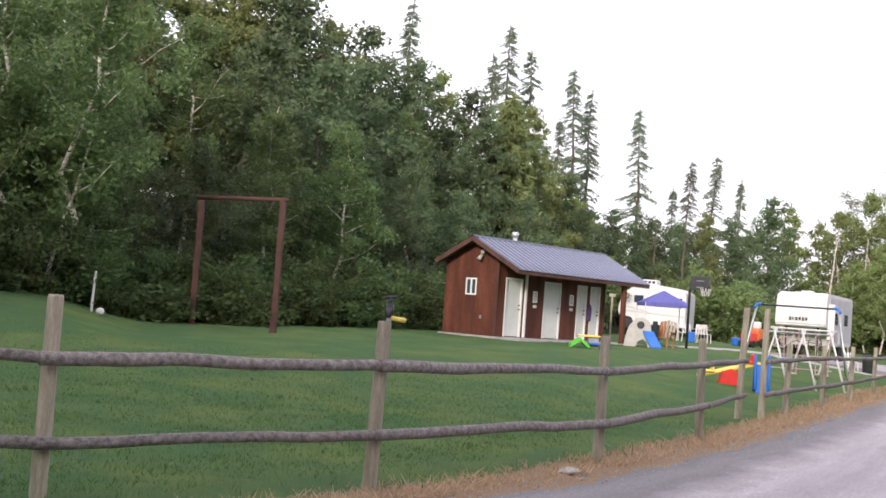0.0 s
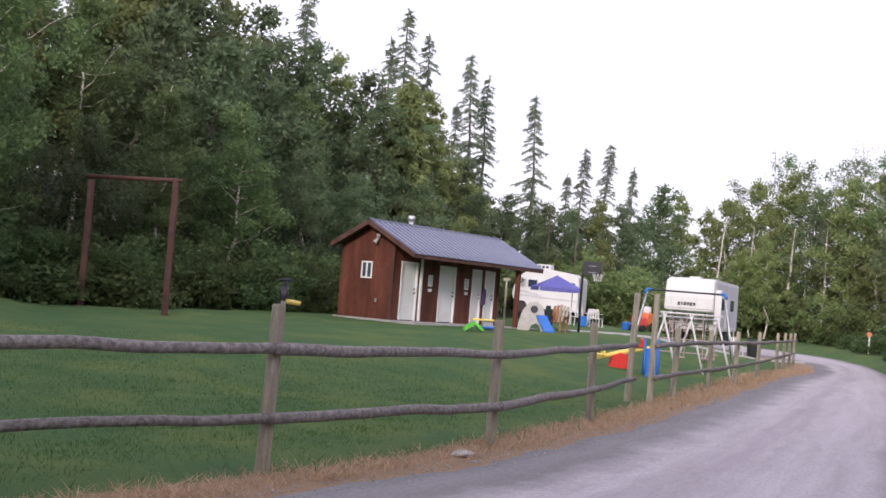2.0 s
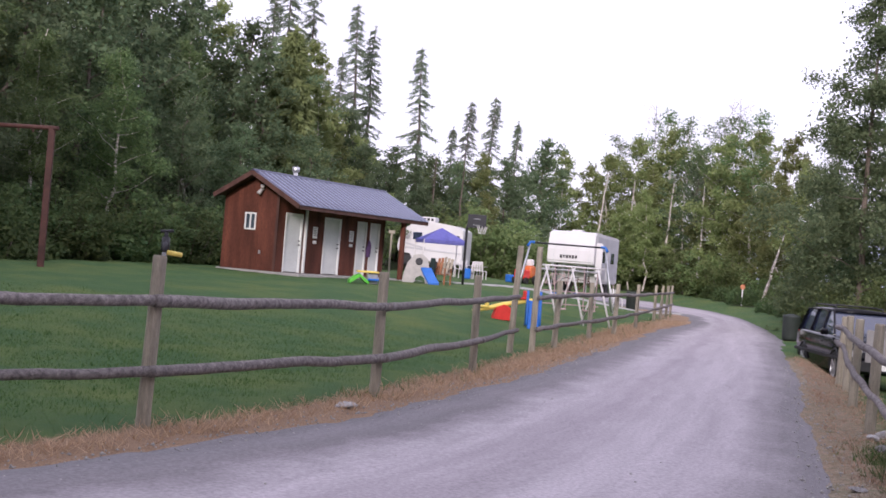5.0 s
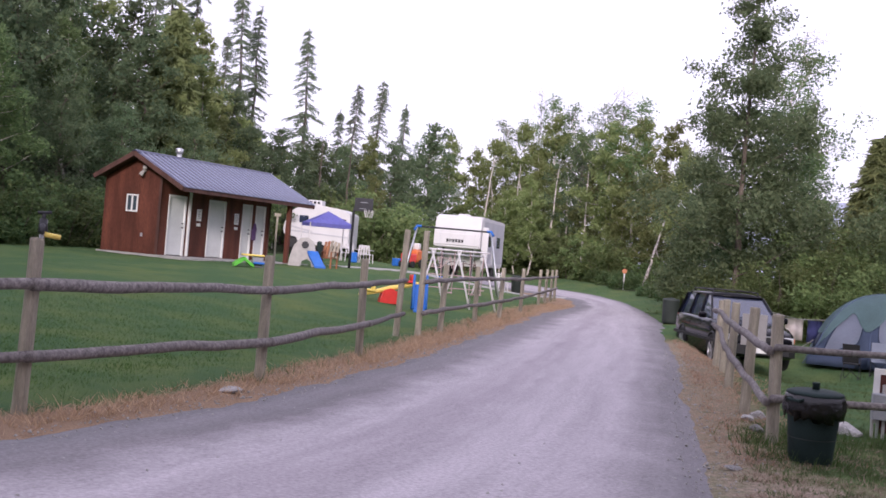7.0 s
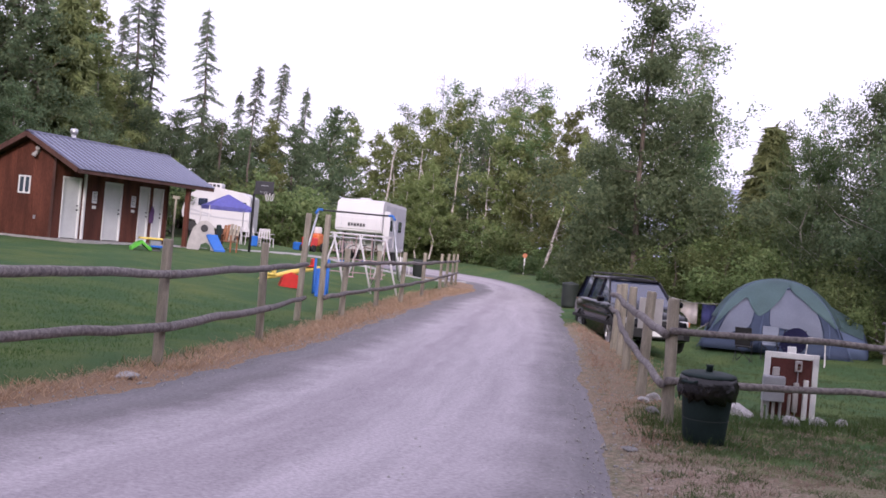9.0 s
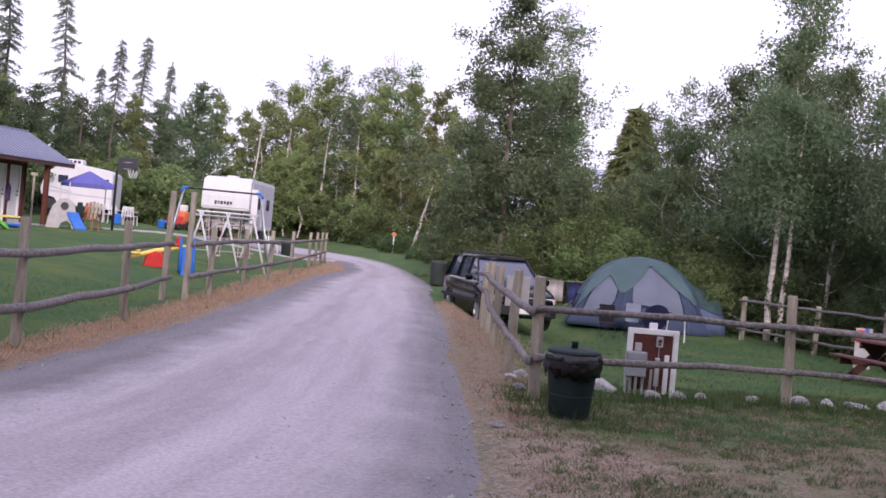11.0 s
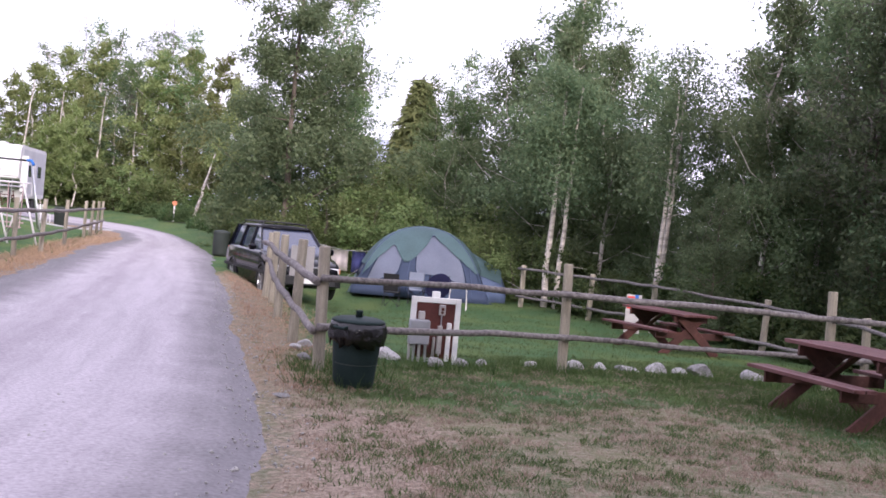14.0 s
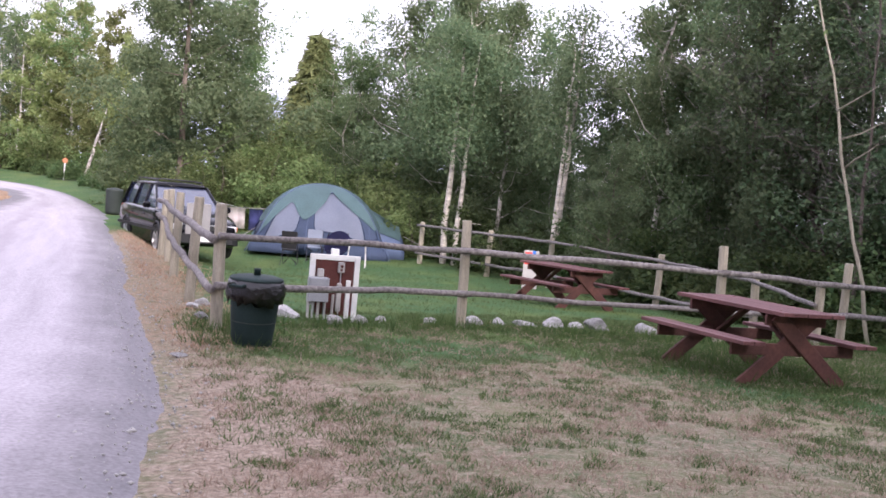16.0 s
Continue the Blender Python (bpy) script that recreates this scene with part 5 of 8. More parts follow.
# ---------- old swing frame of steel pipe, rust red ----------
def swing_frame():
    ax, ay = at(-7.74, 33.0)
    bx, by = at(-11.56, 35.4)
    za, zb = gz(ax, ay), gz(bx, by)
    f = thing("old_swing", pose(ax, ay, za), "tall empty rust-red steel swing frame on the lawn", "swing frame")
    d = Vector((bx - ax, by - ay, zb - za))
    h = 3.72
    for o, hh in ((Vector(), h), (d, h - 0.12)):
        bm = bmesh.new()
        box(bm, (o.x - 0.085, o.y - 0.085, o.z - 0.2), (o.x + 0.085, o.y + 0.085, o.z + hh), 0.02)
        part("post", bm, M["rust_paint"], f)
    bm = bmesh.new()
    e = d.normalized() * 0.2
    tube(bm, [Vector((0, 0, h - 0.06)) - e, d + Vector((0, 0, h - 0.02)) + e], 0.06, 12)
    part("beam", bm, M["rust_paint"], f, smooth_shade=True)
    for t in (0.2, 0.36, 0.6, 0.78):
        bm = bmesh.new()
        q = d * t + Vector((0, 0, h - 0.05))
        tube(bm, [q + Vector((0, 0, -0.05)), q + Vector((0, 0, -0.14))], 0.03, 6)
        part("hanger", bm, M["rust_paint"], f)


swing_frame()


# ---------- litter bin with a black bag ----------
def lathe(bm, profile, n=24, centre=(0, 0)):
    """A turned shape: profile of (radius, height)."""
    return loft(bm, [[(centre[0] + r * math.cos(2 * math.pi * k / n), centre[1] + r * math.sin(2 * math.pi * k / n), z) for k in range(n)] for r, z in profile])


def litter_bin(x, y):
    b = thing("litter_bin", pose(x, y, gz(x, y), 1.5, -1.5, 20), "dark green plastic litter bin with black bag over the rim", "litter bin")
    bm = bmesh.new()
    lathe(bm, [(0.185, 0.0), (0.195, 0.02), (0.203, 0.12), (0.214, 0.24), (0.225, 0.36), (0.236, 0.50), (0.240, 0.62)], 28)
    part("body", bm, M["bin_green"], b, smooth_shade=True)
    bm = bmesh.new()
    lathe(bm, [(0.208, 0.232), (0.2165, 0.235), (0.2165, 0.241), (0.209, 0.244)], 28)
    part("band", bm, M["barrel_dark"], b, "thin moulded band")
    bm = bmesh.new()
    g = random.Random(4)
    n = 40
    rings = []
    for r, z, j in ((0.235, 0.635, 0.004), (0.258, 0.63, 0.006), (0.276, 0.57, 0.014), (0.274, 0.50, 0.022), (0.266, 0.43, 0.034), (0.243, 0.44, 0.01)):
        rings.append([((r + g.uniform(-j, j) * 0.7) * math.cos(2 * math.pi * k / n), (r + g.uniform(-j, j) * 0.7) * math.sin(2 * math.pi * k / n), z + g.uniform(-j, j) * (1.6 if z < 0.5 else 0.6)) for k in range(n)])
    loft(bm, rings, caps=False)
    part("bag", bm, M["bag_black"], b, "creased black plastic bag", smooth_shade=True)
    bm = bmesh.new()
    lathe(bm, [(0.252, 0.630), (0.258, 0.638), (0.252, 0.652), (0.20, 0.668), (0.06, 0.678), (0.04, 0.678)], 28)
    lid = part("lid", bm, M["bin_green"], b, smooth_shade=True)
    bm = bmesh.new()
    lathe(bm, [(0.034, 0.675), (0.030, 0.72), (0.038, 0.732), (0.026, 0.742)], 12)
    part("knob", bm, M["bin_green"], lid, smooth_shade=True)
    for s in (-1, 1):
        bm = bmesh.new()
        tube(bm, [(s * 0.25, -0.06, 0.60), (s * 0.315, -0.06, 0.59), (s * 0.315, 0.06, 0.59), (s * 0.25, 0.06, 0.60)], 0.014, 6)
        part("handle", bm, M["bin_green"], b)


litter_bin(6.42, 9.42)


# ---------- power hook-up board ----------
def hookup_board():
    ax, ay, bx, by = 8.44, 11.30, 8.98, 11.02
    ang = math.degrees(math.atan2(by - ay, bx - ax))
    z = gz(8.7, 11.2)
    o = thing("power_board", pose(ax, ay, z, 0, 0, ang), "white-framed brown board with grey electric boxes at a camp site", "power board")
    W, Ht = 0.60, 0.77
    for lo, hi in (((0, 0.16), (0.065, Ht)), ((W - 0.065, 0.0), (W, Ht)), ((0.065, Ht - 0.065), (W - 0.065, Ht))):
        bm = bmesh.new()
        box(bm, (lo[0], -0.02, lo[1]), (hi[0], 0.03, hi[1]), 0.005)
        part("frame", bm, M["white_paint"], o, "white painted timber")
    bm = bmesh.new()
    box(bm, (0.067, -0.004, 0.05), (W - 0.067, 0.02, Ht - 0.067), 0.003)
    part("panel", bm, M["board_red"], o, "dark red-brown plywood panel")
    bm = bmesh.new()
    beam(bm, (0.30, 0.06, -0.2), (0.30, 0.06, Ht + 0.07), 0.09, 0.07)
    part("post", bm, M["white_paint"], o)
    bm = bmesh.new()
    box(bm, (-0.015, -0.15, 0.21), (0.225, -0.006, 0.50), 0.012)
    m = part("meter_box", bm, M["grey_plastic"], o, "grey steel meter box")
    bm = bmesh.new()
    box(bm, (0.0, -0.162, 0.34), (0.21, -0.151, 0.49), 0.004)
    part("cover", bm, M["grey_plastic"], m)
    bm = bmesh.new()
    box(bm, (0.09, -0.07, 0.50), (0.165, -0.006, 0.60), 0.01)
    part("junction_box", bm, M["tan_plastic"], o)
    bm = bmesh.new()
    box(bm, (0.335, -0.06, 0.565), (0.41, -0.006, 0.69), 0.008)
    s = part("socket", bm, M["tan_plastic"], o, "beige weatherproof socket")
    bm = bmesh.new()
    tube(bm, [(0.372, -0.062, 0.645), (0.372, -0.085, 0.64)], 0.018, 8)
    tube(bm, [(0.372, -0.062, 0.60), (0.372, -0.07, 0.60)], 0.016, 8)
    part("plug", bm, M["board_red"], s)
    bm = bmesh.new()
    box(bm, (0.335, -0.055, 0.10), (0.395, -0.006, 0.44), 0.012)
    part("meter", bm, M["tan_plastic"], o)
    bm = bmesh.new()
    box(bm, (0.445, -0.05, 0.02), (0.50, -0.006, 0.48), 0.008)
    part("conduit", bm, M["white_paint"], o)
    for k, (px, py, top) in enumerate(((0.0, -0.09, 0.21), (0.06, -0.07, 0.21), (0.12, -0.09, 0.21), (0.20, -0.06, 0.21), (0.30, -0.03, 0.30), (0.372, -0.035, 0.565))):
        bm = bmesh.new()
        tube(bm, [(px, py, -0.1), (px, py, top)], 0.018 if k < 5 else 0.007, 8)
        part("conduit", bm, M["galv"] if k % 2 else M["tan_plastic"], o)


hookup_board()


# ---------- stones along the fence ----------
def stone(x, y, r, seed, tone="rock", flat=0.7):
    g = np.random.default_rng(seed)
    bm = bmesh.new()
    bmesh.ops.create_icosphere(bm, subdivisions=3, radius=1)
    f = g.normal(0, 1, (9, 3))
    k = g.uniform(0.5, 0.85, 9)
    for v in bm.verts:
        p = np.array(v.co)
        for n_, d in zip(f, k):
            n_ = n_ / np.linalg.norm(n_)
            over = p @ n_ - d
            if over > 0:
                p = p - n_ * over
        p = p * (1 + 0.05 * noise.noise(Vector(p) * 2.3 + Vector((seed, 0, 0))))
        v.co = p
    ob = part("stone", bm, M[tone], None)
    ob.matrix_world = pose(x, y, gz(x, y) + r * flat * 0.45, 0, 0, g.uniform(0, 360)) @ Matrix.Diagonal((r, r * g.uniform(0.7, 0.95), r * flat, 1))
    return tagged(ob, "rough pale grey field stone half sunk in grass", "stone", "stones edging the camp site")


for i, (x, y, r) in enumerate(((10.50, 10.56, 0.13), (10.62, 10.70, 0.16), (11.08, 10.66, 0.14), (11.50, 10.58, 0.22), (11.86, 10.46, 0.21), (12.20, 10.32, 0.14), (12.45, 10.16, 0.24), (13.15, 9.86, 0.22), (13.75, 9.75, 0.25), (9.92, 10.75, 0.13), (9.25, 10.88, 0.11), (8.40, 10.72, 0.15), (8.85, 10.80, 0.14), (8.18, 11.35, 0.20), (8.0, 11.65, 0.17), (7.72, 12.42, 0.13), (7.45, 12.2, 0.10), (6.95, 11.2, 0.12), (7.65, 11.5, 0.15), (5.35, 8.95, 0.10))):
    stone(x, y, r * 0.92, 40 + i, flat=0.3 if i in (3, 8, 19) else 0.56)
stone(1.50, 12.45, 0.17, 71, flat=0.22)


# ---------- picnic tables ----------
def picnic_table(x, y, ux, uy, label, mat, dark, L=1.85):
    ang = math.degrees(math.atan2(uy, ux))
    t = thing("picnic_table", pose(x, y, gz(x, y), 0, 0, ang), label, "picnic table", "picnic tables")
    Ht, bw = 0.75, 0.142
    for k in range(5):
        bm = bmesh.new()
        yy = (k - 2) * (bw + 0.006)
        box(bm, (-L / 2 + 0.01 * (k % 2), yy - bw / 2, Ht - 0.04), (L / 2 - 0.008 * (k % 3), yy + bw / 2, Ht), 0.006)
        part("tabletop_board", bm, mat, t)
    for s in (-1, 1):
        for k in (0, 1):
            bm = bmesh.new()
            yy = s * (0.60 + k * 0.135)
            box(bm, (-L / 2, yy - 0.063, 0.42), (L / 2 - 0.01 * k, yy + 0.063, 0.458), 0.006)
            part("bench_board", bm, mat, t)
    for e in (-1, 1):
        xx = e * (L / 2 - 0.26)
        for s in (-1, 1):
            bm = bmesh.new()
            beam(bm, (xx + s * 0.021, s * 0.60, -0.02), (xx + s * 0.021, -s * 0.27, Ht - 0.05), 0.15, 0.038, up=(1, 0, 0))
            part("leg", bm, dark, t)
        bm = bmesh.new()
        beam(bm, (xx - e * 0.022, -0.74, 0.355), (xx - e * 0.022, 0.74, 0.355), 0.038, 0.12)
        part("bench_support", bm, dark, t)
        bm = bmesh.new()
        beam(bm, (xx - e * 0.022, -0.36, Ht - 0.10), (xx - e * 0.022, 0.36, Ht - 0.10), 0.038, 0.11)
        part("top_support", bm, dark, t)
        bm = bmesh.new()
        beam(bm, (xx - e * 0.05, 0, 0.36), (e * 0.12, 0, Ht - 0.06), 0.085, 0.035)
        part("brace", bm, dark, t)
    return t


picnic_table(10.90, 6.80, 0.37, 0.93, "dark red painted wooden picnic table on worn grass", M["table_red"], M["table_dark"], 1.9)
picnic_table(16.85, 14.65, 0.22, 0.975, "reddish-brown wooden picnic table inside the fenced camp site", M["table_red"], M["table_dark"], 1.95)


# ---------- parked car ----------
def car(x, y, yaw):
    c = thing("car", pose(x, y, gz(x, y), 0, 0, yaw) @ Matrix.Diagonal((1.0, 1.02, 1.13, 1)), "black estate car with roof rack parked beside the lane", "car")
    # stations from tail to nose: x, half width at sill, at belt, sill height, belt height
    st = [(-2.33, 0.70, 0.74, 0.42, 0.80), (-2.28, 0.80, 0.84, 0.30, 0.93), (-1.9, 0.84, 0.88, 0.24, 0.98), (-1.0, 0.85, 0.89, 0.22, 0.98), (0.0, 0.85, 0.89, 0.22, 0.97), (0.85, 0.85, 0.885, 0.22, 0.96), (1.15, 0.85, 0.88, 0.23, 0.94), (1.75, 0.83, 0.85, 0.25, 0.87), (2.15, 0.79, 0.80, 0.27, 0.80), (2.34, 0.70, 0.71, 0.36, 0.70)]
    rings = []
    for px, ws, wb, zs, zb in st:
        rings.append([(px, -ws * 0.94, zs), (px, -ws, zs + 0.06), (px, -wb, (zs + zb) * 0.52), (px, -wb * 0.985, zb - 0.05), (px, -wb * 0.94, zb), (px, -wb * 0.5, zb + 0.025), (px, 0, zb + 0.03), (px, wb * 0.5, zb + 0.025), (px, wb * 0.94, zb), (px, wb * 0.985, zb - 0.05), (px, wb, (zs + zb) * 0.52), (px, ws, zs + 0.06), (px, ws * 0.94, zs)])
    bm = loft(bmesh.new(), rings)
    part("body", bm, M["car_paint"], c, "glossy black paint", smooth_shade=True)
    # glasshouse: dark glass between pillars, roof above
    gl = [(-2.22, 0.76, 0.94, -2.02, 0.60, 1.46), (0.98, 0.80, 0.95, 0.18, 0.62, 1.46)]
    (xb, wb, zb, xt, wt_, zt), (xf, wf, zf, xg, wg, zg) = gl
    bm = bmesh.new()
    loft(bm, [[(xb, -wb, zb), (xb, wb, zb), (xf, wf, zf), (xf, -wf, zf)], [(xt, -wt_, zt), (xt, wt_, zt), (xg, wg, zg), (xg, -wg, zg)]])
    part("window", bm, M["glass_dark"], c, "dark tinted glass")
    bm = bmesh.new()
    loft(bm, [[(px, -w, z), (px, -w * 0.93, z + 0.05), (px, -w * 0.5, z + 0.075), (px, 0, z + 0.08), (px, w * 0.5, z + 0.075), (px, w * 0.93, z + 0.05), (px, w, z), (px, 0, z - 0.01)] for px, w, z in ((-2.08, 0.58, 1.42), (-1.9, 0.63, 1.455), (-0.9, 0.66, 1.465), (0.0, 0.65, 1.46), (0.24, 0.62, 1.435))])
    part("roof", bm, M["car_paint"], c, smooth_shade=True)
    for s in (-1, 1):
        for (x0_, z0_, x1_, z1_) in ((0.99, 0.95, 0.19, 1.46), (-0.12, 0.96, -0.20, 1.46), (-1.15, 0.96, -1.15, 1.46), (-2.23, 0.94, -2.03, 1.46)):
            bm = bmesh.new()
            beam(bm, (x0_, s * 0.80, z0_), (x1_, s * 0.625, z1_), 0.05, 0.06)
            part("pillar", bm, M["car_paint"], c)
        bm = bmesh.new()
        box(bm, (-2.2, s * 0.895 - 0.012, 0.50), (2.0, s * 0.895 + 0.012, 0.57), 0.008)
        part("side_strip", bm, M["black_trim"], c)
        bm = bmesh.new()
        tube(bm, [(-1.75, s * 0.55, 1.50), (-1.70, s * 0.55, 1.57), (0.0, s * 0.55, 1.57), (0.08, s * 0.55, 1.51)], 0.016, 8)
        part("roof_rail", bm, M["black_trim"], c)
        bm = bmesh.new()
        box(bm, (0.72, s * 0.99 - 0.09, 0.96), (0.86, s * 0.99 + 0.09, 1.09), 0.04)
        mi = part("mirror", bm, M["car_paint"], c)
        bm = bmesh.new()
        box(bm, (2.12, s * 0.60 - 0.17, 0.60), (2.335, s * 0.60 + 0.15, 0.73), 0.03)
        part("headlight", bm, M["lamp_glass"], c, "clear headlight")
        bm = bmesh.new()
        box(bm, (2.04, s * 0.785 - 0.05, 0.61), (2.2, s * 0.785 + 0.03, 0.72), 0.02)
        part("indicator", bm, M["orange_plastic"], c)
        for hx in (-0.95, 0.05):
            bm = bmesh.new()
            box(bm, (hx, s * 0.89 - 0.015, 0.80), (hx + 0.2, s * 0.89 + 0.02, 0.83), 0.008)
            part("door_handle", bm, M["black_trim"], c)
        for wx in (-1.40, 1.40):
            tr = 0.33
            bm = bmesh.new()
            n = 28
            prof = [(tr - 0.09, -0.10), (tr - 0.02, -0.10), (tr, -0.075), (tr, 0.075), (tr - 0.02, 0.10), (tr - 0.09, 0.10)]
            rings = [[(wx + r * math.cos(2 * math.pi * k / n), s * 0.80 + q, tr + r * math.sin(2 * math.pi * k / n)) for r, q in prof] for k in range(n + 1)]
            loft(bm, rings, closed=True, caps=False)
            w = part("wheel", bm, M["tyre"], c, "black tyre", smooth_shade=True)
            bm = bmesh.new()
            lathe(bm, [(0.242, -0.05), (0.242, 0.092), (0.225, 0.096), (0.212, 0.05), (0.05, 0.06), (0.03, 0.075)], 24)
            for k in range(5):
                a = 2 * math.pi * k / 5
                beam(bm, (0.03 * math.cos(a), 0.03 * math.sin(a), 0.075), (0.225 * math.cos(a), 0.225 * math.sin(a), 0.090), 0.065, 0.02)
            part("rim", bm, M["alloy"], w, "silver five-spoke rim", m=pose(wx, s * 0.80, tr, -90 * s, 0, 0))
            bm = bmesh.new()
            arch = [(wx + 0.375 * math.cos(a), s * 0.885, tr + 0.375 * math.sin(a)) for a in np.linspace(0.0, math.pi, 13)]
            tube(bm, arch, 0.025, 6)
            part("wheel_arch", bm, M["black_trim"], c)
    bm = bmesh.new()
    loft(bm, [[(px, -w, z0), (px, w, z0), (px, w, z1), (px, -w, z1)] for px, w, z0, z1 in ((2.05, 0.84, 0.32, 0.56), (2.30, 0.80, 0.32, 0.56), (2.42, 0.62, 0.35, 0.53))])
    part("front_bumper", bm, M["black_trim"], c)
    bm = bmesh.new()
    loft(bm, [[(px, -w, z0), (px, w, z0), (px, w, z1), (px, -w, z1)] for px, w, z0, z1 in ((-2.05, 0.82, 0.34, 0.58), (-2.34, 0.78, 0.34, 0.58), (-2.43, 0.66, 0.37, 0.55))])
    part("rear_bumper", bm, M["black_trim"], c)
    bm = bmesh.new()
    box(bm, (2.25, -0.42, 0.60), (2.36, 0.42, 0.72), 0.02)
    g = part("grille", bm, M["black_trim"], c)
    bm = bmesh.new()
    box(bm, (2.352, -0.42, 0.71), (2.366, 0.42, 0.735), 0.004)
    part("grille_trim", bm, M["alloy"], g)
    bm = bmesh.new()
    box(bm, (2.415, -0.16, 0.38), (2.43, 0.16, 0.49), 0.004)
    part("plate", bm, M["white_paint"], c, "pale plain number plate")
    for px in (-1.35, -0.45):
        bm = bmesh.new()
        tube(bm, [(px, -0.56, 1.585), (px, 0.56, 1.585)], 0.014, 8)
        part("roof_bar", bm, M["black_trim"], c)
    for s in (-1, 1):
        bm = bmesh.new()
        box(bm, (-2.345, s * 0.70 - 0.1, 0.62), (-2.2, s * 0.70 + 0.1, 0.95), 0.03)
        part("tail_light", bm, M["red_plastic"], c)
    for s in (-1, 1):
        bm = bmesh.new()
        tube(bm, [(0.97, s * 0.1, 0.985), (0.72, s * 0.1 - 0.42, 1.115)], 0.008, 5)
        part("wiper", bm, M["black_trim"], c)


car(15.44, 26.37, -103.5)


# ---------- tent ----------
def tent():
    x, y = at(37.1, 34.0)
    t = thing("tent", pose(x, y, gz(x, y), 0, 0, -37.1), "green and grey-blue family dome tent standing on grass", "tent")
    # local x to the right as the door sees it mirrored, y away from the lane side; the door faces -y
    W, Dp, Ht = 1.92, 1.55, 1.92
    def dome(u, v, k=1.0, drop=0.0):
        """u, v in -1..1 across the plan: a four-cornered dome."""
        e = max(0.0, 1 - max(abs(u), abs(v)) ** 2.2)
        rr = max(0.0, 1 - (abs(u) ** 2.3 + abs(v) ** 2.3) * 0.5 - 0.5 * max(abs(u), abs(v)) ** 2.3)
        return (u * W * k, v * Dp * k, max(0.0, Ht * (0.35 * e + 0.65 * rr) ** 0.62 * k - drop))
    n = 90
    def sheet(f, keep, name, mat, label=""):
        bm = bmesh.new()
        g = {}
        for i in range(n + 1):
            for j in range(n + 1):
                g[i, j] = bm.verts.new(f(-1 + 2 * i / n, -1 + 2 * j / n))
        for i in range(n):
            for j in range(n):
                u, v = -1 + (2 * i + 1) / n, -1 + (2 * j + 1) / n
                if keep(u, v):
                    bm.faces.new((g[i, j], g[i + 1, j], g[i + 1, j + 1], g[i, j + 1]))
        for vv in [vv for vv in bm.verts if not vv.link_faces]:
            bm.verts.remove(vv)
        # the hem runs in smooth curves
        rim = [e for e in bm.edges if e.is_boundary]
        for _ in range(6):
            mean = {}
            for e in rim:
                for a, b in ((e.verts[0], e.verts[1]), (e.verts[1], e.verts[0])):
                    mean.setdefault(a, []).append(b.co.copy())
            for v, near in mean.items():
                if len(near) == 2:
                    v.co = v.co * 0.5 + (near[0] + near[1]) * 0.25
        bmesh.ops.solidify(bm, geom=bm.faces[:], thickness=0.008)
        return part(name, bm, mat, t, label, smooth_shade=True)
    sheet(lambda u, v: dome(u, v), lambda u, v: True, "body", M["tent_wall"], "pale grey-blue nylon walls")
    # navy lower skirt and leg sleeves
    def navy(u, v):
        a, b = abs(u), abs(v)
        if v < 0 and a <= b and (abs(u / b + 0.24) < 0.13 or u / b < -0.88 or u / b > 0.72):
            return True
        return max(a, b) > 0.90 or (a > 0.80 and b > 0.60) or (abs(a - b) < 0.13 and max(a, b) > 0.45)
    sheet(lambda u, v: dome(u, v, 1.008), navy, "skirt", M["tent_navy"], "dark blue panels")
    # fly draped over the top, its edge rising in arches over the door sides
    def fly(u, v):
        """Kept where the dome is higher than the fly's hem, which swings up over the door and the front window."""
        hem = 0.42
        if v < 0 and abs(u) <= -v:
            hem = float(np.interp(u / -v, [-1, -0.64, -0.26, 0.26, 0.95], [0.24, 0.74, 0.46, 0.92, 0.40]))
        return dome(u, v)[2] / Ht > hem
    sheet(lambda u, v: dome(u, v, 1.03), fly, "fly", M["tent_fly"], "teal green rain fly")
    # door panel with arched navy outline
    bm = bmesh.new()
    arc = [tuple(np.array(dome(0.26 + 0.46 * math.cos(a), -1 + 0.56 * max(0, math.sin(a)), 1.012)) + np.array([0, 0, 0.02])) for a in np.linspace(0, math.pi, 25)]
    tube(bm, arc, 0.016, 6)
    part("door_edge", bm, M["tent_navy"], t, smooth_shade=True)
    for sx in (-1, 1):
        for sy in (-1, 1):
            bm = bmesh.new()
            pts = [dome(sx * q, sy * q, 1.03) for q in np.linspace(1, 0.0, 14)]
            tube(bm, pts, 0.012, 6)
            part("pole", bm, M["tent_navy"], t, smooth_shade=True)
    # side room towards the wood
    bm = bmesh.new()
    rings = []
    for k in range(7):
        q = k / 6
        xx = 1.25 + 1.15 * q
        hh = (1.42 - 0.62 * q) if k < 6 else 0.50
        ww = 1.0 - 0.18 * q
        rings.append([(xx, ww * math.cos(a), hh * math.sin(a) ** 0.7) for a in np.linspace(0, math.pi, 13)])
    loft(bm, rings)
    part("side_room", bm, M["tent_navy"], t, smooth_shade=True)
    bm = bmesh.new()
    loft(bm, [[(p[0] + 0.02 * (i - 3), p[1] * 1.03, p[2] * 1.03) for p in ring[2:11]] for i, ring in enumerate(rings[:6])], closed=False)
    bmesh.ops.solidify(bm, geom=bm.faces[:], thickness=0.01)
    part("side_fly", bm, M["tent_fly"], t, smooth_shade=True)
    bm = bmesh.new()
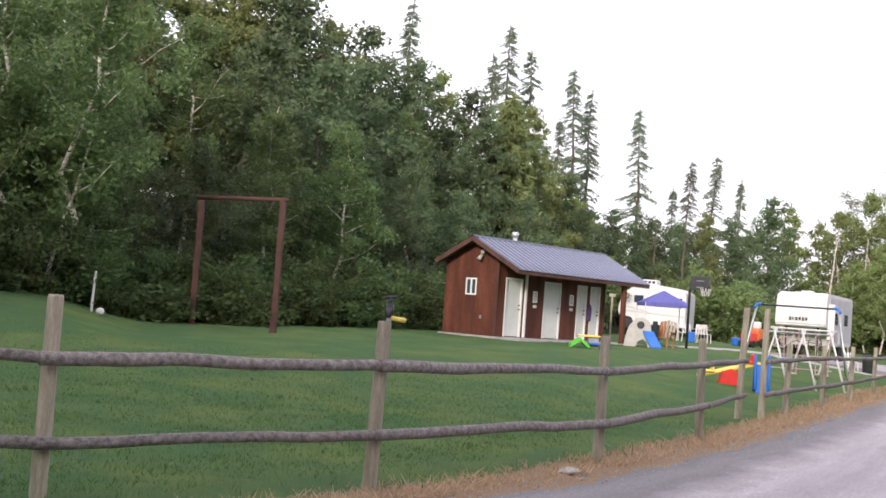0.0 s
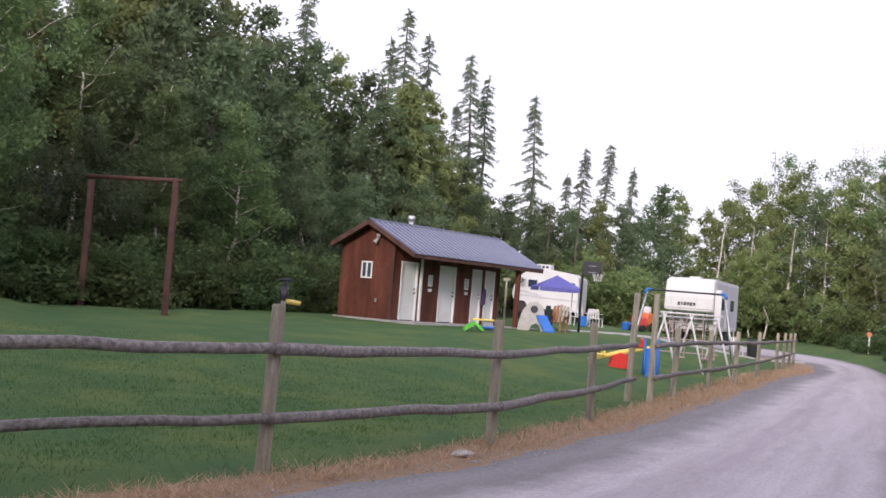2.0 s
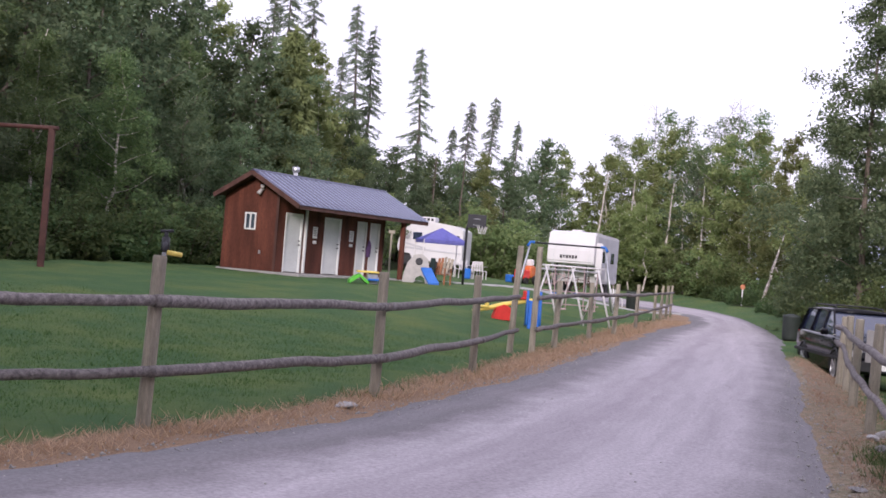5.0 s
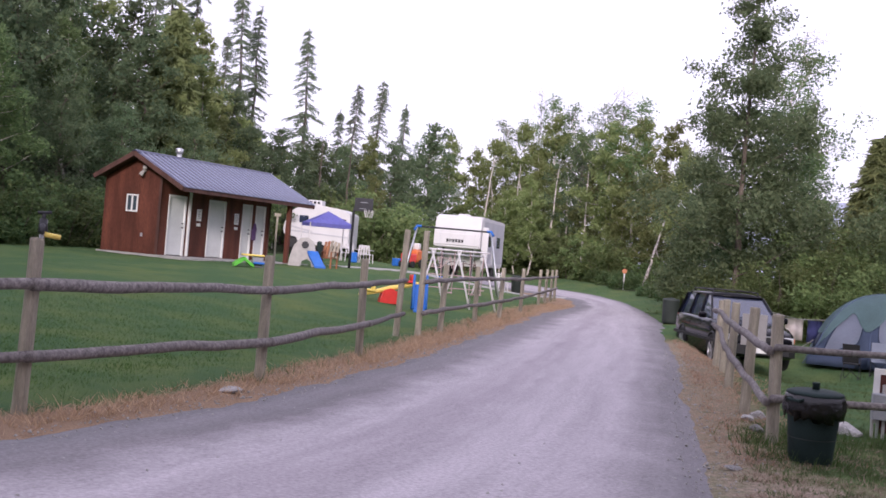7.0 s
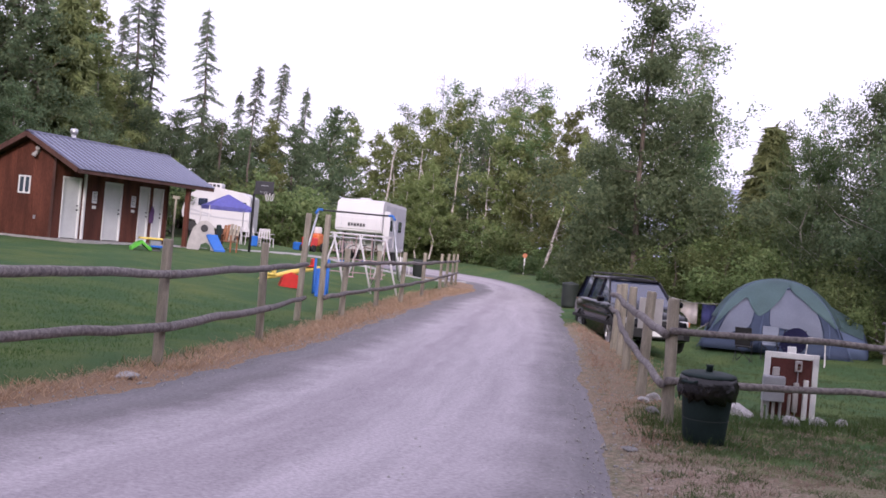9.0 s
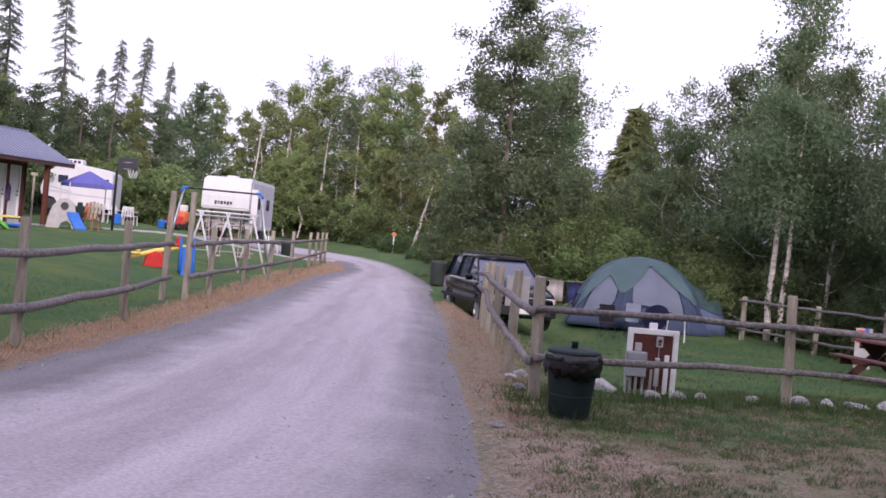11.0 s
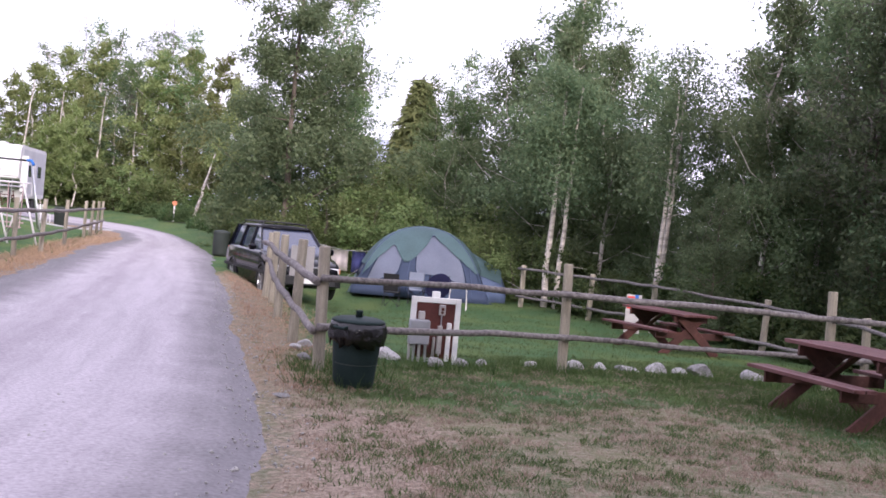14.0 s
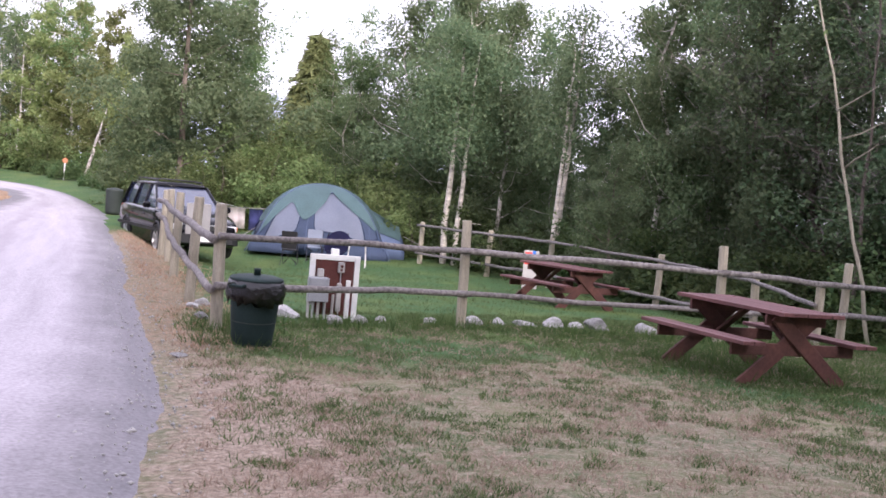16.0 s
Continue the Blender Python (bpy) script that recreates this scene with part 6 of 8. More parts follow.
    rings = [[(-1.15 - 0.75 * q, (0.95 - 0.2 * q) * math.cos(a), (1.20 - 0.75 * q) * math.sin(a) ** 0.7) for a in np.linspace(0, math.pi, 11)] for q in (0, 0.4, 0.8, 1.0)]
    loft(bm, rings)
    part("side_wing", bm, M["tent_fly"], t, smooth_shade=True)
    for a, b_ in (((2.35, -0.6, 0.7), (3.9, -1.0, 0.0)), ((-1.8, -0.5, 0.6), (-2.6, -0.9, 0.0)), ((2.35, 0.5, 0.9), (5.0, 0.4, 0.55))):
        bm = bmesh.new()
        tube(bm, [a, b_], 0.008, 5)
        part("guy_rope", bm, M["rope"], t)


tent()


# ---------- camp furniture ----------
def camp_chair(x, y, yaw, cloth, label, round_back=False):
    c = thing("camp_chair", pose(x, y, gz(x, y), 0, 0, yaw), label, "camping chair", "chairs by the tent")
    wide = 1.0 if round_back else 0.72
    c.matrix_world = c.matrix_world @ Matrix.Diagonal((wide, 1, 0.95, 1))
    bm = bmesh.new()
    box(bm, (-0.25, -0.24, 0.40), (0.25, 0.24, 0.43), 0.012)
    part("seat", bm, cloth, c)
    bm = bmesh.new()
    if round_back:
        n = 20
        pts = [(0.36 * math.cos(a), 0.16 + 0.28 * (0.42 * math.sin(a) + 0.45), 0.62 + 0.36 * math.sin(a)) for a in np.linspace(0, 2 * math.pi, n, endpoint=False)]
        mid = bm.verts.new((0, 0.34, 0.60))
        vs = [bm.verts.new(p) for p in pts]
        for k in range(n):
            bm.faces.new((mid, vs[k], vs[(k + 1) % n]))
        bmesh.ops.solidify(bm, geom=bm.faces[:], thickness=0.03)
    else:
        loft(bm, [[(-0.26, 0.22, 0.45), (0.26, 0.22, 0.45), (0.26, 0.25, 0.45), (-0.26, 0.25, 0.45)], [(-0.27, 0.33, 0.92), (0.27, 0.33, 0.92), (0.27, 0.36, 0.92), (-0.27, 0.36, 0.92)]])
    part("backrest", bm, cloth, c)
    for s in (-1, 1):
        for a, b in (((s * 0.27, -0.25, 0.0), (-s * 0.24, 0.24, 0.42)), ((s * 0.27, 0.27, 0.0), (s * 0.26, -0.22, 0.60)), ((s * 0.27, -0.25, 0.0), (s * 0.27, 0.34, 0.92))):
            bm = bmesh.new()
            tube(bm, [a, b], 0.011, 6)
            part("leg", bm, M["dark_metal"], c)
        bm = bmesh.new()
        box(bm, (s * 0.29 - 0.03, -0.22, 0.595), (s * 0.29 + 0.03, 0.30, 0.615), 0.006)
        part("armrest", bm, cloth, c)


def camp_table(x, y, yaw):
    c = thing("camp_table", pose(x, y, gz(x, y), 0, 0, yaw), "small folding camp table with white tubular legs", "camping table")
    bm = bmesh.new()
    box(bm, (-0.26, -0.24, 0.66), (0.26, 0.24, 0.69), 0.01)
    part("tabletop", bm, M["tan_plastic"], c)
    for s in (-1, 1):
        for e in (-1, 1):
            bm = bmesh.new()
            tube(bm, [(s * 0.24, e * 0.24, 0), (s * 0.20, -e * 0.20, 0.66)], 0.014, 6)
            part("leg", bm, M["steel_white"], c)


camp_chair(*at(35.75, 30.5), -36 + 172, M["black_cloth"], "black folding camping chair on grass before the tent")
camp_chair(*at(37.75, 30.6), -38 + 205, M["navy_cloth"], "round navy blue folding camping chair before the tent", True)
camp_chair(*at(36.9, 31.4), -38 + 180, M["tent_wall"], "grey folding camping chair beside the tent door")
camp_table(*at(38.95, 30.4), -42)


def item(name, x, y, yaw, bm, mat, label, category, z=None, smooth_shade=False):
    ob = part(name, bm, mat, None, smooth_shade=smooth_shade)
    ob.matrix_world = pose(x, y, gz(x, y) if z is None else z, 0, 0, yaw)
    return tagged(ob, label, category)


bm = bmesh.new()
box(bm, (-0.13, -0.10, 0.0), (0.13, 0.10, 0.24), 0.02)
item("wooden_box", *at(37.0, 29.6), -37, bm, M["board_red"], "small brown wooden box on grass before the tent", "box")

# washing line between tree and tent
def washing_line():
    ax, ay = at(31.9, 34.8)
    bx, by = at(34.6, 33.6)
    z = gz(ax, ay)
    w = thing("washing_line", pose(ax, ay, z), "rope washing line strung between tree and tent", "washing line")
    d = Vector((bx - ax, by - ay, 0))
    bm = bmesh.new()
    tube(bm, [Vector((0, 0, 1.22)), d * 0.5 + Vector((0, 0, 1.10)), d + Vector((0, 0, 1.15))], 0.008, 5)
    part("rope", bm, M["rope"], w)
    for q in (0.0, 1.0):
        bm = bmesh.new()
        tube(bm, [d * q + Vector((0, 0, -0.1)), d * q + Vector((0, 0, 1.25))], 0.025, 6)
        part("pole", bm, M["post_wood"], w)
    for t0, t1, dz, mat, lab in ((0.30, 0.60, 0.58, "pink_cloth", "pale pink towel hanging on the washing line"), (0.67, 0.90, 0.60, "blue_cloth", "dark blue towel hanging on the washing line")):
        bm = bmesh.new()
        g = random.Random(int(t0 * 100))
        n = 10
        cols = []
        side = Vector((-d.y, d.x, 0)).normalized()
        for k in range(n + 1):
            t = t0 + (t1 - t0) * k / n
            p = d * t
            cols.append([p + side * (0.03 * math.sin(k * 1.3) * q) + Vector((0, 0, 1.10 - dz * q)) for q in (0, 0.5, 1)])
        vs = [[bm.verts.new(p) for p in c_] for c_ in cols]
        for a, b in zip(vs, vs[1:]):
            for k in range(2):
                bm.faces.new((a[k], a[k + 1], b[k + 1], b[k]))
        bmesh.ops.solidify(bm, geom=bm.faces[:], thickness=0.012)
        ob = part("towel", bm, M[mat], None, smooth_shade=True)
        ob.matrix_world = pose(ax, ay, z)
        tagged(ob, lab, "towel", "towels on the line")


washing_line()


# leaning white board with a coloured poster at the back fence; beige board on the side fence
def poster_board():
    x, y = at(47.35, 26.0)
    b = thing("poster_board", pose(x, y, gz(x, y), -8, 0, -47), "white board with a red and blue picture leaning at the fence", "board")
    bm = bmesh.new()
    box(bm, (-0.16, 0, 0.02), (0.17, 0.03, 0.86), 0.01)
    part("board", bm, M["tan_plastic"], b)
    bm = bmesh.new()
    box(bm, (-0.14, -0.006, 0.55), (0.02, -0.001, 0.82), 0.0)
    part("picture", bm, M["red_plastic"], b)
    bm = bmesh.new()
    box(bm, (0.025, -0.006, 0.60), (0.10, -0.001, 0.86), 0.0)
    part("picture", bm, M["blue_plastic"], b)


poster_board()
bm = bmesh.new()
box(bm, (-0.17, -0.012, 0.72), (0.17, 0.012, 1.16), 0.004)
beam(bm, (0, 0.03, -0.1), (0, 0.03, 1.1), 0.06, 0.04)
item("site_sign", 8.95, 14.7, -25, bm, M["tan_plastic"], "faded beige sign board on a short post behind the fence", "sign")


# ---------- road sign by the far bend ----------
def road_sign():
    x, y = at(25.15, 78)
    s = thing("road_sign", pose(x, y, gz(x, y), 0, 0, -25), "small orange marker on a pale post beside the lane", "sign")
    bm = bmesh.new()
    beam(bm, (0, 0, -0.1), (0, 0, 1.15), 0.09, 0.09)
    part("post", bm, M["steel_white"], s)
    bm = bmesh.new()
    lathe(bm, [(0.02, -0.008), (0.15, -0.008), (0.16, 0), (0.15, 0.008), (0.02, 0.008)], 14)
    bmesh.ops.transform(bm, matrix=pose(0, -0.055, 1.18, 90, 0, 0), verts=bm.verts[:])
    part("plate", bm, M["sign_orange"], s)


road_sign()
bm = bmesh.new()
lathe(bm, [(0.24, 0), (0.27, 0.1), (0.28, 0.75), (0.29, 0.77), (0.26, 0.82), (0.05, 0.86)], 18)
item("barrel", *at(27.45, 40), 0, bm, M["barrel_dark"], "dark grey barrel standing at the lane side", "barrel", smooth_shade=True)


# ---------- playground ----------
def frame_at(name, az, d, label, category, turn=0.0, group=""):
    x, y = at(az, d)
    return thing(name, pose(x, y, gz(x, y), 0, 0, -az + turn), label, category, group)


def swing_set(az, d, W, Ht, spread, label, mats, seats):
    """Tubular A-frames with a top bar; local x across the view, y away."""
    s = frame_at("swing_set", az, d, label, "swing set", 0, "swing sets")
    leg, bar, cap = mats
    for e in (-1, 1):
        for f in (-1, 1):
            bm = bmesh.new()
            tube(bm, [(e * (W / 2 + 0.42), f * spread, -0.05), (e * W / 2, 0, Ht)], 0.034, 8)
            part("leg", bm, M[leg], s, smooth_shade=True)
        bm = bmesh.new()
        tube(bm, [(e * (W / 2 + 0.22), -spread * 0.52, Ht * 0.48), (e * (W / 2 + 0.22), spread * 0.52, Ht * 0.48)], 0.022, 6)
        part("crossbar", bm, M[leg], s)
        bm = bmesh.new()
        tube(bm, [(e * (W / 2 + 0.09), -0.10, Ht - 0.14), (e * W / 2, 0, Ht + 0.01), (e * (W / 2 - 0.16), 0, Ht + 0.01)], 0.052, 8)
        part("joint", bm, M[cap], s, smooth_shade=True)
    bm = bmesh.new()
    tube(bm, [(-W / 2, 0, Ht), (W / 2, 0, Ht)], 0.034, 8)
    part("top_bar", bm, M[bar], s, smooth_shade=True)
    for x, z in seats:
        for q in (-0.2, 0.2):
            bm = bmesh.new()
            tube(bm, [(x + q, 0, Ht), (x + q * 0.9, 0.05, z)], 0.008, 5)
            part("chain", bm, M["galv"], s)
        bm = bmesh.new()
        box(bm, (x - 0.22, -0.05, z - 0.02), (x + 0.22, 0.13, z + 0.02), 0.015)
        part("swing_seat", bm, M["blue_plastic"], s)
    return s


swing_set(16.85, 44.0, 2.75, 2.30, 0.85, "tall metal swing set with dark bar and blue joints", ("galv", "dark_metal", "blue_plastic"), [(-0.3, 0.5), (0.6, 0.55)])


def lattice_swing():
    s = frame_at("garden_swing", 17.2, 36.5, "white and pink tubular garden swing on the lawn", "swing set", 8, "swing sets")
    Ht = 1.72
    for x in (-0.80, 0.0, 0.80):
        for f in (-1, 1):
            bm = bmesh.new()
            tube(bm, [(x + f * 0.40, -0.35 * f, -0.05), (x - 0.05 * f, 0, Ht)], 0.030, 8)
            part("leg", bm, M["steel_white"], s, smooth_shade=True)
    for z, y in ((Ht, 0), (Ht - 0.12, 0.35)):
        bm = bmesh.new()
        tube(bm, [(-0.95, y, z), (0.95, y, z)], 0.03, 8)
        part("top_bar", bm, M["steel_white"], s, smooth_shade=True)
    for x in (-0.55, 0.35):
        bm = bmesh.new()
        tube(bm, [(x, 0, Ht), (x + 0.05, 0.05, 0.45), (x + 0.4, 0.05, 0.42), (x + 0.42, 0, Ht)], 0.016, 6)
        part("hanger", bm, M["steel_pink"], s)
        bm = bmesh.new()
        box(bm, (x + 0.03, -0.12, 0.40), (x + 0.42, 0.2, 0.44), 0.015)
        part("swing_seat", bm, M["steel_pink"], s)
    for z in (0.55, 0.95):
        bm = bmesh.new()
        tube(bm, [(-0.9, 0.3, z), (0.9, 0.3, z)], 0.018, 6)
        part("rail", bm, M["steel_pink"], s)


lattice_swing()


def toy_slide():
    s = frame_at("toy_slide", 15.45, 31.5, "small blue plastic toy slide with steps on the lawn", "slide", -88)
    bm = bmesh.new()
    loft(bm, [[(0.02 + 0.55 * q, -0.15, 0.72 - 0.68 * q ** 0.8), (0.02 + 0.55 * q, 0.15, 0.72 - 0.68 * q ** 0.8), (0.02 + 0.55 * q, 0.15, 0.66 - 0.66 * q ** 0.8), (0.02 + 0.55 * q, -0.15, 0.66 - 0.66 * q ** 0.8)] for q in (0, 0.25, 0.5, 0.75, 1)])
    part("chute", bm, M["blue_plastic"], s)
    for y in (-0.17, 0.17):
        bm = bmesh.new()
        tube(bm, [(-0.35, y, 0), (-0.08, y, 0.78), (0.05, y, 0.95), (0.18, y, 0.76), (0.6, y, 0.1)], 0.035, 8)
        part("side_rail", bm, M["blue_plastic"], s, smooth_shade=True)
    for k in range(3):
        bm = bmesh.new()
        tube(bm, [(-0.28 + 0.08 * k, -0.17, 0.2 + 0.22 * k), (-0.28 + 0.08 * k, 0.17, 0.2 + 0.22 * k)], 0.025, 6)
        part("step", bm, M["blue_plastic"], s)


toy_slide()


def seesaw():
    s = frame_at("toy_seesaw", 14.0, 32.5, "red and yellow plastic toy seesaw on the lawn", "seesaw", 12)
    bm = bmesh.new()
    prism(bm, [(-0.30, 0), (0.30, 0), (0.20, 0.34), (0.0, 0.42), (-0.20, 0.34)], -0.16, 0.16)
    part("base", bm, M["red_plastic"], s)
    bm = bmesh.new()
    tube(bm, [(-0.85, 0, 0.18), (-0.4, 0, 0.30), (0.0, 0, 0.42), (0.45, 0, 0.52), (0.80, 0, 0.60)], [0.05, 0.06, 0.07, 0.06, 0.05], 10)
    part("plank", bm, M["yellow_plastic"], s, "yellow plank", smooth_shade=True)
    for x, z, m in ((0.45, 0.60, "red_plastic"), (-0.6, 0.30, "yellow_plastic")):
        bm = bmesh.new()
        box(bm, (x - 0.16, -0.15, z), (x + 0.18, 0.15, z + 0.06), 0.025)
        box(bm, (x + 0.10, -0.15, z + 0.04), (x + 0.18, 0.15, z + 0.24), 0.03)
        part("seat", bm, M[m], s)
    bm = bmesh.new()
    tube(bm, [(0.2, -0.18, 0.66), (0.2, 0.18, 0.66)], 0.022, 6)
    part("handle", bm, M["tan_plastic"], s)


seesaw()


def climber():
    """Grey moulded play climber with an arch, its slide, and the little chair beside it."""
    s = frame_at("play_climber", 9.75, 43.3, "grey plastic toddler climber with a blue slide by the cabin", "climber", 0)
    out = [(-0.55, 0), (-0.50, 0.35), (-0.38, 0.75), (-0.15, 1.02), (0.12, 1.05), (0.34, 0.88), (0.42, 0.5), (0.45, 0), (0.30, 0), (0.26, 0.18), (0.12, 0.28), (-0.05, 0.2), (-0.12, 0)]
    for y in (-0.35, 0.30):
        bm = bmesh.new()
        prism(bm, out, y, y + 0.07)
        part("side", bm, M["tan_plastic"], s)
    bm = bmesh.new()
    box(bm, (-0.30, -0.28, 0.50), (0.30, 0.30, 0.56), 0.02)
    part("platform", bm, M["grey_plastic"], s)
    bm = bmesh.new()
    lathe(bm, [(0.11, -0.04), (0.13, -0.02), (0.13, 0.02), (0.11, 0.04)], 16)
    part("porthole", bm, M["dark_metal"], s, m=pose(0.02, -0.37, 0.78, 90, 0, 0))
    bm = bmesh.new()
    loft(bm, [[(0.30 + 0.30 * q - 0.19, -0.36 - 0.75 * q, 0.58 - 0.52 * q ** 0.85), (0.30 + 0.30 * q + 0.19, -0.36 - 0.75 * q, 0.58 - 0.52 * q ** 0.85), (0.30 + 0.30 * q + 0.19, -0.36 - 0.75 * q, 0.50 - 0.50 * q ** 0.85), (0.30 + 0.30 * q - 0.19, -0.36 - 0.75 * q, 0.50 - 0.50 * q ** 0.85)] for q in (0, 0.3, 0.6, 1)])
    part("slide", bm, M["blue_plastic"], s, "bright blue slide")
    bm = bmesh.new()
    box(bm, (0.44, -0.05, 0.0), (0.62, 0.12, 0.95), 0.04)
    part("tower", bm, M["bin_green"], s, "dark green tower")


climber()


def slat_chair():
    s = frame_at("garden_chair", 10.85, 43.6, "wooden slatted garden chair with orange frame", "chair", -25)
    for k in range(5):
        bm = bmesh.new()
        x = -0.26 + 0.13 * k
        beam(bm, (x, 0.20, 0.34), (x, 0.42, 1.02 - 0.03 * abs(k - 2)), 0.105, 0.022, up=(0, 1, 0))
        part("back_slat", bm, M["post_wood"] if k > 1 else M["orange_wood"], s)
    for k in range(4):
        bm = bmesh.new()
        beam(bm, (-0.30, -0.28 + 0.13 * k, 0.38), (0.30, -0.28 + 0.13 * k, 0.38), 0.11, 0.022)
        part("seat_slat", bm, M["orange_wood"], s)
    for x in (-0.30, 0.30):
        for y in (-0.28, 0.25):
            bm = bmesh.new()
            beam(bm, (x, y, -0.02), (x, y, 0.58), 0.06, 0.04)
            part("leg", bm, M["orange_wood"], s)
        bm = bmesh.new()
        box(bm, (x - 0.06, -0.34, 0.58), (x + 0.06, 0.32, 0.60), 0.008)
        part("armrest", bm, M["orange_wood"], s)


slat_chair()


def toy_table():
    s = frame_at("toy_table", 7.25, 38.0, "green and yellow plastic toy table on grass by the cabin", "toy", 10)
    bm = bmesh.new()
    box(bm, (-0.28, -0.2, 0.36), (0.42, 0.2, 0.42), 0.02)
    part("tabletop", bm, M["yellow_plastic"], s)
    bm = bmesh.new()
    loft(bm, [[(x, -0.26 * k, z), (x, 0.26 * k, z), (x, 0.26 * k, z + 0.12 * k), (x, -0.26 * k, z + 0.12 * k)] for x, z, k in ((-0.52, 0.0, 0.9), (-0.35, 0.12, 1.0), (-0.2, 0.22, 0.8), (-0.02, 0.06, 0.9), (0.10, 0.0, 0.8))])
    part("bench", bm, M["green_plastic"], s)
    bm = bmesh.new()
    box(bm, (0.05, -0.12, 0.0), (0.4, 0.12, 0.36), 0.04)
    part("base", bm, M["grey_plastic"], s)
    bm = bmesh.new()
    box(bm, (0.05, -0.32, 0.12), (0.45, -0.14, 0.19), 0.02)
    part("side_seat", bm, M["blue_plastic"], s)


toy_table()


def basketball():
    s = frame_at("basketball_hoop", 11.95, 46.0, "dark basketball hoop on a tall pole beside the path", "basketball hoop", -20)
    bm = bmesh.new()
    tube(bm, [(0, 0, -0.1), (0, 0, 2.2), (0.10, -0.05, 2.5)], 0.05, 10)
    part("pole", bm, M["dark_metal"], s, smooth_shade=True)
    bm = bmesh.new()
    box(bm, (0.05, -0.12, 2.22), (0.80, -0.08, 2.74), 0.015)
    b = part("backboard", bm, M["dark_metal"], s)
    bm = bmesh.new()
    box(bm, (0.28, -0.126, 2.32), (0.58, -0.121, 2.34))
    box(bm, (0.28, -0.126, 2.56), (0.58, -0.121, 2.58))
    part("target", bm, M["grey_plastic"], b)
    for z, r in ((2.30, 0.21),):
        bm = bmesh.new()
        tube(bm, [(0.75 + r * math.cos(a), -0.36 + r * math.sin(a), z) for a in np.linspace(0, 2 * math.pi, 25)], 0.012, 6, caps=False)
        part("rim", bm, M["dark_metal"], s)
        bm = bmesh.new()
        for k in range(10):
            a = 2 * math.pi * k / 10
            tube(bm, [(0.75 + r * math.cos(a), -0.36 + r * math.sin(a), z), (0.75 + 0.12 * math.cos(a + 0.5), -0.36 + 0.12 * math.sin(a + 0.5), z - 0.30)], 0.009, 4)
            tube(bm, [(0.75 + r * math.cos(a), -0.36 + r * math.sin(a), z), (0.75 + 0.12 * math.cos(a - 0.5), -0.36 + 0.12 * math.sin(a - 0.5), z - 0.30)], 0.009, 4)
        part("net", bm, M["net_white"], s)


basketball()

# footpath across the far lawn
def footpath():
    line = resample([(8.6, 45.8), (11.5, 47.6), (15.0, 49.8), (19.0, 52.6), (24.0, 56.5)], 60)
    d = np.gradient(line, axis=0)
    d /= np.linalg.norm(d, axis=1)[:, None]
    nrm = np.stack([-d[:, 1], d[:, 0]], 1)
    V = []
    for p, q in zip(line, nrm):
        for k in (-0.75, -0.4, 0.0, 0.4, 0.75):
            x, y = p + q * k
            V.append((x, y, gz(x, y) + (0.03 if abs(k) < 0.7 else -0.02)))
    i = np.arange(len(V)).reshape(60, 5)
    faces = np.stack([i[:-1, :-1], i[:-1, 1:], i[1:, 1:], i[1:, :-1]], -1).reshape(-1, 4)
    ob = arrays_to_mesh("path", np.array(V), faces, M["concrete"], kind="structure", smooth_shade=True)
    tagged(ob, "pale gravel footpath crossing the lawn", "path")


footpath()


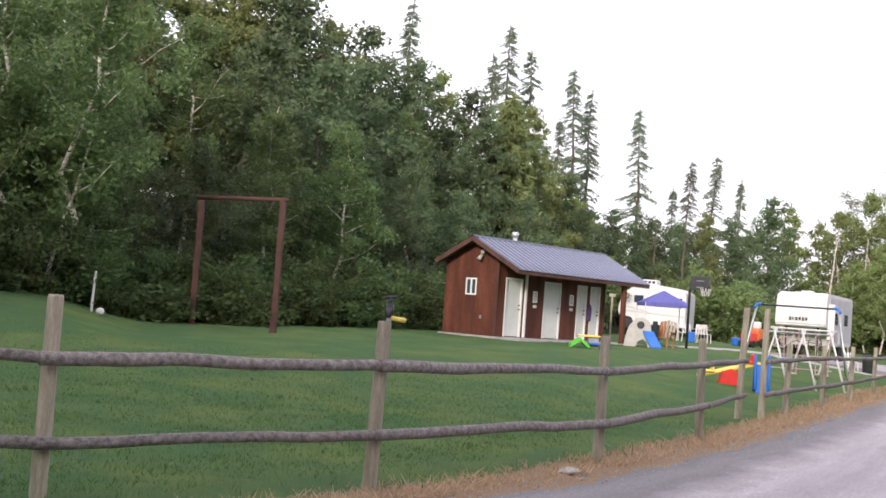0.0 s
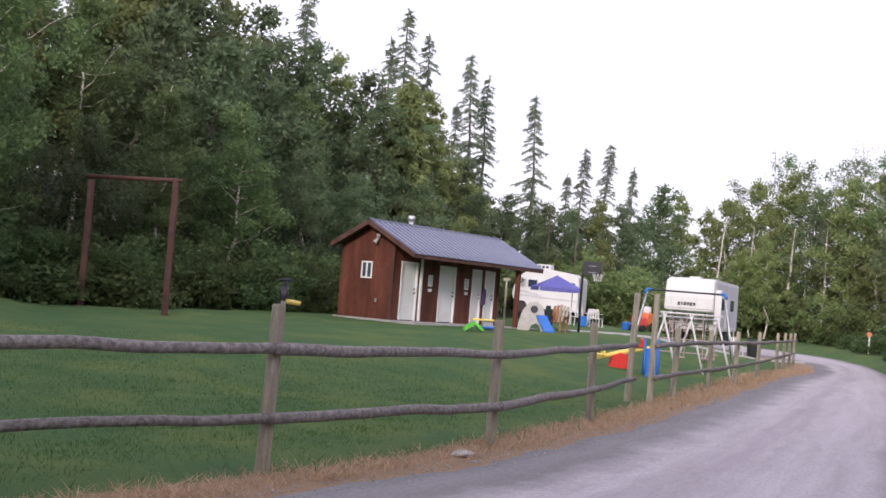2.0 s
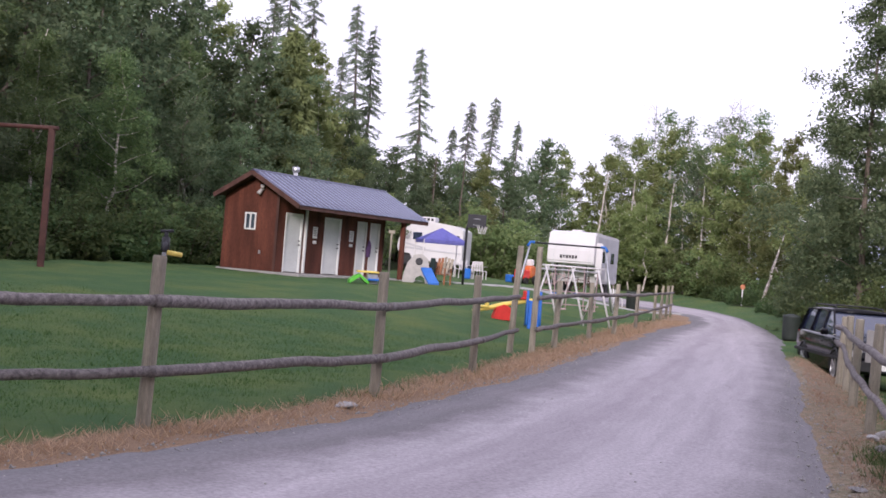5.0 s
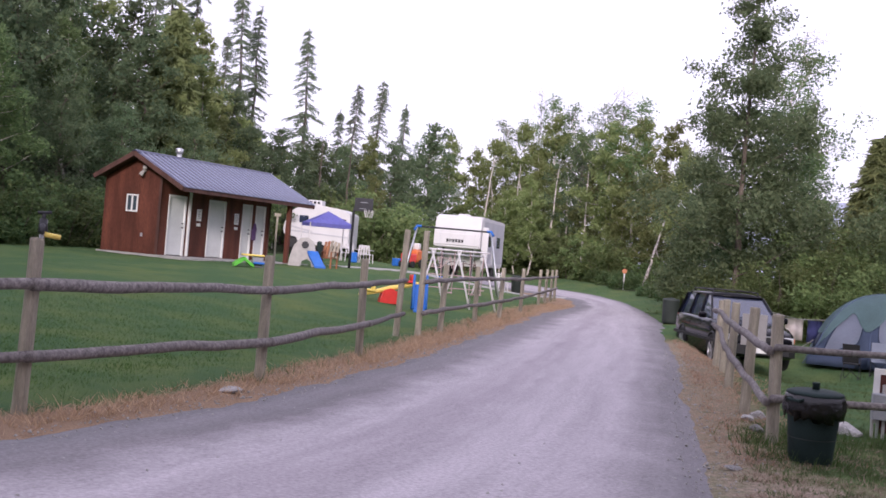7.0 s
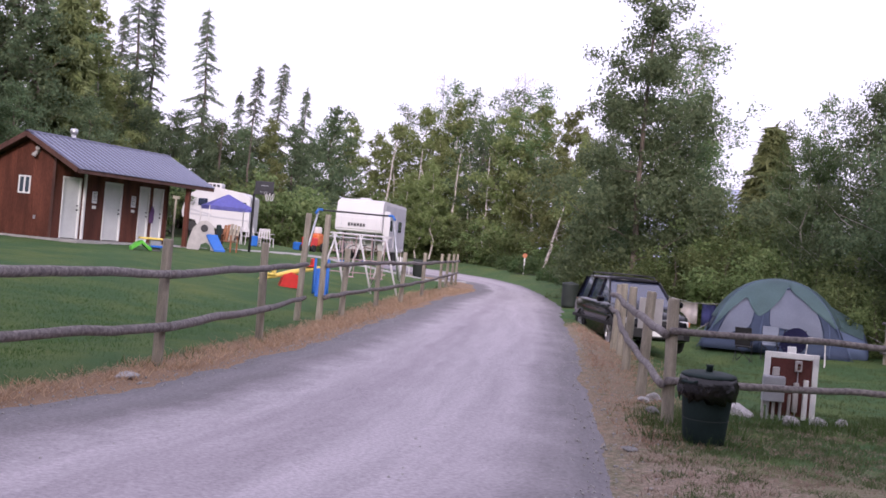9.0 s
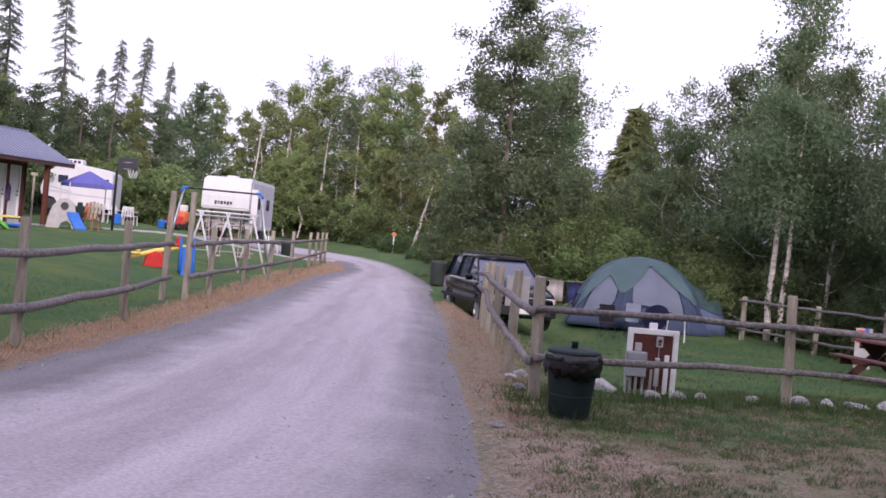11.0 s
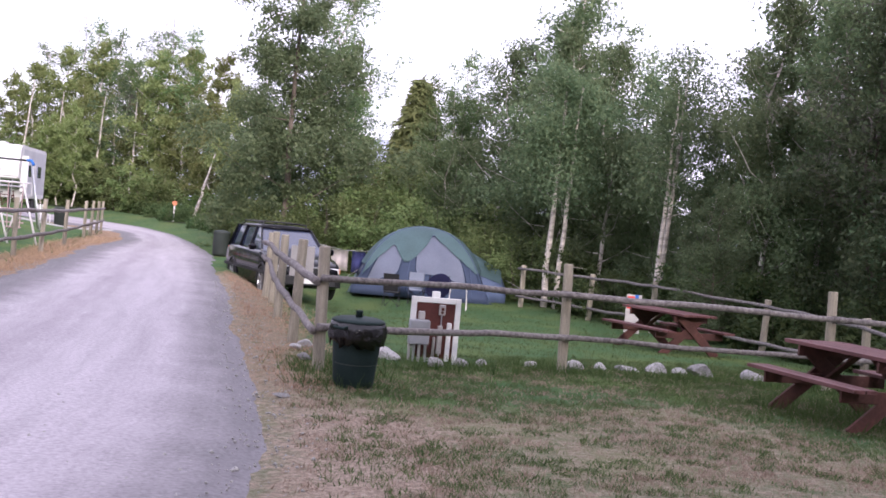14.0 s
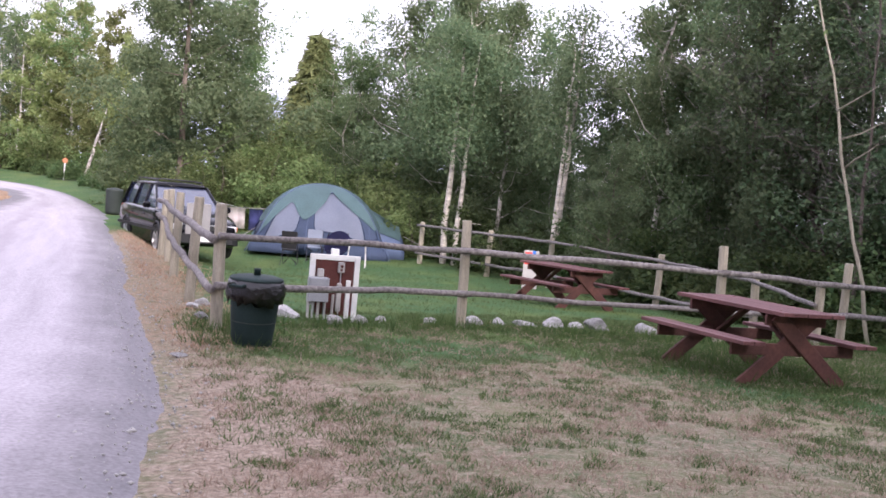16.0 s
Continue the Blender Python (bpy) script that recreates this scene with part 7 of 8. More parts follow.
# ---------- far camp sites ----------
def fifth_wheel():
    """Tall white caravan seen from its overhanging front corner."""
    s = frame_at("caravan", 17.0, 63.0, "large white fifth-wheel caravan with grey side", "caravan", -12)
    W = 2.5
    prof = [(0.0, 1.80), (0.12, 1.68), (1.9, 1.68), (2.1, 0.75), (7.5, 0.75), (7.5, 3.42), (0.7, 3.45), (0.25, 3.3), (0.0, 2.5)]
    bm = bmesh.new()
    loft(bm, [[(x, y, z) for y, z in prof] for x in (-W / 2, W / 2)])
    es = [e for e in bm.edges]
    bmesh.ops.bevel(bm, geom=es, offset=0.06, segments=2, affect="EDGES")
    part("body", bm, M["rv_white"], s)
    bm = bmesh.new()
    box(bm, (W / 2 - 0.002, 1.0, 1.0), (W / 2 + 0.02, 7.3, 3.25), 0.01)
    side = part("side_panel", bm, M["rv_grey"], s)
    for y, z0, z1, w in ((2.4, 1.9, 2.5, 0.8), (5.0, 1.9, 2.5, 1.0)):
        bm = bmesh.new()
        box(bm, (W / 2 + 0.015, y, z0), (W / 2 + 0.04, y + w, z1), 0.01)
        part("window", bm, M["glass_dark"], s)
    bm = bmesh.new()
    box(bm, (W / 2 + 0.015, 3.7, 0.9), (W / 2 + 0.05, 4.4, 2.6), 0.01)
    part("door", bm, M["rv_white"], s)
    bm = bmesh.new()
    box(bm, (W / 2 + 0.02, 0.5, 1.1), (W / 2 + 0.36, 0.62, 2.9), 0.02)
    part("open_hatch", bm, M["rv_white"], s, "white open hatch")
    bm = bmesh.new()
    for k in range(6):
        box(bm, (-0.55 + 0.16 * k, -0.02, 1.98 + 0.02 * (k % 2)), (-0.43 + 0.16 * k, 0.02, 2.16))
    part("emblem", bm, M["dark_metal"], s, "dark illegible lettering bars")
    for x in (-0.8, 0.8):
        bm = bmesh.new()
        tube(bm, [(x, 0.6, -0.05), (x, 0.6, 1.72)], 0.06, 8)
        part("jack", bm, M["dark_metal"], s)
    for y in (4.6, 5.4):
        for x in (-W / 2 + 0.15, W / 2 - 0.15):
            bm = bmesh.new()
            lathe(bm, [(0.20, -0.12), (0.36, -0.12), (0.38, 0), (0.36, 0.12), (0.20, 0.12)], 18)
            part("wheel", bm, M["tyre"], s, m=pose(x, y, 0.36, 0, 90, 0))
    bm = bmesh.new()
    box(bm, (-0.5, 2.2, 3.40), (0.1, 2.9, 3.6), 0.05)
    part("roof_unit", bm, M["rv_white"], s)


fifth_wheel()


def trailer():
    """Round-nosed white caravan, its overhanging nose towards the lawn."""
    s = frame_at("caravan", 10.45, 66.0, "white round-nosed caravan with dark stripes behind the blue canopy", "caravan", -14)
    W = 3.7
    prof = [(-W / 2 + 0.95, 0.62), (-W / 2 + 0.80, 1.0), (-W / 2 + 0.10, 1.02), (-W / 2, 1.35), (-W / 2 + 0.12, 1.85), (-W / 2 + 0.42, 2.35), (-W / 2 + 0.9, 2.68), (-0.3, 2.82), (W / 2 - 0.5, 2.62), (W / 2, 2.40), (W / 2, 0.55)]
    bm = bmesh.new()
    prism(bm, prof, -1.15, 1.15)
    bmesh.ops.bevel(bm, geom=bm.edges[:], offset=0.05, segments=2, affect="EDGES")
    part("body", bm, M["rv_white"], s)
    for x, z0, z1, w in ((-0.95, 1.75, 2.15, 0.5), (0.25, 1.7, 2.15, 0.8), (1.3, 1.6, 2.1, 0.35)):
        bm = bmesh.new()
        box(bm, (x, -1.18, z0), (x + w, -1.14, z1), 0.01)
        part("window", bm, M["glass_dark"], s)
    for x0, z0, x1, z1 in ((-1.70, 1.30, 1.8, 1.12), (-1.55, 1.55, -0.2, 1.30)):
        bm = bmesh.new()
        beam(bm, (x0, -1.158, z0), (x1, -1.158, z1), 0.02, 0.09)
        part("stripe", bm, M["rv_grey"], s, "dark grey stripe")
    bm = bmesh.new()
    box(bm, (-0.75, -0.4, 2.72), (0.05, 0.4, 3.05), 0.06)
    u = part("roof_unit", bm, M["rv_white"], s)
    bm = bmesh.new()
    for k in range(3):
        box(bm, (-0.65 + 0.22 * k, -0.412, 2.84), (-0.50 + 0.22 * k, -0.395, 2.98), 0.0)
    part("grille", bm, M["dark_metal"], u)
    for x in (0.35, 1.15):
        bm = bmesh.new()
        lathe(bm, [(0.18, -0.1), (0.32, -0.1), (0.34, 0), (0.32, 0.1), (0.18, 0.1)], 16)
        part("wheel", bm, M["tyre"], s, m=pose(x, -1.05, 0.33, 90, 0, 0))
    bm = bmesh.new()
    box(bm, (-W / 2 + 0.05, -0.9, 0.30), (-W / 2 + 0.85, 0.9, 0.96), 0.08)
    part("pin_box", bm, M["dark_metal"], s, "dark hitch under the overhanging nose")
    for y in (-0.8, 0.8):
        bm = bmesh.new()
        tube(bm, [(-W / 2 + 0.5, y, -0.05), (-W / 2 + 0.5, y, 0.98)], 0.05, 8)
        part("jack", bm, M["dark_metal"], s)


trailer()


def canopy():
    s = frame_at("canopy", 10.75, 58.0, "blue pop-up canopy on slim white legs", "canopy", 12)
    w, e, p = 1.06, 1.74, 2.36
    bm = bmesh.new()
    top = bm.verts.new((0, 0, p))
    c = [bm.verts.new((sx * w, sy * w, e)) for sx, sy in ((-1, -1), (1, -1), (1, 1), (-1, 1))]
    l = [bm.verts.new((sx * w, sy * w, e - 0.16)) for sx, sy in ((-1, -1), (1, -1), (1, 1), (-1, 1))]
    for k in range(4):
        bm.faces.new((top, c[k], c[(k + 1) % 4]))
        bm.faces.new((c[k], l[k], l[(k + 1) % 4], c[(k + 1) % 4]))
    bmesh.ops.solidify(bm, geom=bm.faces[:], thickness=0.015)
    part("cover", bm, M["canopy_blue"], s)
    for sx in (-1, 1):
        for sy in (-1, 1):
            bm = bmesh.new()
            tube(bm, [(sx * w, sy * w, -0.05), (sx * w * 0.99, sy * w * 0.99, e)], 0.025, 6)
            part("leg", bm, M["steel_white"], s)


canopy()


def plastic_chair(az, d, turn):
    s = frame_at("plastic_chair", az, d, "white moulded plastic garden chair near the caravans", "chair", turn, "white plastic chairs")
    bm = bmesh.new()
    box(bm, (-0.24, -0.24, 0.40), (0.24, 0.24, 0.44), 0.02)
    part("seat", bm, M["net_white"], s)
    for k in range(4):
        bm = bmesh.new()
        beam(bm, (-0.19 + 0.127 * k, 0.22, 0.44), (-0.2 + 0.133 * k, 0.36, 0.86), 0.08, 0.02, up=(0, 1, 0))
        part("back_slat", bm, M["net_white"], s)
    for x in (-0.23, 0.23):
        for y in (-0.22, 0.22):
            bm = bmesh.new()
            tube(bm, [(x * 1.08, y * 1.1, -0.02), (x, y, 0.42)], 0.025, 6)
            part("leg", bm, M["net_white"], s)
        bm = bmesh.new()
        box(bm, (x * 1.1 - 0.03, -0.24, 0.62), (x * 1.1 + 0.03, 0.28, 0.645), 0.008)
        part("armrest", bm, M["net_white"], s)


for az, d, turn in ((12.05, 57.5, 30), (12.45, 58.5, -20), (12.75, 57.8, 160), (11.75, 58.4, 80), (19.35, 60.5, 20)):
    plastic_chair(az, d, turn)


def mower():
    s = frame_at("ride_on_mower", 14.95, 57.0, "orange and red ride-on lawn mower near the caravans", "lawn mower", 60)
    s.matrix_world = s.matrix_world @ Matrix.Diagonal((0.75, 0.75, 0.8, 1))
    bm = bmesh.new()
    box(bm, (-0.9, -0.35, 0.30), (0.0, 0.35, 0.85), 0.08)
    part("bonnet", bm, M["red_plastic"], s)
    bm = bmesh.new()
    box(bm, (0.0, -0.36, 0.35), (0.7, 0.36, 1.12), 0.14)
    part("cover", bm, M["orange_plastic"], s)
    bm = bmesh.new()
    box(bm, (0.3, -0.22, 1.10), (0.66, 0.22, 1.5), 0.08)
    part("seat", bm, M["net_white"], s)
    for x, r in ((-0.65, 0.2), (0.5, 0.28)):
        for y in (-0.42, 0.42):
            bm = bmesh.new()
            lathe(bm, [(r * 0.5, -0.08), (r * 0.95, -0.09), (r, 0), (r * 0.95, 0.09), (r * 0.5, 0.08)], 16)
            part("wheel", bm, M["tyre"], s, m=pose(x, y, r, 90, 0, 0))


mower()
bm = bmesh.new()
box(bm, (-0.22, -0.18, 0.0), (0.22, 0.18, 0.38), 0.05)
item("storage_tub", *at(14.25, 57.5), 20, bm, M["blue_plastic"], "blue plastic storage tub on grass", "tub")
bm = bmesh.new()
box(bm, (-0.16, -0.2, 0.0), (0.16, 0.2, 0.5), 0.05)
item("cool_box", *at(12.1, 57.0), 10, bm, M["blue_plastic"], "blue cool box beside white chairs", "cool box")
bm = bmesh.new()
lathe(bm, [(0.26, 0), (0.30, 0.75), (0.32, 0.77), (0.28, 0.85)], 18)
item("barrel", *at(20.1, 57.0), 0, bm, M["barrel_dark"], "dark plastic barrel near the fence end", "barrel", smooth_shade=True)


def bicycle(az, d, turn, mat, label):
    s = frame_at("bicycle", az, d, label, "bicycle", turn, "bicycles by the caravan")
    for x in (-0.5, 0.5):
        bm = bmesh.new()
        tube(bm, [(x + 0.31 * math.cos(a), 0, 0.32 + 0.31 * math.sin(a)) for a in np.linspace(0, 2 * math.pi, 23)], 0.022, 6, caps=False)
        part("wheel", bm, M["tyre"], s)
    bm = bmesh.new()
    for a, b in (((-0.5, 0, 0.32), (-0.05, 0, 0.30)), ((-0.05, 0, 0.30), (0.38, 0, 0.75)), ((0.38, 0, 0.75), (-0.2, 0, 0.78)), ((-0.2, 0, 0.85), (-0.05, 0, 0.30)), ((-0.5, 0, 0.32), (-0.2, 0, 0.78)), ((0.5, 0, 0.32), (0.36, 0, 0.95))):
        tube(bm, [a, b], 0.022, 6)
    part("frame", bm, mat, s)
    bm = bmesh.new()
    tube(bm, [(0.36, -0.26, 0.97), (0.36, 0.26, 0.97)], 0.016, 6)
    part("handlebar", bm, M["dark_metal"], s)
    bm = bmesh.new()
    box(bm, (-0.32, -0.07, 0.84), (-0.08, 0.07, 0.90), 0.02)
    part("saddle", bm, M["dark_metal"], s)


bicycle(16.4, 55.5, 15, M["steel_pink"], "pink and silver bicycle standing by the caravan")
bicycle(17.6, 56.5, -10, M["rust_paint"], "dark red bicycle standing by the caravan")

# white stake and ball at the west end of the lawn
bm = bmesh.new()
beam(bm, (0, 0, -0.1), (0.04, 0, 1.05), 0.07, 0.05)
item("stake", *at(-16.15, 32.0), 0, bm, M["net_white"], "pale wooden stake standing in the lawn", "stake")
bm = bmesh.new()
bmesh.ops.create_icosphere(bm, subdivisions=3, radius=0.11, matrix=Matrix.Translation((0, 0, 0.10)))
for v in bm.verts:
    v.co.z *= 0.9
item("ball", *at(-15.75, 31.6), 0, bm, M["net_white"], "white ball lying on the lawn", "ball", smooth_shade=True)
bm = bmesh.new()
beam(bm, (0, 0, -0.1), (0.0, 0, 1.9), 0.08, 0.08)
box(bm, (-0.14, -0.06, 1.82), (0.14, 0.06, 1.95), 0.01)
item("lamp_post", *at(8.35, 52.0), 0, bm, M["post_wood"], "short wooden post with a flat cap behind the cabin", "post")


# ---------- bare pale trunks in front of the wood ----------
def birch_stem(az, d, el0, el1, lean_deg, r, label, bark="birch_bark", crown=0):
    x, y = at(az, d)
    z = gz(x, y)
    h = d * math.tan(radians(el1)) + EYE[2] - z
    b = thing("birch_tree", pose(x, y, z, 0, 0, -az), label, "tree")
    g = np.random.default_rng(int(abs(az) * 10))
    dx = math.tan(radians(lean_deg)) * h
    bm = bmesh.new()
    n = 10
    tube(bm, [(dx * k / n + g.normal(0, 0.02), g.normal(0, 0.02), -0.3 + (h + 0.3) * k / n) for k in range(n + 1)], [r * (1 - 0.72 * k / n) for k in range(n + 1)], 8)
    for k in range(3):
        t = 0.45 + 0.5 * k / 7
        a = g.uniform(0, 6.28)
        q = (dx * t, 0, h * t)
        limb(bm, q, (q[0] + 0.8 * math.cos(a), 0.8 * math.sin(a), q[2] + 0.35), 0.02, 0.004, g, n=4, steps=3)
    part("trunk", bm, M[bark], b, smooth_shade=True)
    if crown:
        cs = [(dx * t + g.normal(0, 0.5), g.normal(-0.2, 0.5), h * t) for t in np.linspace(0.50, 1.0, 26)]
        sets = [leaf_cloud(cs, [0.95 - 0.02 * k for k in range(26)], [crown * 3 // 52] * 26, 0.085, g, 0.9)]
    else:
        cs = [(dx * t + g.normal(0, 0.35), g.normal(0, 0.35), h * t) for t in np.linspace(0.8, 1.0, 5)]
        sets = [leaf_cloud(cs, [0.6] * 5, [14] * 5, min(0.16, d * 0.0035), g, 0.4)]
    me = crown_mesh("crown", sets, M["alder_leaf" if crown else "birch_leaf"])
    share("crown", me, b, Matrix())


birch_stem(26.0, 80, 0, 2.6, 14, 0.13, "leaning broken birch with pale bare trunk")
birch_stem(24.95, 97, 0, 5.2, -1, 0.16, "tall pale birch trunk, bare of lower branches")
birch_stem(21.35, 105, 0, 4.9, 3, 0.13, "slim pale birch trunk at the wood's edge")
birch_stem(23.05, 96, 0, 4.6, 0, 0.11, "slim pale birch trunk at the wood's edge")
birch_stem(24.1, 96, 0, 5.6, 2, 0.12, "tall pale birch trunk, bare of lower branches")
birch_stem(22.3, 104, 0, 4.2, -2, 0.10, "slim pale birch trunk at the wood's edge")
birch_stem(19.6, 108, 0, 4.6, 2, 0.11, "slim pale birch trunk at the wood's edge")
birch_stem(10.2, 76, 0, 5.0, 0, 0.10, "slim pale trunk among the trees beyond the cabin", "bark")
birch_stem(11.5, 78, 0, 5.2, 1, 0.10, "slim pale trunk among the trees beyond the cabin", "bark")
birch_stem(18.0, 108, 0, 5.0, 5, 0.13, "slim pale birch trunk at the wood's edge")
birch_stem(43.0, 33.0, 0, 8.0, 1.5, 0.10, "white birch trunk behind the camp site fence", crown=5000)
birch_stem(43.6, 32.7, 0, 7.4, 2.0, 0.085, "white birch trunk behind the camp site fence", crown=5000)
birch_stem(48.25, 29.5, 0, 7.5, 1.5, 0.075, "pale grey birch trunk behind the camp site fence", crown=1800)
birch_stem(48.4, 29.8, 0, 9.0, 2.5, 0.08, "pale grey birch trunk behind the camp site fence", crown=3600)
birch_stem(63.4, 19.5, 0, 12.5, -14.0, 0.036, "thin grey leaning trunk among the dark trees", "post_wood")
birch_stem(-18.6, 33.0, 0, 9.0, 14, 0.06, "thin leaning birch stem at the edge of the lawn")


# ---------- grass, dead grass and loose gravel: too many to count ----------
def field(x, y, cell, seed):
    """Smooth random patches, 0 to 1, over the plan."""
    g = np.random.default_rng(seed).uniform(0, 1, (160, 160))
    u, v = (x / cell) % 158, (y / cell) % 158
    i, j = u.astype(int), v.astype(int)
    a, b = u - i, v - j
    a, b = a * a * (3 - 2 * a), b * b * (3 - 2 * b)
    return g[i, j] * (1 - a) * (1 - b) + g[i + 1, j] * a * (1 - b) + g[i, j + 1] * (1 - a) * b + g[i + 1, j + 1] * a * b


def blades(name, x, y, h, width, mat, label, seed, spread=0.5, zoff=0.0):
    g = np.random.default_rng(seed)
    n = len(x)
    z = ground_z(x, y) + zoff
    a = g.uniform(0, 6.283, n)
    hh = h * g.uniform(0.5, 1.3, n)
    ww = width * g.uniform(0.6, 1.3, n)
    lx, ly = g.normal(0, spread, n) * hh, g.normal(0, spread, n) * hh
    p = np.stack([x, y, z - 0.01], 1)
    s = np.stack([np.cos(a) * ww, np.sin(a) * ww, np.zeros(n)], 1)
    tip = p + np.stack([lx, ly, hh], 1)
    V = np.stack([p - s, p + s, tip], 1).reshape(-1, 3)
    ob = arrays_to_mesh(name, V, np.arange(3 * n).reshape(n, 3), M[mat], kind="stuff")
    return tagged(ob, label, "grass")


def sow(n, lo, hi, seed, keep, clump=0, loose=0.022):
    """Random places in a rectangle of the plan for which keep(x, y) exceeds a random draw."""
    g = np.random.default_rng(seed)
    x, y = g.uniform(lo[0], hi[0], n), g.uniform(lo[1], hi[1], n)
    if clump:
        x = np.repeat(x, clump) + g.normal(0, loose, n * clump)
        y = np.repeat(y, clump) + g.normal(0, loose, n * clump)
    k = keep(x, y)
    ok = k > (g.uniform(0, 1, len(x)) if not clump else np.repeat(g.uniform(0, 1, n), clump))
    return x[ok], y[ok]


def k_lawn(x, y):
    dl = signed_left(x, y, ROAD_L)
    r = np.hypot(x, y)
    return smooth(1.1, 1.9, dl) * smooth(30, 9, r) * (0.35 + 0.65 * field(x, y, 0.5, 1))


def k_fenceline(x, y):
    d = np.abs(signed_left(x, y, FENCE_LEFT))
    return smooth(0.5, 0.05, d) * (0.2 + field(x, y, 0.35, 2))


def k_verge(x, y):
    dl = signed_left(x, y, ROAD_L)
    return smooth(0.05, 0.3, dl) * smooth(0.75 + 0.02 * y, 0.35 + 0.015 * y, dl) * (0.2 + 1.0 * field(x, y, 0.5, 3)) * smooth(60, 20, y)


def k_camp_dry(x, y):
    dr = -signed_left(x, y, ROAD_R)
    return smooth(0.05, 0.4, dr) * smooth(11.5, 8.5, y - 0.12 * (x - 6)) * np.clip(1.5 * field(x, y, 0.45, 4) - 0.15, 0, 1)


def k_camp_green(x, y):
    dr = -signed_left(x, y, ROAD_R)
    f = 0.42 * field(x, y, 0.9, 5) + 0.58 * field(x, y, 0.17, 6)
    near_fence = smooth(7.6, 10.0, y - 0.12 * (x - 6))
    lush = 0.8 * smooth(8.8, 10.6, x)
    swards = sum(np.exp(-((x - cx) / wx) ** 2 - ((y - cy) / wy) ** 2) for cx, cy, wx, wy in ((4.9, 6.9, 0.55, 0.9), (8.0, 8.3, 1.1, 0.35), (10.2, 6.0, 0.8, 0.5), (6.6, 9.3, 1.0, 0.5)))
    return smooth(0.2, 0.8, dr) * np.clip(smooth(0.43, 0.55, f) + near_fence + lush + 0.9 * swards, 0, 1) * smooth(14, 11, y)


def k_camp_tall(x, y):
    d = np.minimum(np.abs(signed_left(x, y, FENCE_RIGHT)), np.hypot(x - 6.42, y - 9.42) - 0.1)
    d = np.minimum(d, 0.25 + 0.5 * np.maximum(0, np.hypot(x - 11.3, y - 6.9) - 1.0))
    return smooth(0.7, 0.05, d) * (0.25 + 0.9 * field(x, y, 0.4, 7))


x, y = sow(340000, (-9, 7.5), (12, 26), 11, k_lawn)
blades("lawn_grass", x, y, 0.045, 0.006, "blade", "short mown green lawn grass", 21)
x, y = sow(16000, (-9, 6), (22, 54), 12, k_fenceline, 3)
blades("fence_grass", x, y, 0.13, 0.006, "blade", "taller uncut grass along the fence", 22)
x, y = sow(260000, (-9, 4), (20, 45), 13, k_verge, 3)
blades("verge_grass", x, y, 0.085, 0.007, "straw_blade", "dead straw-coloured grass on the lane's verge", 23, 0.9)
x, y = sow(38000, (5, 9), (15, 27), 18, lambda x, y: smooth(0.05, 0.3, -signed_left(x, y, ROAD_R)) * smooth(1.7, 0.9, -signed_left(x, y, ROAD_R)) * np.clip(1.4 * field(x, y, 0.6, 9) - 0.1, 0, 1), 2)
blades("lane_side_grass", x, y, 0.055, 0.007, "straw_blade", "dead straw-coloured grass between lane and camp fence", 28, 0.9)
x, y = sow(13000, (2, 3.2), (16, 11), 14, k_camp_dry, 12, 0.045)
blades("camp_dry_grass", x, y, 0.040, 0.006, "dry_blade", "worn dry grass on the camp ground", 24, 0.9)
x, y = sow(15000, (2, 3.2), (16, 12), 15, k_camp_green, 14, 0.04)
blades("camp_grass", x, y, 0.046, 0.0055, "olive_blade", "patchy green tufts on the camp ground", 25, 0.7)
# green grass grows here; its dark blades also stand for the wood's shade
x, y = sow(16000, (7, 4), (17, 11), 19, lambda x, y: np.clip(smooth(9.0, 11.0, x) * (0.25 + 0.9 * field(x, y, 0.5, 10)), 0, 1), 8, 0.04)
blades("shady_grass", x, y, 0.05, 0.0055, "blade", "green grass round the picnic table, dark blades standing for shade", 29, 0.7)
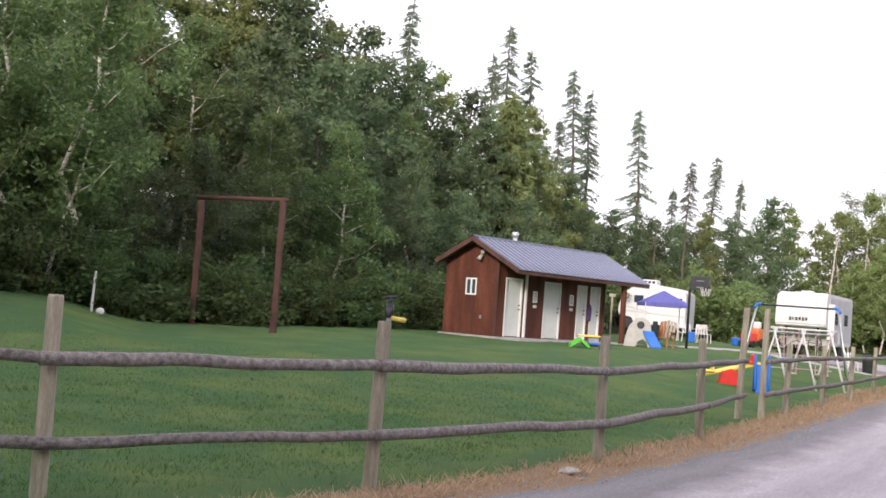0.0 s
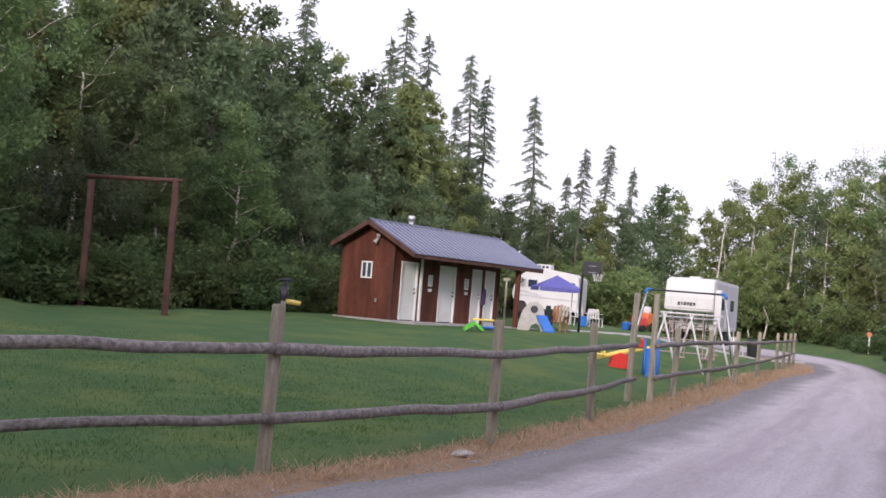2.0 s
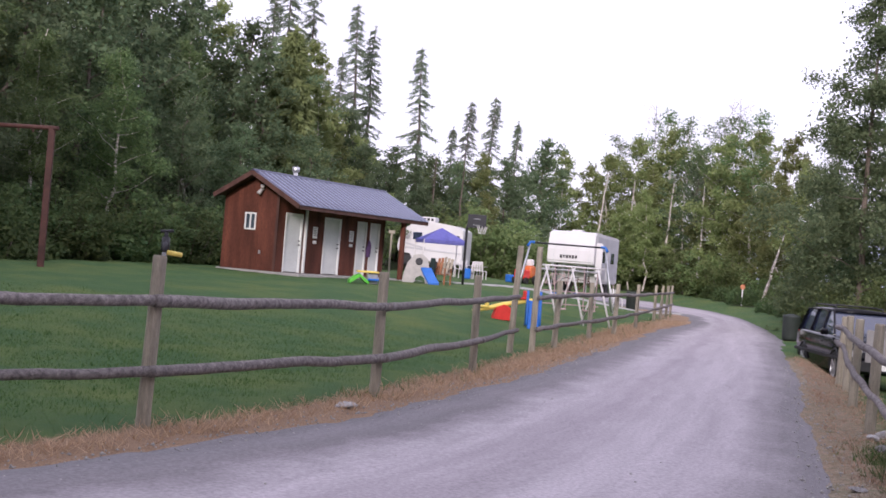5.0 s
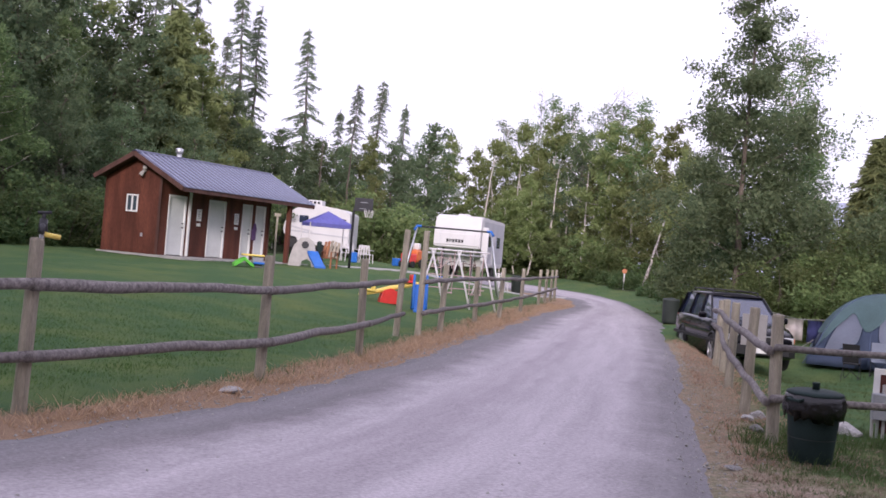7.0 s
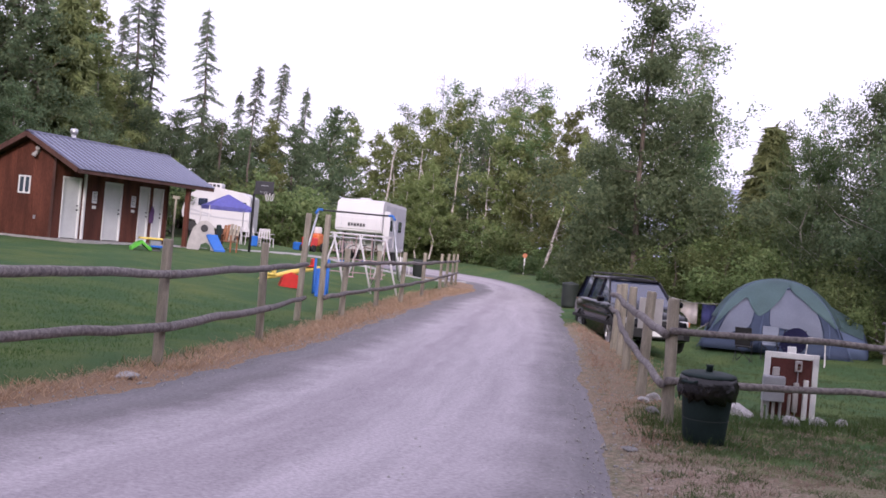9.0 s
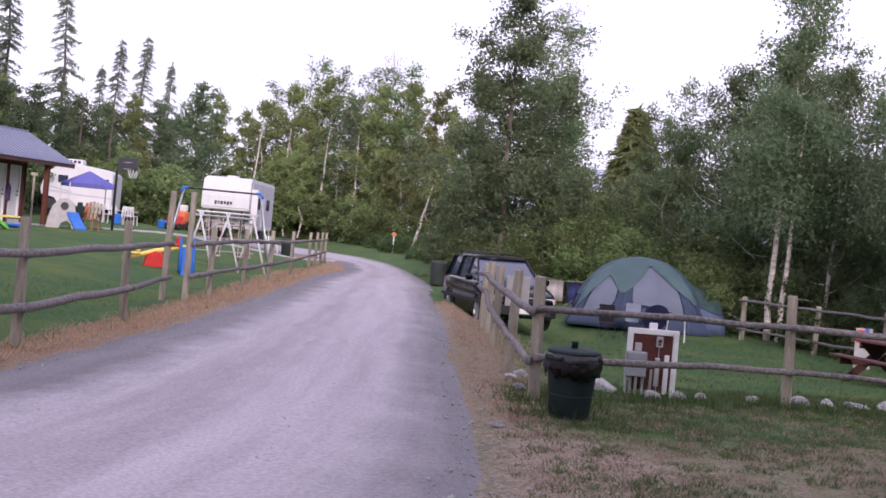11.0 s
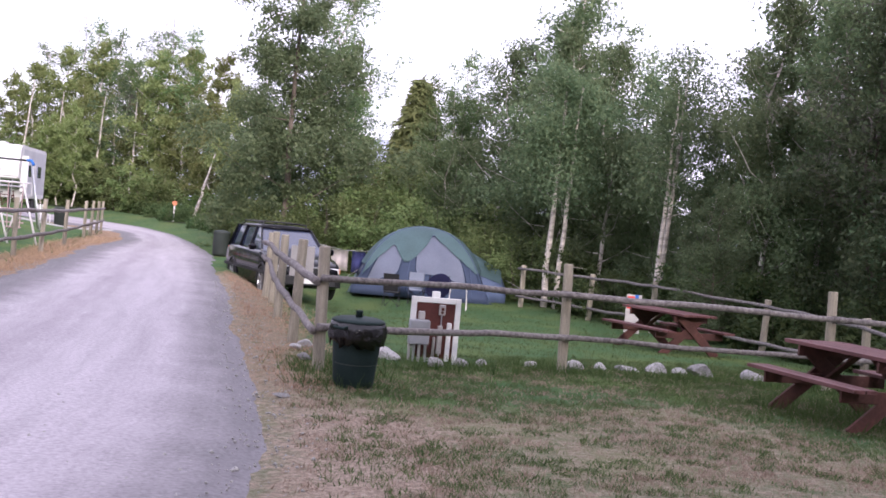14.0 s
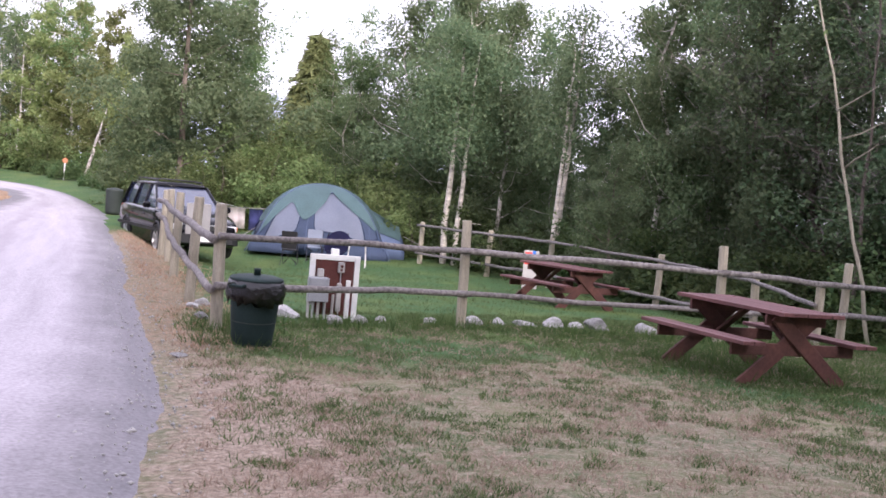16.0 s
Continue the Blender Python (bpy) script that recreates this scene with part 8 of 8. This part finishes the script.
x, y = sow(14000, (5, 5), (19, 13), 16, k_camp_tall, 5)
blades("camp_tall_grass", x, y, 0.16, 0.005, "blade", "tall uncut grass along the camp fence", 26, 0.5)
x, y = sow(30000, (9, 10), (24, 34), 17, lambda x, y: smooth(0.5, 2.0, -signed_left(x, y, ROAD_R)) * (0.3 + 0.6 * field(x, y, 0.8, 8)), 2)
blades("campsite_grass", x, y, 0.055, 0.007, "olive_blade", "mown grass inside the camp site", 27, 0.6)


def pebbles():
    g = np.random.default_rng(9)
    n = 5000
    x, y = g.uniform(-6, 12, n * 6), g.uniform(4, 26, n * 6)
    dl, dr = signed_left(x, y, ROAD_L), -signed_left(x, y, ROAD_R)
    k = np.exp(-(dl / 0.35) ** 2) + np.exp(-(dr / 0.40) ** 2) + 0.10 * ((dl < 0) & (dr < 0))
    ok = k > g.uniform(0, 1, len(x))
    x, y = x[ok][:n], y[ok][:n]
    n = len(x)
    r = g.uniform(0.005, 0.016, n) * g.choice([1, 1, 1, 1.5], n)
    z = np.where((signed_left(x, y, ROAD_L) < 0) & (signed_left(x, y, ROAD_R) > 0), 0.022, ground_z(x, y))
    base = np.array([(1, 0, 0), (0, 1, 0), (-1, 0, 0), (0, -1, 0), (0, 0, 0.8), (0, 0, -0.6)])
    tri = np.array([(0, 1, 4), (1, 2, 4), (2, 3, 4), (3, 0, 4), (1, 0, 5), (2, 1, 5), (3, 2, 5), (0, 3, 5)])
    a = g.uniform(0, 6.283, n)
    c, s = np.cos(a), np.sin(a)
    bx = base[None] * g.uniform(0.6, 1.3, (n, 6, 1))
    V = np.stack([bx[..., 0] * c[:, None] - bx[..., 1] * s[:, None], bx[..., 0] * s[:, None] + bx[..., 1] * c[:, None], bx[..., 2]], -1) * r[:, None, None]
    V = V + np.stack([x, y, z], 1)[:, None]
    F = tri[None] + 6 * np.arange(n)[:, None, None]
    ob = arrays_to_mesh("gravel", V.reshape(-1, 3), F.reshape(-1, 3), M["concrete"], kind="stuff")
    tagged(ob, "loose grey gravel along the lane's edges", "gravel")


pebbles()
